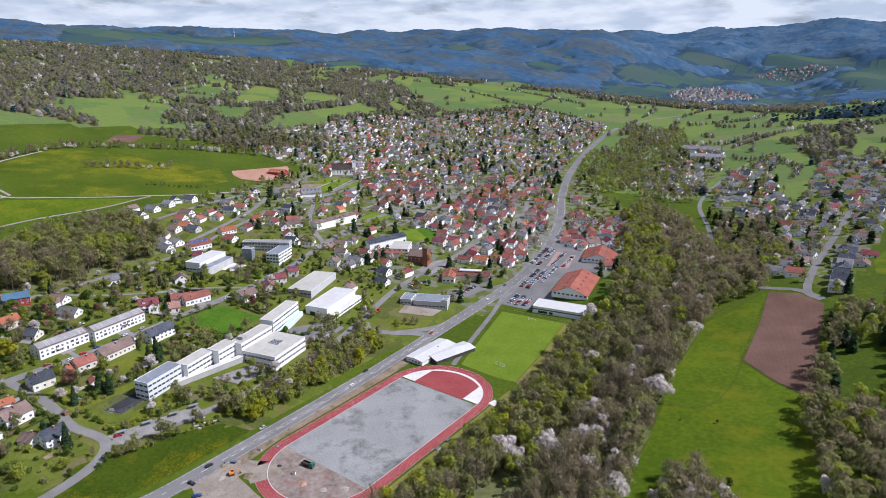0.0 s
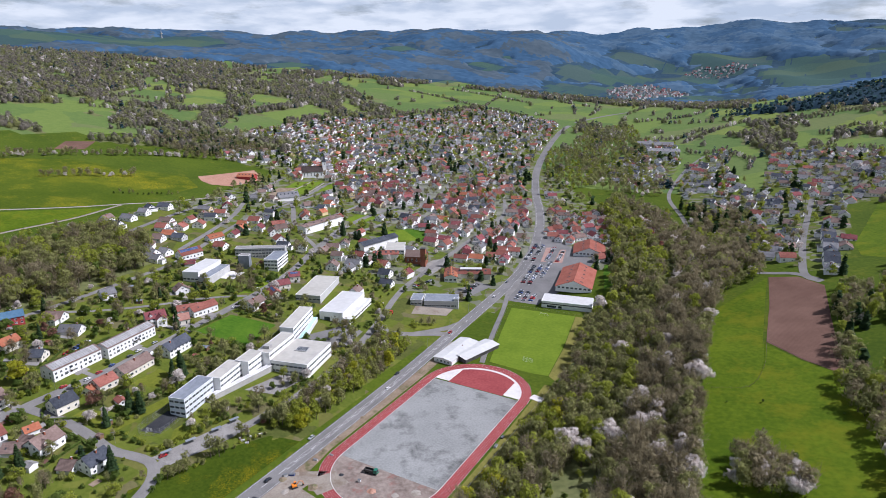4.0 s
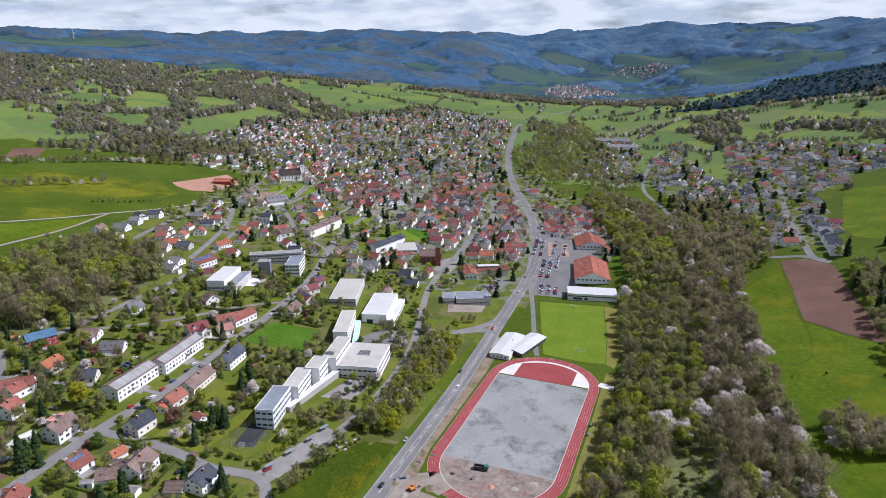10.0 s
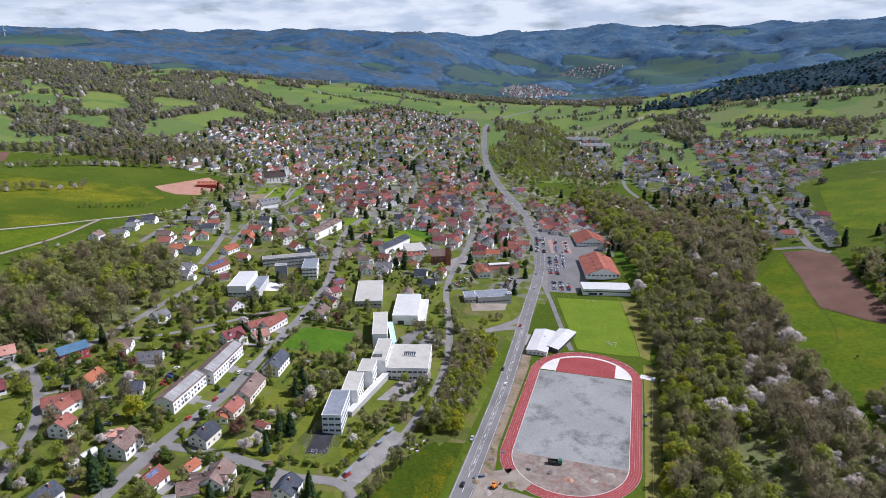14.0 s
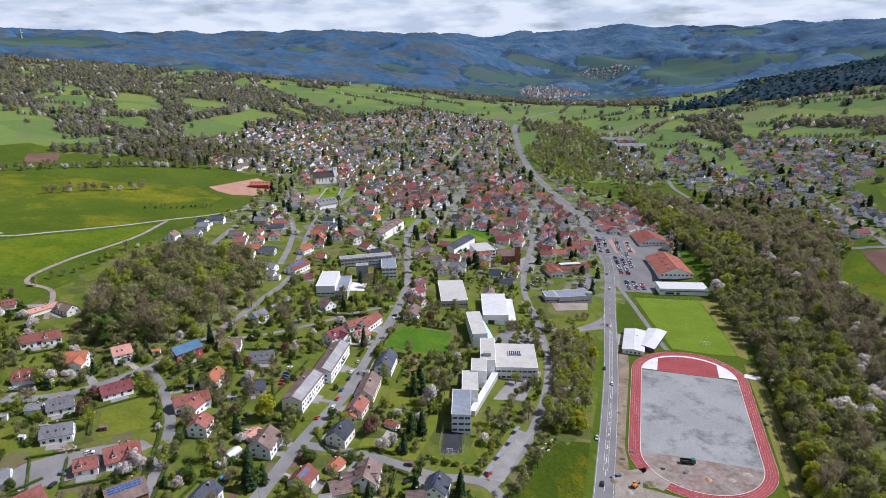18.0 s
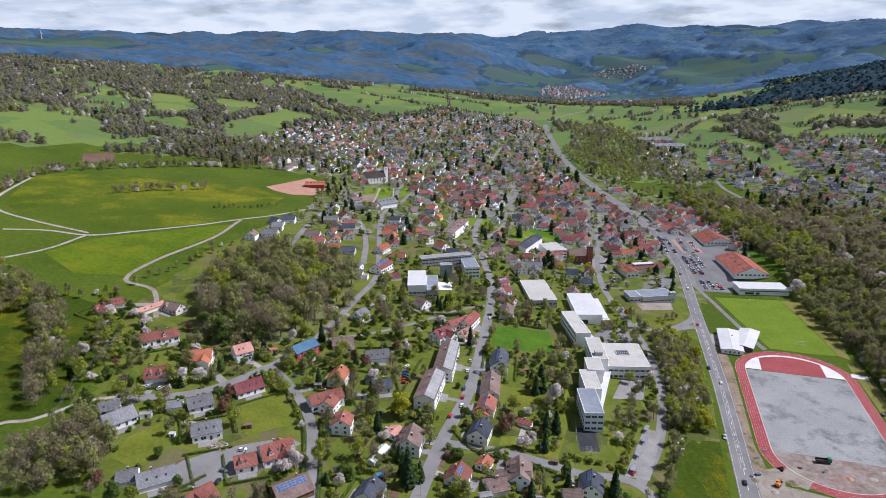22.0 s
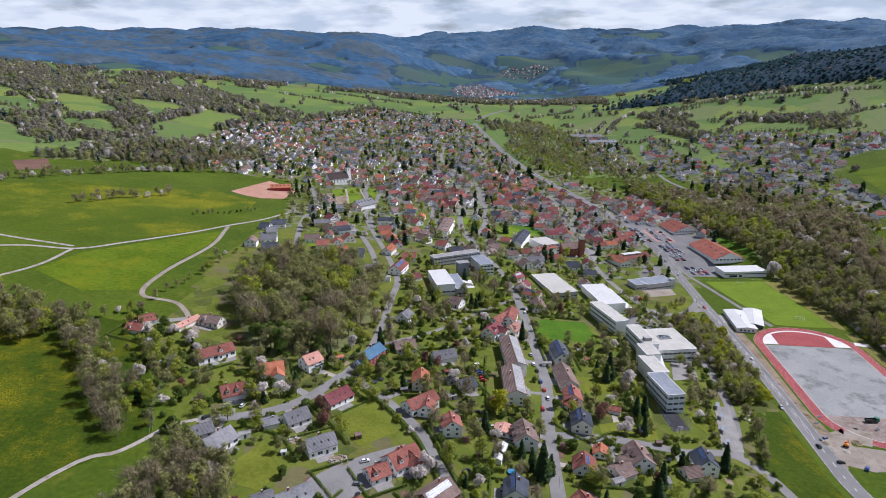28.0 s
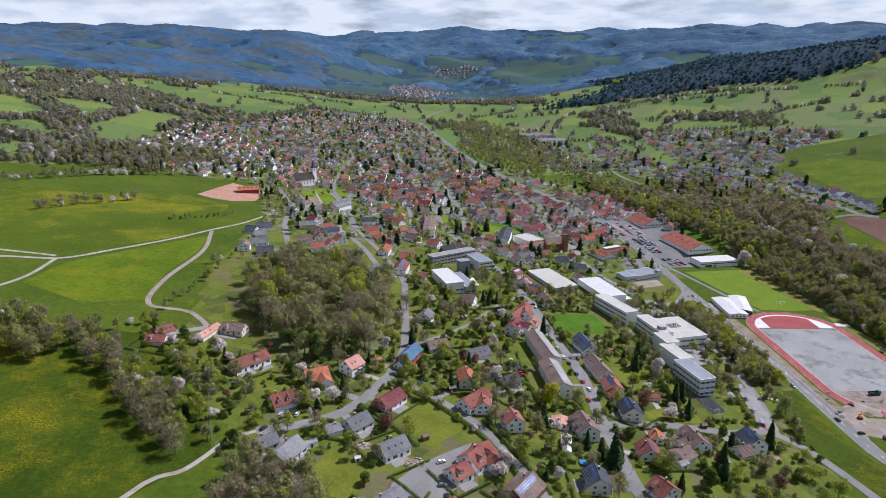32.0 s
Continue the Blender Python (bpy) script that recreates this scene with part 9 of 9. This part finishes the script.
# ---- bicycle racks, road markings, bays ----
for x, y in ((-98, -47), (-99, -59), (-102, -74), (-104, -88)):
    ob = thing("bicycle_shelter", boxes_mesh("roof", [(-2.8, -1.1, 2.2, 2.8, 1.1, 2.32, 0)], ["grey sheet roof"]), pose(x, y, h1(x, y) + 0.1, 0, 0, 74), "small bicycle shelter with flat grey roof", "bicycle shelter", "bicycle shelters")
    for px in (-2.6, 2.6):
        for py in (-0.9, 0.9):
            part("post", mesh_from("post", *rod((px, py, -0.1), (px, py, 2.2), 0.05, 0.05, 5), ["metal"]), ob)
    for k in range(5):
        part("rack", mesh_from("rack", *join([rod((-2 + k, -0.4, 0), (-2 + k, -0.4, 0.8), 0.03, 0.03, 4), rod((-2 + k, -0.4, 0.8), (-2 + k, 0.4, 0.8), 0.03, 0.03, 4), rod((-2 + k, 0.4, 0.8), (-2 + k, 0.4, 0), 0.03, 0.03, 4)]), ["metal"]), ob)
# hatched median on the main road
mid = smooth_line(MAIN, 3.2)
mid = mid[(mid[:, 1] > -60) & (mid[:, 1] < 150)]
for side in (-1.1, 1.1):
    v, f = ribbon(offset_line(mid, side), 0.045, 0.185, 2)
    part("median_line", mesh_from("median_line", v, f, ["road paint"]), main_road)
BAR = mesh_from("hatch_bar", np.array([(-1.0, -1.6, 0), (-1.0, -1.3, 0), (1.0, 1.6, 0), (1.0, 1.3, 0)]), np.array([[0, 3, 2, 1]]), ["road paint"])
for p in mid[::2]:
    part("hatch_bar", BAR, main_road, pose(p[0], p[1], h1(*p) + 0.19))
lot = [ob for ob in scene.objects if ob.name == "market_parking"][0]
BAY = mesh_from("bay_line", np.array([(-2.4, -0.06, 0), (2.4, -0.06, 0), (2.4, 0.06, 0), (-2.4, 0.06, 0)]), np.array([[0, 1, 2, 3]]), ["road paint"])
for row_x, rot, y0, y1 in ((-43, 12, 240, 262), (-36, 12, 240, 262), (-29, 12, 242, 260), (-46, 10, 278, 330), (-39, 10, 278, 335), (-52, 10, 345, 400), (-38, 10, 352, 400), (-32, 10, 300, 352)):
    y = y0 - 1.35
    while y < y1:
        xx = row_x - (y - 240) * 0.16
        part("bay_line", BAY, lot, pose(xx, y, h1(xx, y) + 0.13, 0, 0, rot))
        y += 2.7

# grassy islands at the junction
sheet("island_grass", [(-93, 126), (-90, 136), (-80, 144), (-73, 149), (-71.5, 139), (-81, 126)], "lawn", 0.19, "oval grass island at the road junction", "grass island", 4)
island = [(x, y, k, z) for x, y, k, z in ((-88, 132, "fresh", 0.5), (-83, 137, "budding", 0.55), (-78, 140, "bare", 0.6), (-84, 130, "fresh", 0.45), (-75, 143, "budding", 0.5))]
for x, y, k, z in island:
    plant_tree(k, x, y, z, "trees on the junction island")
junk_rng = random.Random(4)
for k in range(9):
    x, y = -82 + junk_rng.uniform(-4, 4), -50 + junk_rng.uniform(-7, 7)
    L, W, H = junk_rng.uniform(0.8, 2.4), junk_rng.uniform(0.6, 1.2), junk_rng.uniform(0.4, 1.0)
    ob = tagged(new("timber_stack"), "low stack of boards and slabs on the bank", "stack", "stacks on the bank")
    ob.matrix_basis = pose(x, y, h1(x, y), 0, 0, junk_rng.uniform(0, 180))
    board = boxes_mesh("board", [(-L / 2, -W / 7, 0.02, L / 2, W / 7, H / 2, 0)], [("wood cladding", "pale sand", "concrete")[k % 3]])
    for i in (-1, 0, 1):
        for j in (0, 1):
            part("board", board, ob, pose(0.06 * i + 0.05 * j, i * W / 3, j * H / 2, 0, 0, 2.0 * i * j))
